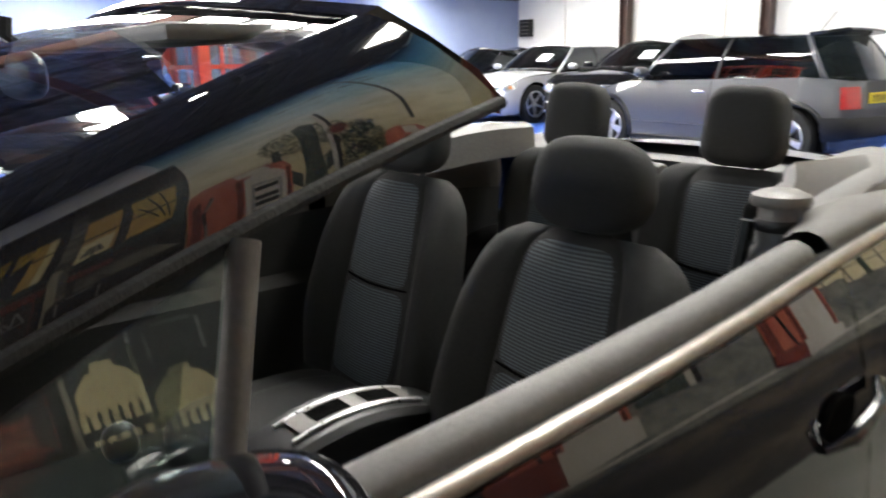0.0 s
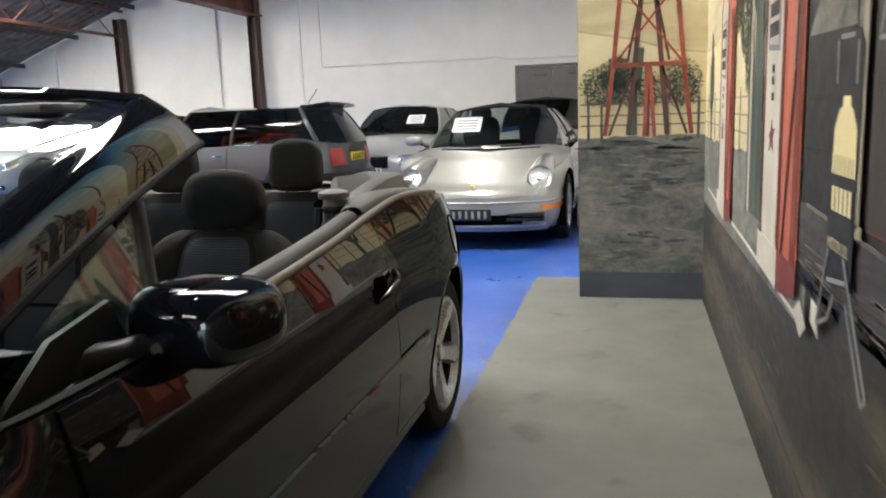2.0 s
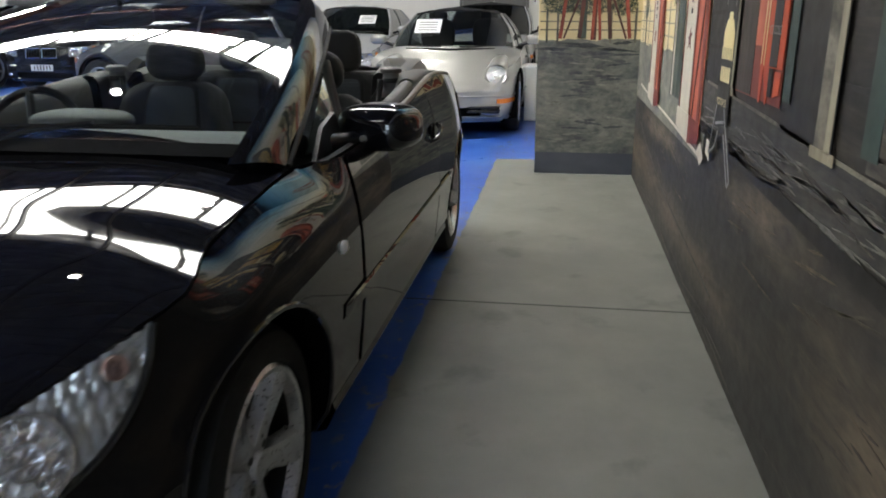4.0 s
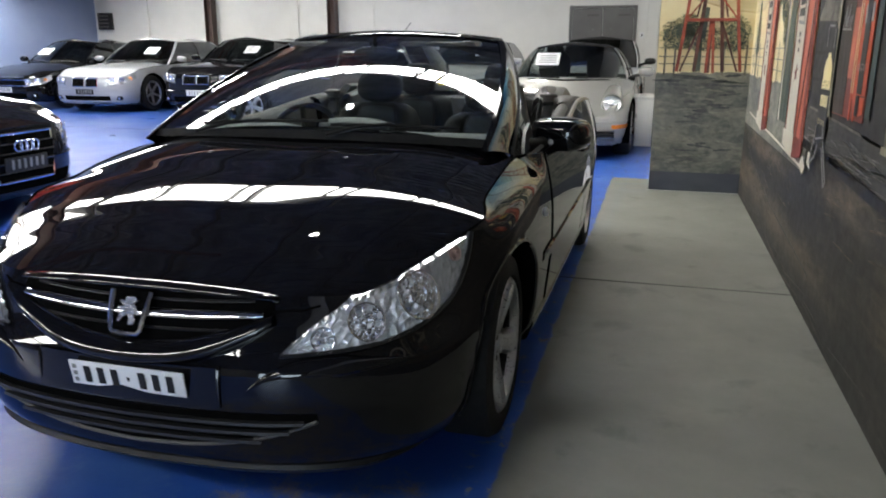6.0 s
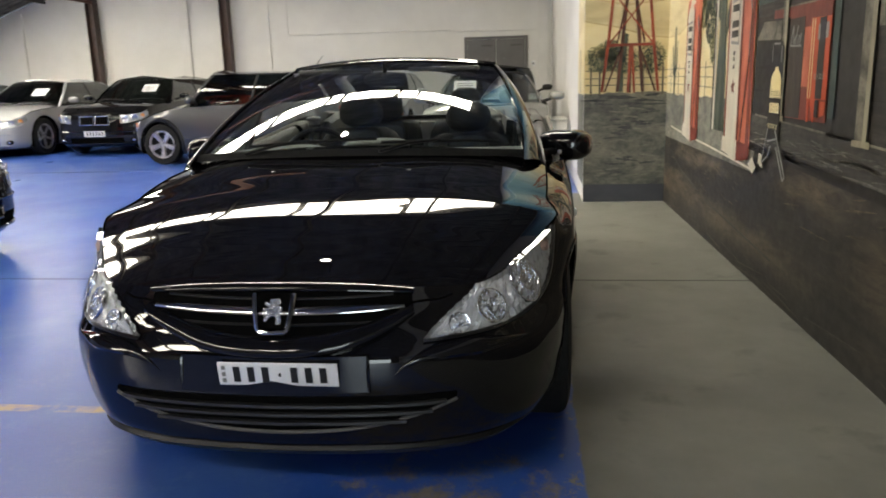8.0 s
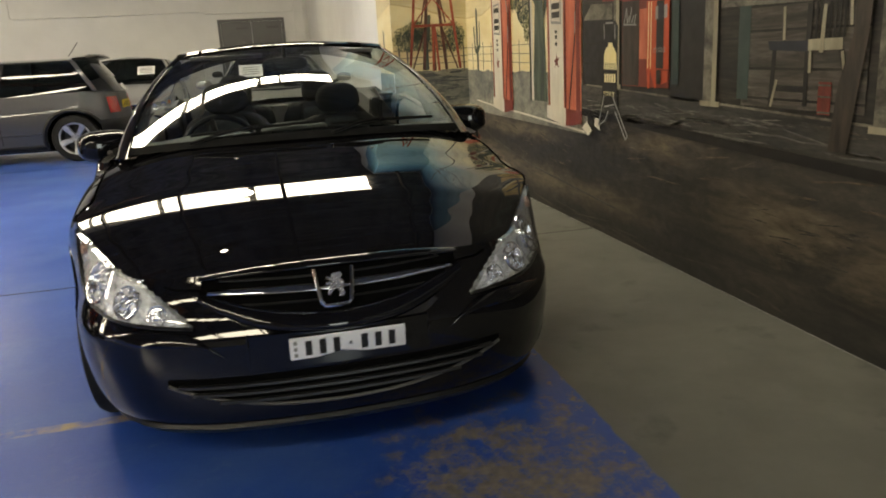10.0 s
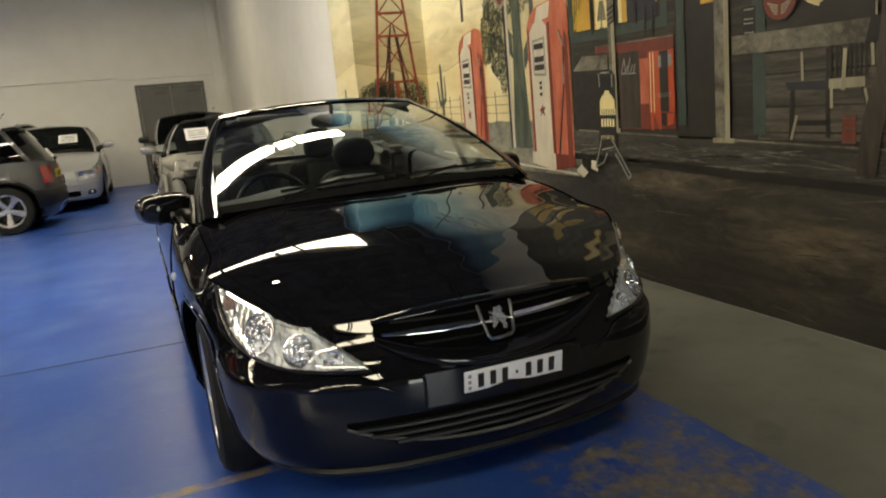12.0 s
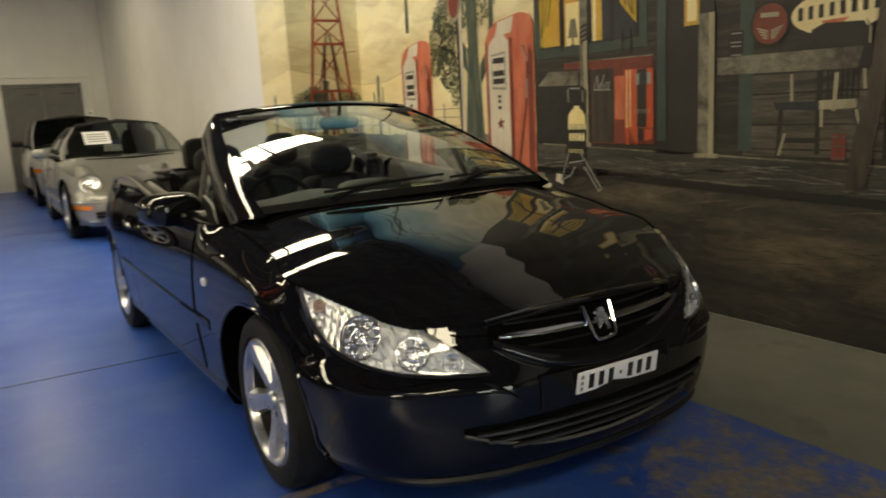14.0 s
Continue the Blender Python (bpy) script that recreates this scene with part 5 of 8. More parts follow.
# ---- cars: shared shell ----
class Shell:
    """The lower body of a car: an outline seen from above, drawn in by an amount that depends on height, up to an edge whose height depends on the place."""

    def __init__(self, ctrl, top, ins_front, ins_side, ins_rear, fade_f, fade_r, z0, n=120):
        self.pts = spline(ctrl, n)
        d = np.gradient(self.pts, axis=0)
        d /= np.linalg.norm(d, axis=1)[:, None]
        self.nor = np.stack([-d[:, 1], d[:, 0]], 1)
        self.nor[0], self.nor[-1] = (-1, 0), (1, 0)
        self.top, self.tf, self.ts, self.tr = table(top), table(ins_front), table(ins_side), table(ins_rear)
        self.fade_f, self.fade_r, self.z0, self.n = fade_f, fade_r, z0, n
        self.shoulder = 0.0

    def rounding(self, i, x, z):
        """How far the top of a front wing rolls over towards the bonnet."""
        w = min(max((x + 0.16) / 0.18, 0), 1) * min(max((0.62 - x) / 0.12, 0), 1)
        if not self.shoulder or w <= 0:
            return 0.0
        deep = 0.10
        return w * w * (3 - 2 * w) * self.shoulder * max(0.0, (z - self.edge_z(i) + deep) / deep) ** 2

    def inset(self, x, z):
        a, b = self.fade_f
        f = min(1.0, max(0.0, (b - x) / (b - a)))
        f = f * f * (3 - 2 * f)
        a, b = self.fade_r
        r = min(1.0, max(0.0, (x - a) / (b - a)))
        r = r * r * (3 - 2 * r)
        return f * self.tf(z) + r * self.tr(z) + (1 - f - r) * self.ts(z)

    def at(self, i, z, off=0.0, side=1):
        """The point of the skin at place i (a fraction of an index is fine) along the outline."""
        k = np.arange(self.n)
        p = np.array([np.interp(i, k, self.pts[:, c]) for c in (0, 1)])
        q = np.array([np.interp(i, k, self.nor[:, c]) for c in (0, 1)])
        e = off - self.inset(p[0], z) - self.rounding(i, p[0], z)
        return Vector((p[0] + q[0] * e, side * max(p[1] + q[1] * e, 0.0), z))

    def edge_z(self, i):
        return self.top(float(np.interp(i, np.arange(self.n), self.s_of())))

    def s_of(self):
        return np.arange(self.n) / (self.n - 1)

    def by_x(self, x):
        """The place along the outline at that x (on the flank)."""
        return float(np.interp(x, self.pts[:, 0], np.arange(self.n)))

    def by_y(self, y):
        """The place along the nose at that distance from the middle."""
        half = int(np.argmax(self.pts[:, 1]))
        return float(np.interp(y, self.pts[:half + 1, 1], np.arange(half + 1)))

    def skin(self, nz=18, arches=()):
        bm = bmesh.new()
        for side in (1, -1):
            rows = []
            for i in range(self.n):
                zt = self.edge_z(i)
                row = []
                for k in range(nz + 1):
                    p = self.at(i, self.z0 + (zt - self.z0) * k / nz, 0.0, side)
                    row.append(p)
                rows.append(row)
            step = max((rows[self.n // 2][0] - rows[self.n // 2 + 1][0]).length, 0.02)
            for hx, hz, r in arches:
                for row in rows:
                    for p in row:
                        d = math.hypot(p.x - hx, p.z - hz)
                        if abs(d - r) < step * 0.62 and abs(p.y) > 0.3 and d > 0:
                            p.x, p.z = hx + (p.x - hx) * r / d, hz + (p.z - hz) * r / d
            vs = [[bm.verts.new(p) for p in row] for row in rows]
            for i in range(self.n - 1):
                for k in range(nz):
                    q = [vs[i][k], vs[i + 1][k], vs[i + 1][k + 1], vs[i][k + 1]]
                    c = sum((v.co for v in q), Vector()) / 4
                    if any(math.hypot(c.x - hx, c.z - hz) < r - 0.004 and abs(c.y) > 0.3 for hx, hz, r in arches):
                        continue
                    try:
                        bm.faces.new(q)
                    except ValueError:
                        pass
        bmesh.ops.remove_doubles(bm, verts=bm.verts, dist=0.0006)
        loose = [v for v in bm.verts if not v.link_faces]
        bmesh.ops.delete(bm, geom=loose, context="VERTS")
        return bm

    def lid(self, x0, x1, crown, m=21, lift=0.0, power=2.2, grow=0.0):
        """A panel across the car from edge to edge between two places, arched to the crown's height."""
        bm = bmesh.new()
        idx = [i for i in range(self.n) if x0 <= self.pts[i, 0] <= x1]
        rows = []
        for i in idx:
            zt = self.edge_z(i)
            a = self.at(i, zt, 0.0)
            c = crown(self.pts[i, 0])
            row = []
            for k in range(m):
                v = -1 + 2 * k / (m - 1)
                row.append(Vector((a.x, a.y * v, zt + (c - zt) * (1 - abs(v) ** power) + lift)))
            rows.append(row)
        grid(bm, rows)
        bmesh.ops.remove_doubles(bm, verts=bm.verts, dist=0.0006)
        return bm

    def patch(self, i0, i1, lo, hi, off, ni=24, nz=6, side=1, depth=0.0):
        """A piece that follows the skin between two heights, both functions of the place; depth folds its rim back."""
        bm = bmesh.new()
        rows = []
        for a in range(ni + 1):
            i = i0 + (i1 - i0) * a / ni
            l, h = lo(i), hi(i)
            row = [self.at(i, l + (h - l) * k / nz, off, side) for k in range(nz + 1)]
            if depth:
                row = [self.at(i, l, off - depth, side)] + row + [self.at(i, h, off - depth, side)]
            rows.append(row)
        if depth:
            rows = [[self.at(i0, min(max(p.z, lo(i0)), hi(i0)), off - depth, side) for p in rows[0]]] + rows + [[self.at(i1, min(max(p.z, lo(i1)), hi(i1)), off - depth, side) for p in rows[-1]]]
        grid(bm, rows)
        bmesh.ops.remove_doubles(bm, verts=bm.verts, dist=0.0004)
        return bm


def wheel(car, x, y, r, rim_r, width, spokes=5, alloy=None, style="broad"):
    """A tyre and alloy rim; y gives the outer face."""
    s = 1 if y > 0 else -1
    w = new("wheel")
    w.parent = car
    w.matrix_basis = pose(x, y, r)
    bm = bmesh.new()
    lathe(bm, [(rim_r, -0.02 * s), (rim_r + 0.012, -0.004 * s), (r - 0.05, 0.0), (r - 0.014, -0.012 * s), (r, -0.035 * s), (r, -(width - 0.03) * s), (r - 0.02, -width * s), (rim_r, -width * s)], 44)
    part("tyre", bm, RUBBER, w)
    bm = bmesh.new()
    lathe(bm, [(rim_r + 0.004, -0.012 * s), (rim_r - 0.004, -0.005 * s), (rim_r - 0.014, -0.008 * s), (rim_r - 0.022, -0.026 * s), (rim_r - 0.024, -0.034 * s)], 44)
    rim = part("rim", bm, alloy or ALLOY, w)
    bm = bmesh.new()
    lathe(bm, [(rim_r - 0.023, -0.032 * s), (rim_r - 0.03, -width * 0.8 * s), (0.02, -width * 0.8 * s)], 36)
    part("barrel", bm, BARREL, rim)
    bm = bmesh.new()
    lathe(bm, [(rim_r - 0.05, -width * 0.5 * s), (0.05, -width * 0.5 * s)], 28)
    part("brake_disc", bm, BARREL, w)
    for k in range(spokes):
        bm = bmesh.new()
        turn = Matrix.Rotation(2 * math.pi * (k + 0.25) / spokes, 4, "Y")
        wi, wo = (0.036, 0.050) if style == "broad" else (0.024, 0.018)
        rows = []
        for rad, hw, dy in ((0.03, wi, -0.038), (0.09, wi * 0.95, -0.030), (rim_r * 0.72, wo * 0.85, -0.018), (rim_r - 0.015, wo, -0.012)):
            ring = [(rad, (dy - 0.03) * s, -hw), (rad, dy * s, -hw * 0.72), (rad, (dy + 0.004) * s, 0), (rad, dy * s, hw * 0.72), (rad, (dy - 0.03) * s, hw)]
            rows.append([turn @ Vector(p) for p in ring])
        grid(bm, rows, closed=True, cap=True)
        part("spoke", bm, alloy or ALLOY, rim)
    bm = bmesh.new()
    lathe(bm, [(0, -0.022 * s), (0.028, -0.024 * s), (0.034, -0.032 * s), (0.034, -0.06 * s)], 20)
    part("hub_cap", bm, ALLOY, rim)
    for k in range(4):
        bm = bmesh.new()
        a = math.pi / 4 + k * math.pi / 2
        lathe(bm, [(0, -0.03 * s), (0.009, -0.03 * s), (0.009, -0.05 * s)], 8, "y", (0.05 * math.cos(a), 0, 0.05 * math.sin(a)))
        part("wheel_bolt", bm, GREY_TRIM, rim)
    return w


def wheel_well(car, x, side, y_in, y_out, hz, r, shell=None):
    bm = bmesh.new()
    rows = []
    for k in range(25):
        a = math.radians(-25 + 230 * k / 24)
        px, pz = x + r * math.cos(a), max(0.17, hz + r * math.sin(a))
        yo = abs(shell.at(shell.by_x(px), pz).y) - 0.003 if shell else y_out
        rows.append([(px, side * yo, pz), (px, side * y_in, pz), (x, side * y_in, hz)])
    grid(bm, rows)
    part("wheel_well", bm, DARK_GAP, car)


def number_plate(car, m, w=0.36, h=0.095, face=None, marks=6):
    """A plate with plain bars for its characters; m places its face, looking along local -x."""
    pl = new("number_plate")
    pl.parent = car
    pl.matrix_basis = m
    bm = bmesh.new()
    box(bm, (0, -w / 2, -h / 2), (0.006, w / 2, h / 2), 0.002)
    part("plate", bm, face or CARD, pl)
    for k in range(marks):
        dot = marks == 7 and k == 3
        y = w * 0.40 - (k + 0.5) * w * 0.84 / marks
        hw, hh = (w * 0.010, h * 0.07) if dot else (w * 0.028, h * 0.33)
        bm = bmesh.new()
        box(bm, (-0.0025, y - hw, -hh), (-0.0005, y + hw, hh))
        part("plate_mark", bm, INK if face is not INK else P_GREY, pl, "", False)
    if marks == 7:
        for k in range(3):
            bm = bmesh.new()
            box(bm, (-0.0025, w * 0.435, (k - 1) * h * 0.28 - h * 0.08), (-0.0005, w * 0.465, (k - 1) * h * 0.28 + h * 0.08))
            part("plate_mark", bm, P_GREY, pl, "", False)
    return pl


# ---- the black convertible ----
def convertible():
    car = thing("convertible_car", "glossy black four-seat convertible with its roof down", "car", "", "", (0, 0, 0))
    ctrl = [(-0.735, 0), (-0.722, 0.22), (-0.688, 0.41), (-0.615, 0.575), (-0.50, 0.690), (-0.37, 0.757), (-0.25, 0.790), (-0.10, 0.818), (0.1, 0.844), (0.5, 0.862), (1.4, 0.870), (2.1, 0.875), (2.5, 0.880), (2.85, 0.848), (3.12, 0.735), (3.25, 0.48), (3.30, 0.22), (3.31, 0)]
    ins_f = [(0.15, 0.10), (0.19, 0.056), (0.24, 0.028), (0.32, 0.010), (0.40, 0.001), (0.46, 0.004), (0.49, 0.018), (0.53, 0.042), (0.57, 0.058), (0.62, 0.084), (0.66, 0.102), (0.75, 0.125)]
    ins_s = [(0.15, 0.10), (0.21, 0.055), (0.27, 0.022), (0.31, 0.018), (0.42, 0.006), (0.50, 0.0), (0.62, 0.002), (0.70, 0.010), (0.78, 0.026), (0.86, 0.050), (0.95, 0.085)]
    ins_r = [(0.15, 0.10), (0.24, 0.02), (0.4, 0.0), (0.55, 0.015), (0.7, 0.05), (0.85, 0.10), (0.95, 0.15)]
    probe = spline(ctrl, 190)
    top_by_x = softened(table([(-0.735, 0.645), (-0.70, 0.634), (-0.64, 0.624), (-0.56, 0.637), (-0.45, 0.666), (-0.30, 0.706), (-0.1, 0.756), (0.1, 0.798), (0.35, 0.833), (0.6, 0.845), (0.9, 0.850), (1.3, 0.868), (1.65, 0.892), (2.0, 0.925), (2.22, 0.938), (2.5, 0.925), (2.7, 0.90), (3.0, 0.865), (3.2, 0.84), (3.31, 0.84)]), -0.735, 3.31, 0.06, 400)
    top = [(k / 189, top_by_x(p[0])) for k, p in enumerate(probe)]
    sh = Shell(ctrl, top, ins_f, ins_s, ins_r, (-0.50, 0.02), (2.75, 3.15), 0.16, 190)
    sh.shoulder = 0.075
    hubs = (0.065, 2.600)
    arches = [(hx, 0.302, 0.334) for hx in hubs]
    bm = sh.skin(44, arches)
    body = part("body", bm, BLACK_PAINT, car, "", True, 55)
    crown = softened(table([(-0.735, 0.645), (-0.64, 0.678), (-0.5, 0.723), (-0.3, 0.779), (-0.1, 0.829), (0.1, 0.872), (0.3, 0.908), (0.6, 0.952)]), -0.735, 0.6, 0.06)
    part("bonnet", sh.lid(-0.74, 0.47, crown, 61, 0.0, 3.0), BLACK_PAINT, car)
    deck = table([(2.7, 0.945), (2.9, 0.945), (3.1, 0.925), (3.31, 0.845)])
    part("boot_lid", sh.lid(2.78, 3.4, deck), BLACK_PAINT, car)
    for hx in hubs:
        for s in (1, -1):
            wheel_well(car, hx, s, 0.50, 0.79 if hx < 1 else 0.83, 0.302, 0.337, sh)
            # rolled arch lip
            bm = bmesh.new()
            pts = []
            for k in range(25):
                a = math.radians(-18 + 216 * k / 24)
                x, z = hx + 0.335 * math.cos(a), 0.302 + 0.335 * math.sin(a)
                p = sh.at(sh.by_x(x), z, -0.004, s)
                pts.append((x, p.y, z))
            tube(bm, pts, 0.008, 6)
            part("arch_lip", bm, BLACK_PAINT, body)
            wheel(car, hx, s * (0.815 if hx < 1 else 0.842), 0.297, 0.213, 0.19)
    # underside
    bm = bmesh.new()
    box(bm, (-0.30, -0.58, 0.15), (2.95, 0.58, 0.19), 0.01)
    part("floor_pan", bm, DARK_GAP, car)

    # bonnet shut line and its grille cut-out
    for s in (1, -1):
        bm = bmesh.new()
        pts = [sh.at(sh.by_x(x), sh.edge_z(sh.by_x(x)), 0.0015, s) + Vector((0, 0, 0.001)) for x in np.linspace(-0.24, 0.55, 16)]
        tube(bm, pts, 0.003, 5)
        part("panel_gap", bm, DARK_GAP, body)
        bm = bmesh.new()
        tube(bm, [sh.at(sh.by_y(y), z, 0.001, s) for y, z in ((0.385, 0.600), (0.42, 0.603), (0.46, 0.603), (0.50, 0.612))], 0.003, 5)
        part("panel_gap", bm, DARK_GAP, body)

    # doors, side strip, sill and handles
    for s in (1, -1):
        i0, i1 = sh.by_x(0.66), sh.by_x(1.90)
        lo = lambda i: 0.265
        hi = lambda i: sh.edge_z(i) - 0.004
        door = part("door", sh.patch(i0, i1, lo, hi, 0.004, 40, 14, s, 0.004), BLACK_PAINT, car, "", True, 50)
        for i in (i0, i1):
            bm = bmesh.new()
            tube(bm, [sh.at(i, 0.27 + (hi(i) - 0.27) * k / 10, 0.003, s) for k in range(11)], 0.0018, 5)
            part("panel_gap", bm, DARK_GAP, door)
        bm = bmesh.new()
        rows = []
        for k in range(40):
            x = 0.47 + (2.22 - 0.47) * k / 39
            i = sh.by_x(x)
            t = 0.006 * min(1.0, k / 2, (39 - k) / 2)
            rows.append([sh.at(i, 0.462, 0.004, s), sh.at(i, 0.466, 0.004 + t, s), sh.at(i, 0.500, 0.0045 + t, s), sh.at(i, 0.504, 0.004, s)])
        grid(bm, rows)
        part("side_strip", bm, BLACK_PAINT, car)
        # upturned sill
        bm = bmesh.new()
        rows = []
        for k in range(30):
            i = sh.by_x(0.42 + 1.78 * k / 29)
            rows.append([sh.at(i, 0.165, 0.0, s), sh.at(i, 0.18, 0.03, s), sh.at(i, 0.235, 0.018, s), sh.at(i, 0.262, -0.004, s)])
        grid(bm, rows)
        part("sill", bm, BLACK_PAINT, car)
        # handle: black blob for the shade of the dished recess, with a pull across it
        i = sh.by_x(1.83)
        c = sh.at(i, 0.735, 0.004, s)
        bm = bmesh.new()
        blob(bm, c + Vector((-0.02, 0, 0)), (0.046, 0.007, 0.034), 2.2)
        hand = part("door_handle", bm, DARK_GAP, door)
        bm = bmesh.new()
        tube(bm, [c + Vector((-0.070, s * 0.006, -0.026)), c + Vector((-0.04, s * 0.026, -0.014)), c + Vector((0.04, s * 0.028, 0.012)), c + Vector((0.085, s * 0.004, 0.024))], [0.007, 0.011, 0.012, 0.010], 10)
        part("pull", bm, BLACK_PAINT, hand)
        # side repeater
        bm = bmesh.new()
        blob(bm, sh.at(sh.by_x(0.49), 0.648, 0.002, s), (0.024, 0.009, 0.016), 2.2)
        part("side_repeater", bm, CARD, car, "pale oval side repeater lamp")
        # fuel flap seam
        if s < 0:
            bm = bmesh.new()
            ci, cz = 2.72, 0.74
            tube(bm, [sh.at(sh.by_x(ci + 0.075 * math.cos(a)), cz + 0.075 * math.sin(a), 0.001, s) for a in np.linspace(0, 6.283, 25)], 0.0025, 5)
            part("fuel_flap", bm, DARK_GAP, body)

    # grille, badge, plate, intake
    gy = 0.385
    ig = sh.by_y(gy)
    up = lambda i: 0.636 - 0.014 * (i / ig) ** 2
    dn = lambda i: 0.512 + 0.085 * (i / ig) ** 3
    # black sheet over the skin paints the shade inside the grille
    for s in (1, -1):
        part("grille_opening_shade", sh.patch(0.0, ig, dn, up, 0.003, 24, 6, s), DARK_GAP, car)
    both = lambda zf, off, y1, n=28: [sh.at(sh.by_y(abs(y)), zf(abs(y)), off, 1 if y >= 0 else -1) for y in np.linspace(-y1, y1, n)]
    for zf, y1, half, deep, mat in ((lambda y: 0.586 + 0.012 * (y / gy) ** 2, 0.36, 0.0125, 0.020, CHROME), (lambda y: 0.500 + 0.088 * (y / gy) ** 2.4, 0.385, 0.027, 0.032, BLACK_PAINT), (lambda y: 0.646 - 0.014 * (y / gy) ** 2, 0.390, 0.012, 0.020, BLACK_PAINT)):
        bm = bmesh.new()
        lines = [both(lambda y: zf(y) + half * (1 - 0.45 * (y / y1) ** 4) * math.cos(a), deep * math.sin(a), y1, 40) for a in np.linspace(math.pi, 0, 9)]
        grid(bm, [list(row) for row in zip(*lines)])
        part("grille_bar", bm, mat, car)
    for zz in (0.616, 0.552):
        bm = bmesh.new()
        tube(bm, both(lambda y: zz + 0.010 * (y / gy) ** 2, 0.003, 0.33 if zz > 0.56 else 0.28), 0.004, 6)
        part("grille_slat", bm, TRIM, car)
    # badge: chrome shield rim with a plain figure
    badge = new("badge")
    badge.parent = car
    f = lambda y, z, off: sh.at(sh.by_y(abs(y)), z, off, 1 if y >= 0 else -1)
    bm = bmesh.new()
    prism(bm, [f(y, z, 0.012) for y, z in ((-0.054, 0.632), (0.054, 0.632), (0.040, 0.545), (-0.040, 0.545))], (-0.008, 0, 0.003))
    part("shield", bm, DARK_GAP, badge)
    bm = bmesh.new()
    tube(bm, [f(y, z, 0.022) for y, z in ((0.057, 0.634), (0.050, 0.585), (0.043, 0.548), (0.034, 0.540), (0.0, 0.539), (-0.034, 0.540), (-0.043, 0.548), (-0.050, 0.585), (-0.057, 0.634))], 0.0072, 8)
    part("shield_rim", bm, CHROME, badge)
    bm = bmesh.new()
    fig = [(0.010, 0.628), (-0.022, 0.630), (-0.030, 0.618), (-0.020, 0.612), (-0.034, 0.600), (-0.026, 0.585), (-0.032, 0.566), (-0.028, 0.556), (-0.012, 0.556), (-0.014, 0.572), (-0.004, 0.582), (0.010, 0.575), (0.022, 0.562), (0.030, 0.566), (0.024, 0.580), (0.016, 0.592), (0.034, 0.594), (0.034, 0.602), (0.012, 0.604), (0.032, 0.612), (0.030, 0.620), (0.012, 0.616)]
    prism(bm, [f(y * 0.84, 0.590 + (z - 0.592) * 0.84, 0.021) for y, z in fig], (-0.006, 0, 0.002))
    part("emblem", bm, BADGE_METAL, badge)
    # plate on its holder
    bm = bmesh.new()
    rows = []
    for k in range(9):
        y = -0.255 + 0.51 * k / 8
        rows.append([f(y, 0.378, -0.004), f(y, 0.381, 0.009), f(y, 0.478, 0.009), f(y, 0.482, -0.004)])
    grid(bm, rows)
    holder = part("plate_holder", bm, BLACK_PAINT, car, "glossy black plate holder on the bumper")
    for y in (-0.256, 0.256):
        bm = bmesh.new()
        tube(bm, [f(y, 0.378 + 0.104 * k / 5, 0.004) for k in range(6)], 0.0045, 6)
        part("holder_edge", bm, BLACK_PAINT, holder)
    number_plate(car, pose(-0.742, -0.018, 0.434, 0, -9, 0), 0.326, 0.068, marks=7)
    # lower intake with slats and a bright lower lip
    ii = sh.by_y(0.485)
    it = lambda i: 0.366 - 0.004 * (i / ii) ** 2
    ib = lambda i: 0.262 + 0.085 * (i / ii) ** 2.4
    # the intake's inner shade is a black sheet laid on the bumper
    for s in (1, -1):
        part("lower_intake_shade", sh.patch(0.0, ii, ib, it, 0.003, 26, 5, s), DARK_GAP, car)
    for z, y1 in ((0.342, 0.455), (0.316, 0.42), (0.290, 0.35)):
        bm = bmesh.new()
        rows = []
        for y in np.linspace(-y1, y1, 24):
            rows.append([f(y, z - 0.006, 0.002), f(y, z - 0.004, 0.018), f(y, z + 0.004, 0.016), f(y, z + 0.005, 0.002)])
        grid(bm, rows)
        part("intake_slat", bm, SLAT, car)
    bm = bmesh.new()
    tube(bm, both(lambda y: 0.258 + 0.085 * (y / 0.485) ** 2.4, 0.004, 0.485), 0.0055, 8)
    part("intake_lip", bm, GREY_TRIM, car)
    # lower spoiler
    for s in (1, -1):
        bm = bmesh.new()
        rows = []
        for k in range(22):
            i = sh.by_x(-0.40) * k / 21
            e = 0.014 * min(1.0, (21 - k) / 6)
            rows.append([sh.at(i, 0.160, -0.02, s), sh.at(i, 0.165, e - 0.002, s), sh.at(i, 0.190, e, s), sh.at(i, 0.205, -0.004, s)])
        grid(bm, rows)
        part("front_spoiler", bm, TRIM, car)
        # bumper crease beside the plate, and the moulding under the lamp
        bm = bmesh.new()
        ridge = table([(0.325, 0.425), (0.36, 0.452), (0.42, 0.474), (0.50, 0.482), (0.60, 0.480), (0.68, 0.474)])
        rows = []
        for k in range(25):
            y = 0.325 + 0.355 * k / 24
            fat = math.sin(math.pi * min(1.0, (k + 0.4) / 14) * 0.5) * min(1.0, (24.4 - k) / 10)
            rows.append([sh.at(sh.by_y(y), ridge(y) + 0.024 * fat * math.cos(a), 0.020 * fat * math.sin(a), s) for a in np.linspace(math.pi, 0, 7)])
        grid(bm, rows)
        part("bumper_ridge", bm, BLACK_PAINT, body)

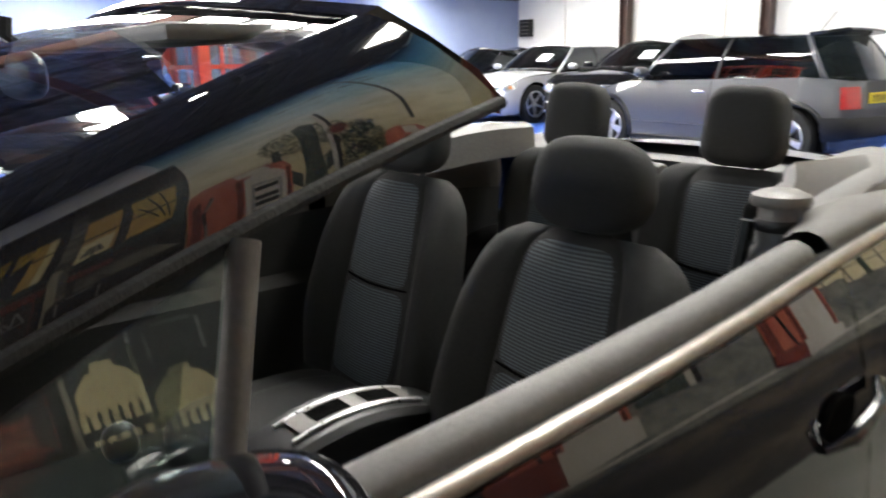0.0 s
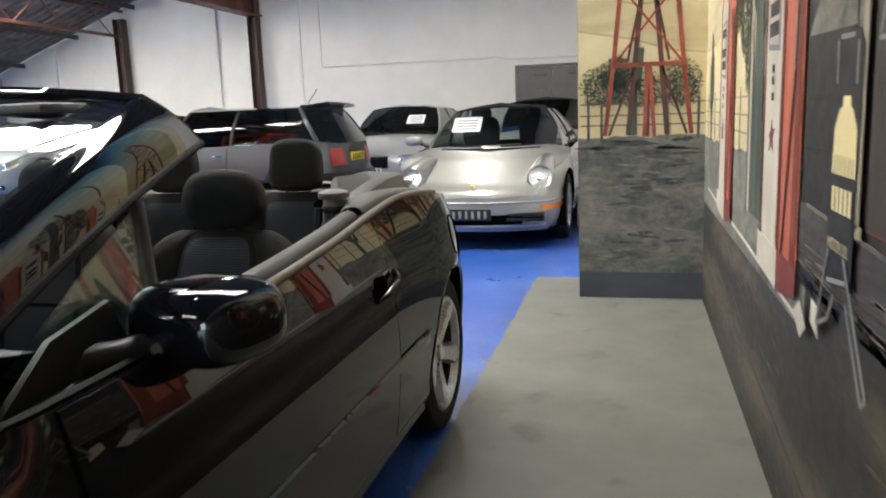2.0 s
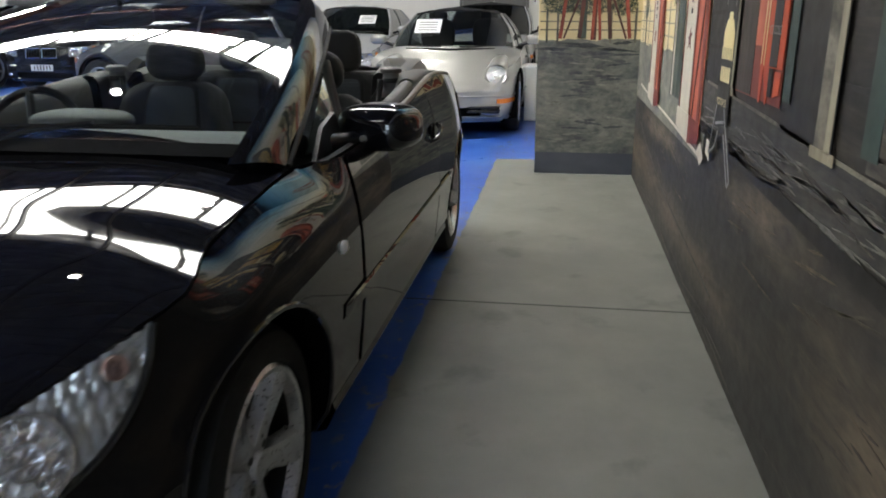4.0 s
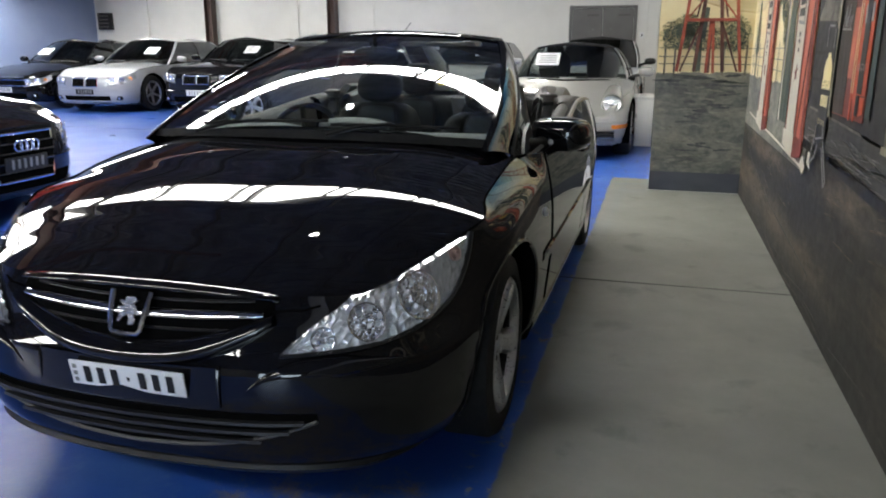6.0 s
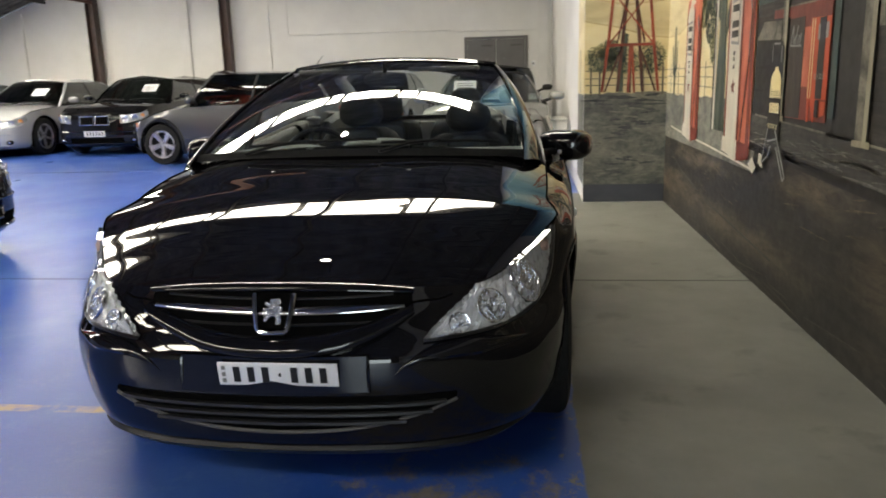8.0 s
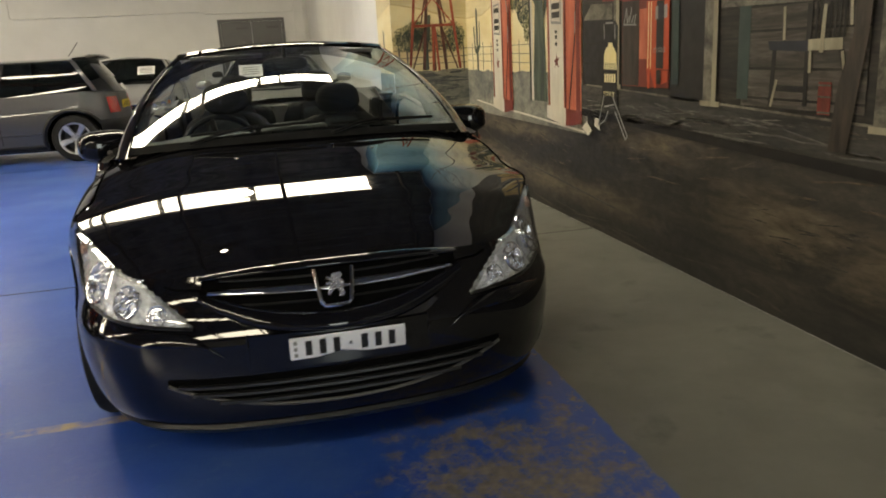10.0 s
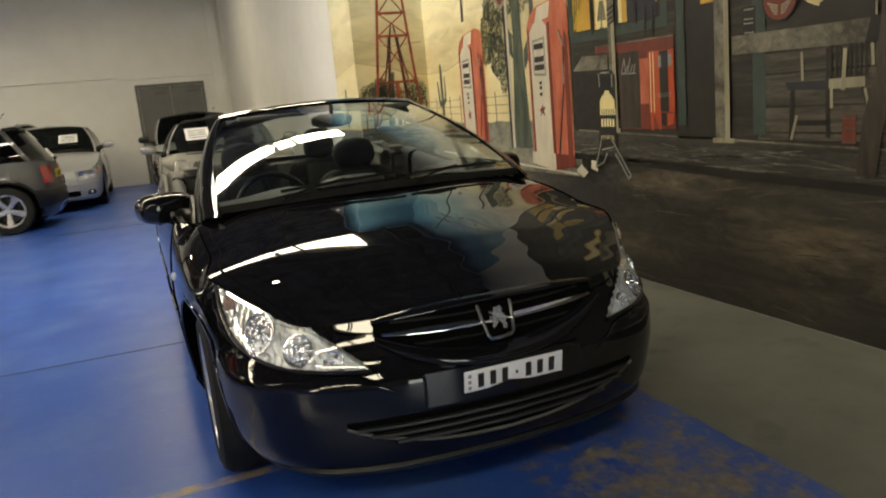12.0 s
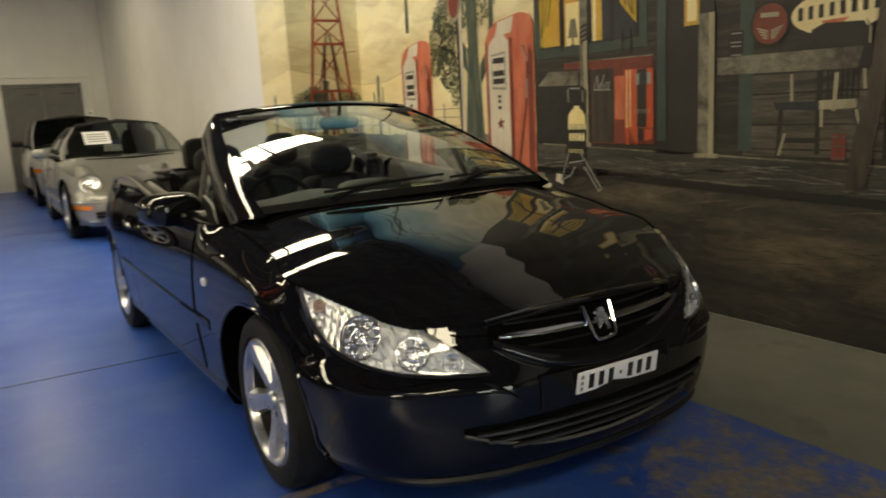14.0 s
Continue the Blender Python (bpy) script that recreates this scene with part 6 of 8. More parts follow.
    # headlamps
    for s in (1, -1):
        lamp = new("headlamp")
        lamp.parent = car
        a, b = sh.by_y(0.405), sh.by_x(-0.215)
        t = lambda i: (i - a) / (b - a)
        low = table([(0, 0.508), (0.2, 0.514), (0.4, 0.522), (0.6, 0.540), (0.76, 0.570), (0.88, 0.612), (0.96, 0.668), (1, 0.728)])
        high = table([(0, 0.512), (0.05, 0.538), (0.14, 0.578), (0.27, 0.622), (1, 1.0)])
        lo = lambda i: low(t(i))
        hi = lambda i: max(lo(i) + 0.001, min(high(t(i)), sh.edge_z(i) - 0.002))
        bm = bmesh.new()
        rows = []
        for k in range(97):
            i = a + (b - a) * k / 96
            rows.append([sh.at(i, lo(i) + (hi(i) - lo(i)) * j / 8, 0.002 + 0.007 * abs(math.sin(math.pi * (k / 4 + 0.25 * (j % 2)))), s) for j in range(9)])
        grid(bm, rows)
        part("reflector", bm, LAMP_LINER, lamp, "", False)
        cut = a + (b - a) * 0.62
        rnd = random.Random(17)
        bm = bmesh.new()
        rows = []
        for k in range(27):
            i = a + (b - a) * 0.03 + (cut - a - (b - a) * 0.03) * k / 26
            l, h = lo(i) + 0.005, max(lo(i) + 0.006, hi(i) - 0.010)
            rows.append([sh.at(i + rnd.uniform(-0.12, 0.12), l + (h - l) * j / 8, 0.005 + rnd.uniform(0, 0.013), s) for j in range(9)])
        grid(bm, rows)
        part("inner_reflector", bm, REFLECTOR, lamp, "", False)
        for tt, zz, r, mat, nm in ((0.62, 0.606, 0.068, LAMP_BOWL, "main_beam_bowl"), (0.34, 0.571, 0.050, LAMP_BOWL, "dip_beam_bowl"), (0.16, 0.541, 0.031, LAMP_BOWL, "side_light_bowl"), (0.885, 0.682, 0.020, DUSKY, "indicator_bulb")):
            i = a + (b - a) * tt
            p0 = sh.at(i, zz, 0.010, s)
            dx, dz = sh.at(i + 0.5, zz, 0.010, s) - p0, sh.at(i, zz + 0.02, 0.010, s) - p0
            out = dx.cross(dz).normalized()
            out = out if out.x < 0 or out.y * s > 0.5 else -out
            bm = bmesh.new()
            lathe(bm, [(r, 0.0), (r * 0.97, 0.008), (r * 0.88, 0.007), (r * 0.84, 0.001), (r * 0.60, -0.002), (r * 0.46, 0.000), (r * 0.42, 0.010), (r * 0.36, 0.011), (r * 0.30, 0.002), (r * 0.14, 0.004), (0, 0.011)], 26, "z")
            if mat is LAMP_BOWL:
                # convex facets pressed into the bowl
                for ring, count in ((0.72, 13), (0.53, 8), (0.22, 5)):
                    for k in range(count):
                        an = 2 * math.pi * (k + rnd.uniform(-0.25, 0.25)) / count
                        size = r * rnd.uniform(0.09, 0.15)
                        m = Matrix.Translation((r * ring * math.cos(an), r * ring * math.sin(an), 0.001)) @ Matrix.Diagonal((size, size, size * 0.55, 1))
                        bmesh.ops.create_icosphere(bm, subdivisions=2, radius=1.0, matrix=m)
            q = out.to_track_quat("Z", "Y").to_matrix().to_4x4()
            bmesh.ops.transform(bm, matrix=Matrix.Translation(p0) @ q, verts=bm.verts)
            part(nm, bm, mat, lamp)
        part("cover", sh.patch(a, b, lo, hi, 0.020, 36, 10, s, 0.018), LAMP_GLASS, lamp, "clear curved lamp cover").visible_shadow = False
        bm = bmesh.new()
        tube(bm, [sh.at(a + (b - a) * k / 30, lo(a + (b - a) * k / 30), 0.012, s) for k in range(31)], 0.006, 6)
        part("bezel", bm, TRIM, lamp)

    # windscreen, pillars and header rail
    def screen(u, v, off=0.0):
        """u up the glass, v across from -1 to 1."""
        q = lambda p0, p1, p2: p0 * (1 - u) * (1 - 2 * u) + p1 * 4 * u * (1 - u) + p2 * u * (2 * u - 1)
        ex, ey, ez = q(0.405, 0.875, 1.335), q(0.668, 0.622, 0.512), q(0.905, 1.088, 1.245)
        bow = abs(v) ** 2.0
        x = (0.285 + 0.940 * u) * (1 - bow) + ex * bow
        z = (0.930 + 0.348 * u + 0.066 * math.sin(math.pi * u) + 0.009 * math.sin(2 * math.pi * u)) * (1 - bow) + ez * bow + off
        return Vector((x - off * 0.5, v * ey, z))

    def seal_at(u):
        q = lambda p0, p1, p2: p0 * (1 - u) * (1 - 2 * u) + p1 * 4 * u * (1 - u) + p2 * u * (2 * u - 1)
        return Vector((q(0.555, 0.985, 1.505), q(0.722, 0.658, 0.540), q(0.872, 1.030, 1.148)))

    bm = bmesh.new()
    grid(bm, [[screen(u / 14, -1 + 2 * v / 24) for v in range(25)] for u in range(15)])
    ws = part("windscreen", bm, GLASS, car, "raked clear windscreen glass")
    ws.visible_shadow = False
    for s in (1, -1):
        bm = bmesh.new()
        rows, back = [], []
        for k in range(49):
            u = -0.08 + 1.08 * k / 48
            p = screen(u, s * 0.985)
            t = seal_at(u)
            t.y *= s
            out = Vector((-0.02, s * 0.9, 0.45)).normalized()
            rows.append([p + Vector((-0.008, -s * 0.004, 0.006)), p + out * 0.012, p.lerp(t, 0.15) + out * 0.020, p.lerp(t, 0.38) + out * 0.025, p.lerp(t, 0.70) + out * 0.018, t + out * 0.003, t - out * 0.015, p.lerp(t, 0.4) - out * 0.025])
            back.append(t + out * 0.001)
        grid(bm, rows, closed=True, cap=True)
        part("windscreen_pillar", bm, BLACK_PAINT, car)
        # rubber seal behind the pillar
        bm = bmesh.new()
        tube(bm, back, 0.009, 8)
        part("pillar_seal", bm, RUBBER, car)
    bm = bmesh.new()
    rows = []
    for k in range(25):
        v = -1.0 + 2.0 * k / 24
        p = screen(1.0, v)
        bow = abs(v) ** 2.0
        t = Vector((1.345 + 0.16 * bow, v * 0.545, 1.255 - 0.105 * bow))
        rows.append([p + Vector((-0.014, 0, 0.004)), p + Vector((0.01, 0, 0.016)), p.lerp(t, 0.4) + Vector((0, 0, 0.024)), p.lerp(t, 0.8) + Vector((0, 0, 0.020)), t + Vector((0, 0, 0.004)), t + Vector((-0.005, 0, -0.016)), p.lerp(t, 0.4) + Vector((0, 0, -0.035)), p + Vector((-0.006, 0, -0.012))])
    grid(bm, rows, closed=True, cap=True)
    part("header_rail", bm, BLACK_PAINT, car)
    bm = bmesh.new()
    rows = []
    for k in range(25):
        v = -0.99 + 1.98 * k / 24
        p = screen(0.0, v)
        rows.append([p + Vector((-0.022, 0, -0.022)), p + Vector((-0.003, 0, 0.005)), p + Vector((0.05, 0, -0.02))])
    grid(bm, rows)
    part("scuttle", bm, RUBBER, car, "black scuttle trim under the windscreen")
    for y0, y1 in ((0.42, -0.10), (-0.12, -0.56)):
        wp = new("wiper")
        wp.parent = car
        bm = bmesh.new()
        p = [screen(0.02 + 0.02 * k / 6, (y0 + (y1 - y0) * k / 6) / 0.672, 0.014) for k in range(7)]
        tube(bm, p, 0.006, 6)
        part("blade", bm, RUBBER, wp)
        bm = bmesh.new()
        tube(bm, [screen(-0.03, y0 / 0.672, 0.015), screen(0.0, (y0 + (y1 - y0) * 0.25) / 0.672, 0.026), p[3] + Vector((0, 0, 0.006))], 0.007, 6)
        part("arm", bm, TRIM, wp)
    for y in (-0.25, 0.25):
        bm = bmesh.new()
        blob(bm, (0.12, y, crown(0.12) - 0.012), (0.016, 0.014, 0.009), 2.2)
        part("washer_jet", bm, TRIM, car)
    # inside mirror, sun visors
    bm = bmesh.new()
    blob(bm, (1.08, 0.0, 1.19), (0.022, 0.105, 0.034), 2.8)
    mirror = part("inside_mirror", bm, TRIM, car)
    bm = bmesh.new()
    tube(bm, [(1.06, 0, 1.20), (1.07, 0, 1.27)], 0.010, 8)
    part("stem", bm, TRIM, mirror)
    for y in (-0.27, 0.27):
        bm = bmesh.new()
        box(bm, (1.13, y - 0.17, 1.225), (1.27, y + 0.17, 1.245), 0.008)
        part("sun_visor", bm, TRIM_MID, car)
    bm = bmesh.new()
    p = screen(0.93, 0.86)
    box(bm, (p.x - 0.02, p.y - 0.035, p.z - 0.006), (p.x + 0.02, p.y + 0.035, p.z - 0.003), 0.0, None)
    part("screen_sticker", bm, CARD, car, "small white sticker inside the windscreen", False)

    # door mirrors
    for s in (1, -1):
        mr = new("door_mirror")
        mr.parent = car
        bm = bmesh.new()
        blob(bm, (0.990, s * 0.842, 0.874), (0.105, 0.122, 0.069), 3.0, 36, 24, Matrix.Rotation(radians(s * 16), 3, "Z"))
        part("shell", bm, BLACK_PAINT, mr)
        bm = bmesh.new()
        blob(bm, (1.072, s * 0.858, 0.874), (0.006, 0.092, 0.050), 3.0, 24, 10, Matrix.Rotation(radians(s * 14), 3, "Z"))
        part("mirror_glass", bm, CHROME, mr)
        bm = bmesh.new()
        tube(bm, [(0.82, s * 0.715, 0.842), (0.87, s * 0.75, 0.840), (0.925, s * 0.80, 0.842)], [0.036, 0.028, 0.032], 12)
        part("arm", bm, TRIM, mr)
        bm = bmesh.new()
        prism(bm, [(0.64, s * 0.738, 0.828), (0.92, s * 0.732, 0.838), (0.90, s * 0.715, 0.925), (0.76, s * 0.722, 0.900)], (0, s * 0.012, 0))
        part("corner_trim", bm, TRIM, mr)
        # quarter light bar and raised glass in front of it
        bm = bmesh.new()
        tube(bm, [(1.035, s * 0.708, 0.835), (1.105, s * 0.642, 1.056)], 0.015, 12)
        part("quarter_bar", bm, DOOR_TOP, car)
        bm = bmesh.new()
        prism(bm, [(0.64, s * 0.722, 0.845), (1.035, s * 0.708, 0.838), (1.105, s * 0.642, 1.054), (0.90, s * 0.685, 0.975)], (0, s * 0.003, 0))
        g = part("quarter_glass", bm, GLASS, car, "", False)
        g.visible_shadow = False

    cockpit(car, sh)
    return car


def seat(car, x, y, z, rake=-16, rear=False):
    st = new("seat")
    st.parent = car
    st.matrix_basis = pose(x, y, z)
    lean = Matrix.Rotation(radians(rake * -1), 4, "Y")
    w = 0.268 if not rear else 0.26
    bm = bmesh.new()
    blob(bm, (-0.22, 0, 0.07), (0.27, w, 0.09), 3.4, 28, 14)
    part("cushion", bm, CLOTH_DARK, st)
    bm = bmesh.new()
    blob(bm, (-0.22, 0, 0.088), (0.235, w * 0.54, 0.085), 3.6, 24, 12)
    part("cushion_centre", bm, CLOTH_DARK, st)
    bh = 0.288 if not rear else 0.26
    m = Matrix.Translation((0.10, 0, 0.12 + bh)) @ lean
    half = table([(0, 1.02), (0.25, 1.10), (0.50, 1.06), (0.76, 0.98), (0.89, 0.89), (0.96, 0.76), (1.0, 0.58)] if not rear else [(0, 0.95), (0.5, 1.0), (0.85, 0.96), (0.95, 0.86), (1.0, 0.66)])
    wing = table([(0, 0.55), (0.35, 1.0), (0.62, 0.85), (0.85, 0.35), (1.0, 0.0)])
    thin = table([(0, 0.95), (0.8, 1.0), (0.93, 0.82), (1.0, 0.30)])

    def front(k, v, off=0.0):
        """The face of the backrest at height k, v across: a sunk centre between raised bolsters."""
        a = abs(v)
        pad = 0.052 + 0.048 * wing(k) * max(0.0, min(1.0, (a - 0.46) / 0.28)) ** 1.5 * (0.35 if rear else 1.0)
        pad += 0.006 * math.cos(min(a / 0.5, 1.0) * math.pi) - 0.010 * math.exp(-((a - 0.50) / 0.035) ** 2)
        roll = max(0.0, 1 - max(0.0, (a - 0.80) / 0.20) ** 2.0) ** 0.5
        return m @ Vector((-(pad * roll * thin(k) + off), v * w * half(k), bh * (2 * k - 1)))

    bm = bmesh.new()
    rows = []
    for q in range(29):
        k = q / 28
        face = [front(k, v) for v in np.linspace(-1, 1, 41)]
        back = [m @ Vector((0.062 * thin(k) * (1 - abs(v) ** 4), v * w * half(k), bh * (2 * k - 1))) for v in (0.9, 0.6, 0.2, -0.2, -0.6, -0.9)]
        rows.append(face + back)
    grid(bm, rows, closed=True, cap=True)
    part("backrest", bm, CLOTH_DARK, st, "", True, 60)
    for k0, k1 in ((0.03, 0.48), (0.49, 0.965 if not rear else 0.93)):
        bm = bmesh.new()
        grid(bm, [[front(k, v, 0.004 - 0.004 * abs(v / 0.46) ** 8 - 0.005 * abs((2 * k - k0 - k1) / (k1 - k0)) ** 10) for v in np.linspace(-0.46, 0.46, 15)] for k in np.linspace(k0, k1, 16)])
        part("backrest_centre", bm, CLOTH_STRIPE, st)
    bm = bmesh.new()
    tube(bm, [front(0.485 + 0.012 * (v / 0.46) ** 2, v, -0.001) for v in np.linspace(-0.46, 0.46, 9)], 0.0035, 6)
    part("seam", bm, DARK_GAP, st)
    top = m @ Vector((0, 0, bh))
    bm = bmesh.new()
    hh = 0.090 if not rear else 0.100
    blob(bm, (0, 0, 0), (0.062 if not rear else 0.052, 0.132 if not rear else 0.104, hh), 2.7 if not rear else 3.6, 32, 20)
    for v in bm.verts:
        k = v.co.z / hh
        v.co.y *= 1 - 0.06 * k - (0.10 * max(0.0, -k - 0.3) if not rear else 0.0)
        v.co.x -= 0.012 * k * k if v.co.x < 0 else 0.0
    lift = hh + (0.004 if not rear else 0.002)
    bmesh.ops.transform(bm, matrix=Matrix.Translation(top + Vector((0.006, 0, lift))) @ Matrix.Rotation(radians(8), 4, "Y"), verts=bm.verts)
    head = part("headrest", bm, CLOTH_DARK, st)
    for s in (-0.05, 0.05):
        bm = bmesh.new()
        tube(bm, [top + Vector((0, s, -0.05)), top + Vector((0.004, s, 0.03))], 0.006, 8)
        part("post", bm, CHROME, head)
    return st


def cockpit(car, sh):
    for s in (1, -1):
        # padded door top, dark seal line and bright outer edge
        rows, seal, edge = [], [], []
        for x in np.linspace(0.60, 2.62, 44):
            i = sh.by_x(x)
            p = sh.at(i, sh.edge_z(i), 0.0, s)
            p = Vector((x, p.y, p.z))
            inn = Vector((0, -s, 0))
            wide = 0.058 if x < 1.92 else 0.058 + 0.075 * min(1, (x - 1.92) / 0.3)
            rows.append([p + inn * 0.036 + Vector((0, 0, -0.010)), p + inn * 0.040 + Vector((0, 0, 0.004)), p + inn * 0.050 + Vector((0, 0, 0.014)), p + inn * (0.5 * wide + 0.038) + Vector((0, 0, 0.019)), p + inn * (wide + 0.024) + Vector((0, 0, 0.014)), p + inn * (wide + 0.040) + Vector((0, 0, 0.002)), p + inn * (wide + 0.050) + Vector((0, 0, -0.022)), p + inn * (wide + 0.055) + Vector((0, 0, -0.10)), p + inn * (wide + 0.05) + Vector((0, 0, -0.14))])
            seal.append([p + inn * 0.012 + Vector((0, 0, 0.001)), p + inn * 0.026 + Vector((0, 0, -0.012)), p + inn * 0.041 + Vector((0, 0, -0.004))])
            if x > 0.86:
                edge.append(p + inn * 0.006 + Vector((0, 0, 0.002)))
        cut = [k for k, x in enumerate(np.linspace(0.60, 2.62, 44)) if 0.97 < x < 1.95]
        bm = bmesh.new()
        grid(bm, [rows[k] for k in cut])
        part("door_top", bm, DOOR_TOP, car, "grey padded door top")
        bm = bmesh.new()
        grid(bm, [rows[k] for k in range(cut[-1] + 1, 44)])
        part("quarter_trim", bm, DOOR_TOP, car, "grey moulded quarter trim")
        bm = bmesh.new()
        grid(bm, seal)
        part("window_seal", bm, RUBBER, car)
        bm = bmesh.new()
        tube(bm, edge, 0.0105, 10)
        part("waist_moulding", bm, WAIST, car)
        # inner door card down to the floor
        bm = bmesh.new()
        lower = []
        for r in rows:
            a = Vector(r[-1])
            lower.append([a, Vector((a.x, a.y + s * 0.02, 0.60)), Vector((a.x, a.y - s * 0.02, 0.57)), Vector((a.x, a.y, 0.42)), Vector((a.x, a.y, 0.24))])
        grid(bm, lower)
        part("door_card", bm, CLOTH_DARK, car)
        # belt guide tower on the quarter trim
        bm = bmesh.new()
        lathe(bm, [(0.052, -0.02), (0.046, 0.0), (0.036, 0.012), (0.034, 0.085)], 20, "z", (2.05, s * 0.64, 0.875))
        g = part("belt_guide", bm, TRIM_MID, car, "round grey belt guide post")
        bm = bmesh.new()
        lathe(bm, [(0.030, 0.080), (0.046, 0.082), (0.049, 0.090), (0.046, 0.100), (0.030, 0.107), (0.0, 0.109)], 20, "z", (2.05, s * 0.64, 0.875))
        part("cap", bm, GREY_TRIM, g)
        bm = bmesh.new()
        lathe(bm, [(0.037, 0.040), (0.039, 0.044), (0.039, 0.056), (0.037, 0.060)], 20, "z", (2.05, s * 0.64, 0.875))
        part("collar", bm, TRIM, g)
        bm = bmesh.new()
        rows2, side2 = [], []
        for k in range(14):
            x = 2.11 + 0.55 * k / 13
            q = k / 13
            z = 0.945 + 0.045 * math.sin(math.pi * 0.62 * q)
            rows2.append([(x, s * (0.688 - 0.02 * q), z - 0.012), (x, s * (0.672 - 0.02 * q), z), (x, s * (0.565 - 0.03 * q), z + 0.006), (x, s * (0.545 - 0.04 * q), z - 0.010), (x, s * (0.535 - 0.04 * q), z - 0.10)])
            side2.append([(x, s * (0.690 - 0.02 * q), z - 0.012), (x, s * 0.712, 0.90), (x, s * 0.715, 0.86)])
        grid(bm, rows2)
        part("hood_well_trim", bm, TRIM_LIGHT, car)
        bm = bmesh.new()
        grid(bm, side2)
        part("hood_well_side", bm, TRIM_MID, car)
        bm = bmesh.new()
        rows2 = []
        for k in range(9):
            q = k / 8
            a, b = Vector((2.05 + 0.27 * q, s * (0.650 + 0.025 * q), 0.900 + 0.03 * q)), Vector((2.17 + 0.27 * q, s * (0.600 + 0.012 * q), 1.012 - 0.010 * q))
            out = Vector((-0.35, s * 0.75, 0.55)).normalized()
            rows2.append([a, a.lerp(b, 0.3) + out * 0.010, a.lerp(b, 0.75) + out * 0.010, b, b - out * 0.03, a - out * 0.03])
        grid(bm, rows2, closed=True, cap=True)
        part("side_trim_panel", bm, TRIM_LIGHT, car, "pale grey moulded side panel")
        # door pull
        bm = bmesh.new()
        tube(bm, [(1.02, s * 0.68, 0.60), (1.06, s * 0.645, 0.66), (1.28, s * 0.64, 0.70), (1.36, s * 0.675, 0.69)], 0.016, 8)
        part("door_pull", bm, GREY_TRIM, car)
    bm = bmesh.new()
    box(bm, (0.45, -0.72, 0.19), (2.8, 0.72, 0.24))
    part("carpet", bm, CLOTH_DARK, car, "", False)
    # dashboard
    bm = bmesh.new()
    rows = []
    for k in range(25):
        v = -1 + 2 * k / 24
        y = 0.675 * v
        hump = 0.030 * math.exp(-((y - 0.34) / 0.16) ** 2)
        c = 0.10 * v * v
        rows.append([(0.30 + c, y, 0.895), (0.48 + c * 0.5, y, 0.905 + hump * 0.6), (0.66, y, 0.900 + hump), (0.80, y, 0.870 + hump * 0.4), (0.845, y, 0.80), (0.80, y, 0.70), (0.74, y, 0.55), (0.70, y, 0.40)])
    grid(bm, rows)
    dash = part("dashboard", bm, DASH, car, "grey moulded dashboard")
    bm = bmesh.new()
    blob(bm, (0.80, 0.0, 0.90), (0.09, 0.15, 0.035), 2.6)
    part("display_hood", bm, DASH, dash)
    for y in (-0.58, -0.10, 0.10, 0.58):
        bm = bmesh.new()
        lathe(bm, [(0.0, -0.004), (0.034, -0.004), (0.042, 0.0), (0.042, 0.02)], 20, "x", (0.842, y, 0.79))
        part("air_vent", bm, CHROME if abs(y) < 0.2 else TRIM, dash)
    bm = bmesh.new()
    box(bm, (0.70, -0.16, 0.42), (0.86, 0.16, 0.76), 0.02)
    part("centre_console", bm, TRIM, dash)
    bm = bmesh.new()
    box(bm, (0.85, -0.12, 0.24), (2.0, 0.12, 0.42), 0.03)
    part("tunnel", bm, TRIM, car)
    # humped console with an arched gate between bright edges
    hump = lambda x: 0.430 + 0.086 * math.sin(math.pi * min(max((x - 1.30) / 0.56, 0), 1)) ** 0.8
    bm = bmesh.new()
    grid(bm, [[(x, -0.085, 0.40), (x, -0.082, hump(x) - 0.014), (x, -0.068, hump(x)), (x, 0.068, hump(x)), (x, 0.082, hump(x) - 0.014), (x, 0.085, 0.40)] for x in np.linspace(1.30, 1.86, 29)])
    console = part("console", bm, TRIM, car)
    bm = bmesh.new()
    grid(bm, [[(x, -0.042, hump(x) + 0.001), (x, -0.038, hump(x) + 0.006), (x, 0.038, hump(x) + 0.006), (x, 0.042, hump(x) + 0.001)] for x in np.linspace(1.46, 1.74, 17)])
    gate = part("gear_gate", bm, GREY_TRIM, console, "arched grey gate with bright metal edges")
    # raised black strips stand for the shade down in the slots
    for x0, x1 in ((1.50, 1.58), (1.62, 1.70)):
        bm = bmesh.new()
        grid(bm, [[(x, -0.026, hump(x) + 0.0065), (x, -0.024, hump(x) + 0.0085), (x, 0.024, hump(x) + 0.0085), (x, 0.026, hump(x) + 0.0065)] for x in np.linspace(x0, x1, 6)])
        part("slot", bm, DARK_GAP, gate)
    for y in (-0.040, 0.040):
        bm = bmesh.new()
        tube(bm, [(x, y, hump(x) + 0.004) for x in np.linspace(1.44, 1.75, 17)], 0.005, 8)
        part("bright_edge", bm, ALLOY, gate)
    lv = new("gear_lever")
    lv.parent = car
    bm = bmesh.new()
    tube(bm, [(1.18, 0.0, 0.41), (1.15, 0.0, 0.56)], 0.012, 8)
    part("stick", bm, CHROME, lv)
    bm = bmesh.new()
    blob(bm, (1.145, 0, 0.59), (0.03, 0.026, 0.035), 2.4)
    part("knob", bm, TRIM, lv)
    sw = new("steering_wheel")
    sw.parent = car
    m = Matrix.Translation((1.02, 0.34, 0.80)) @ Matrix.Rotation(radians(-66), 4, "Y")
    bm = bmesh.new()
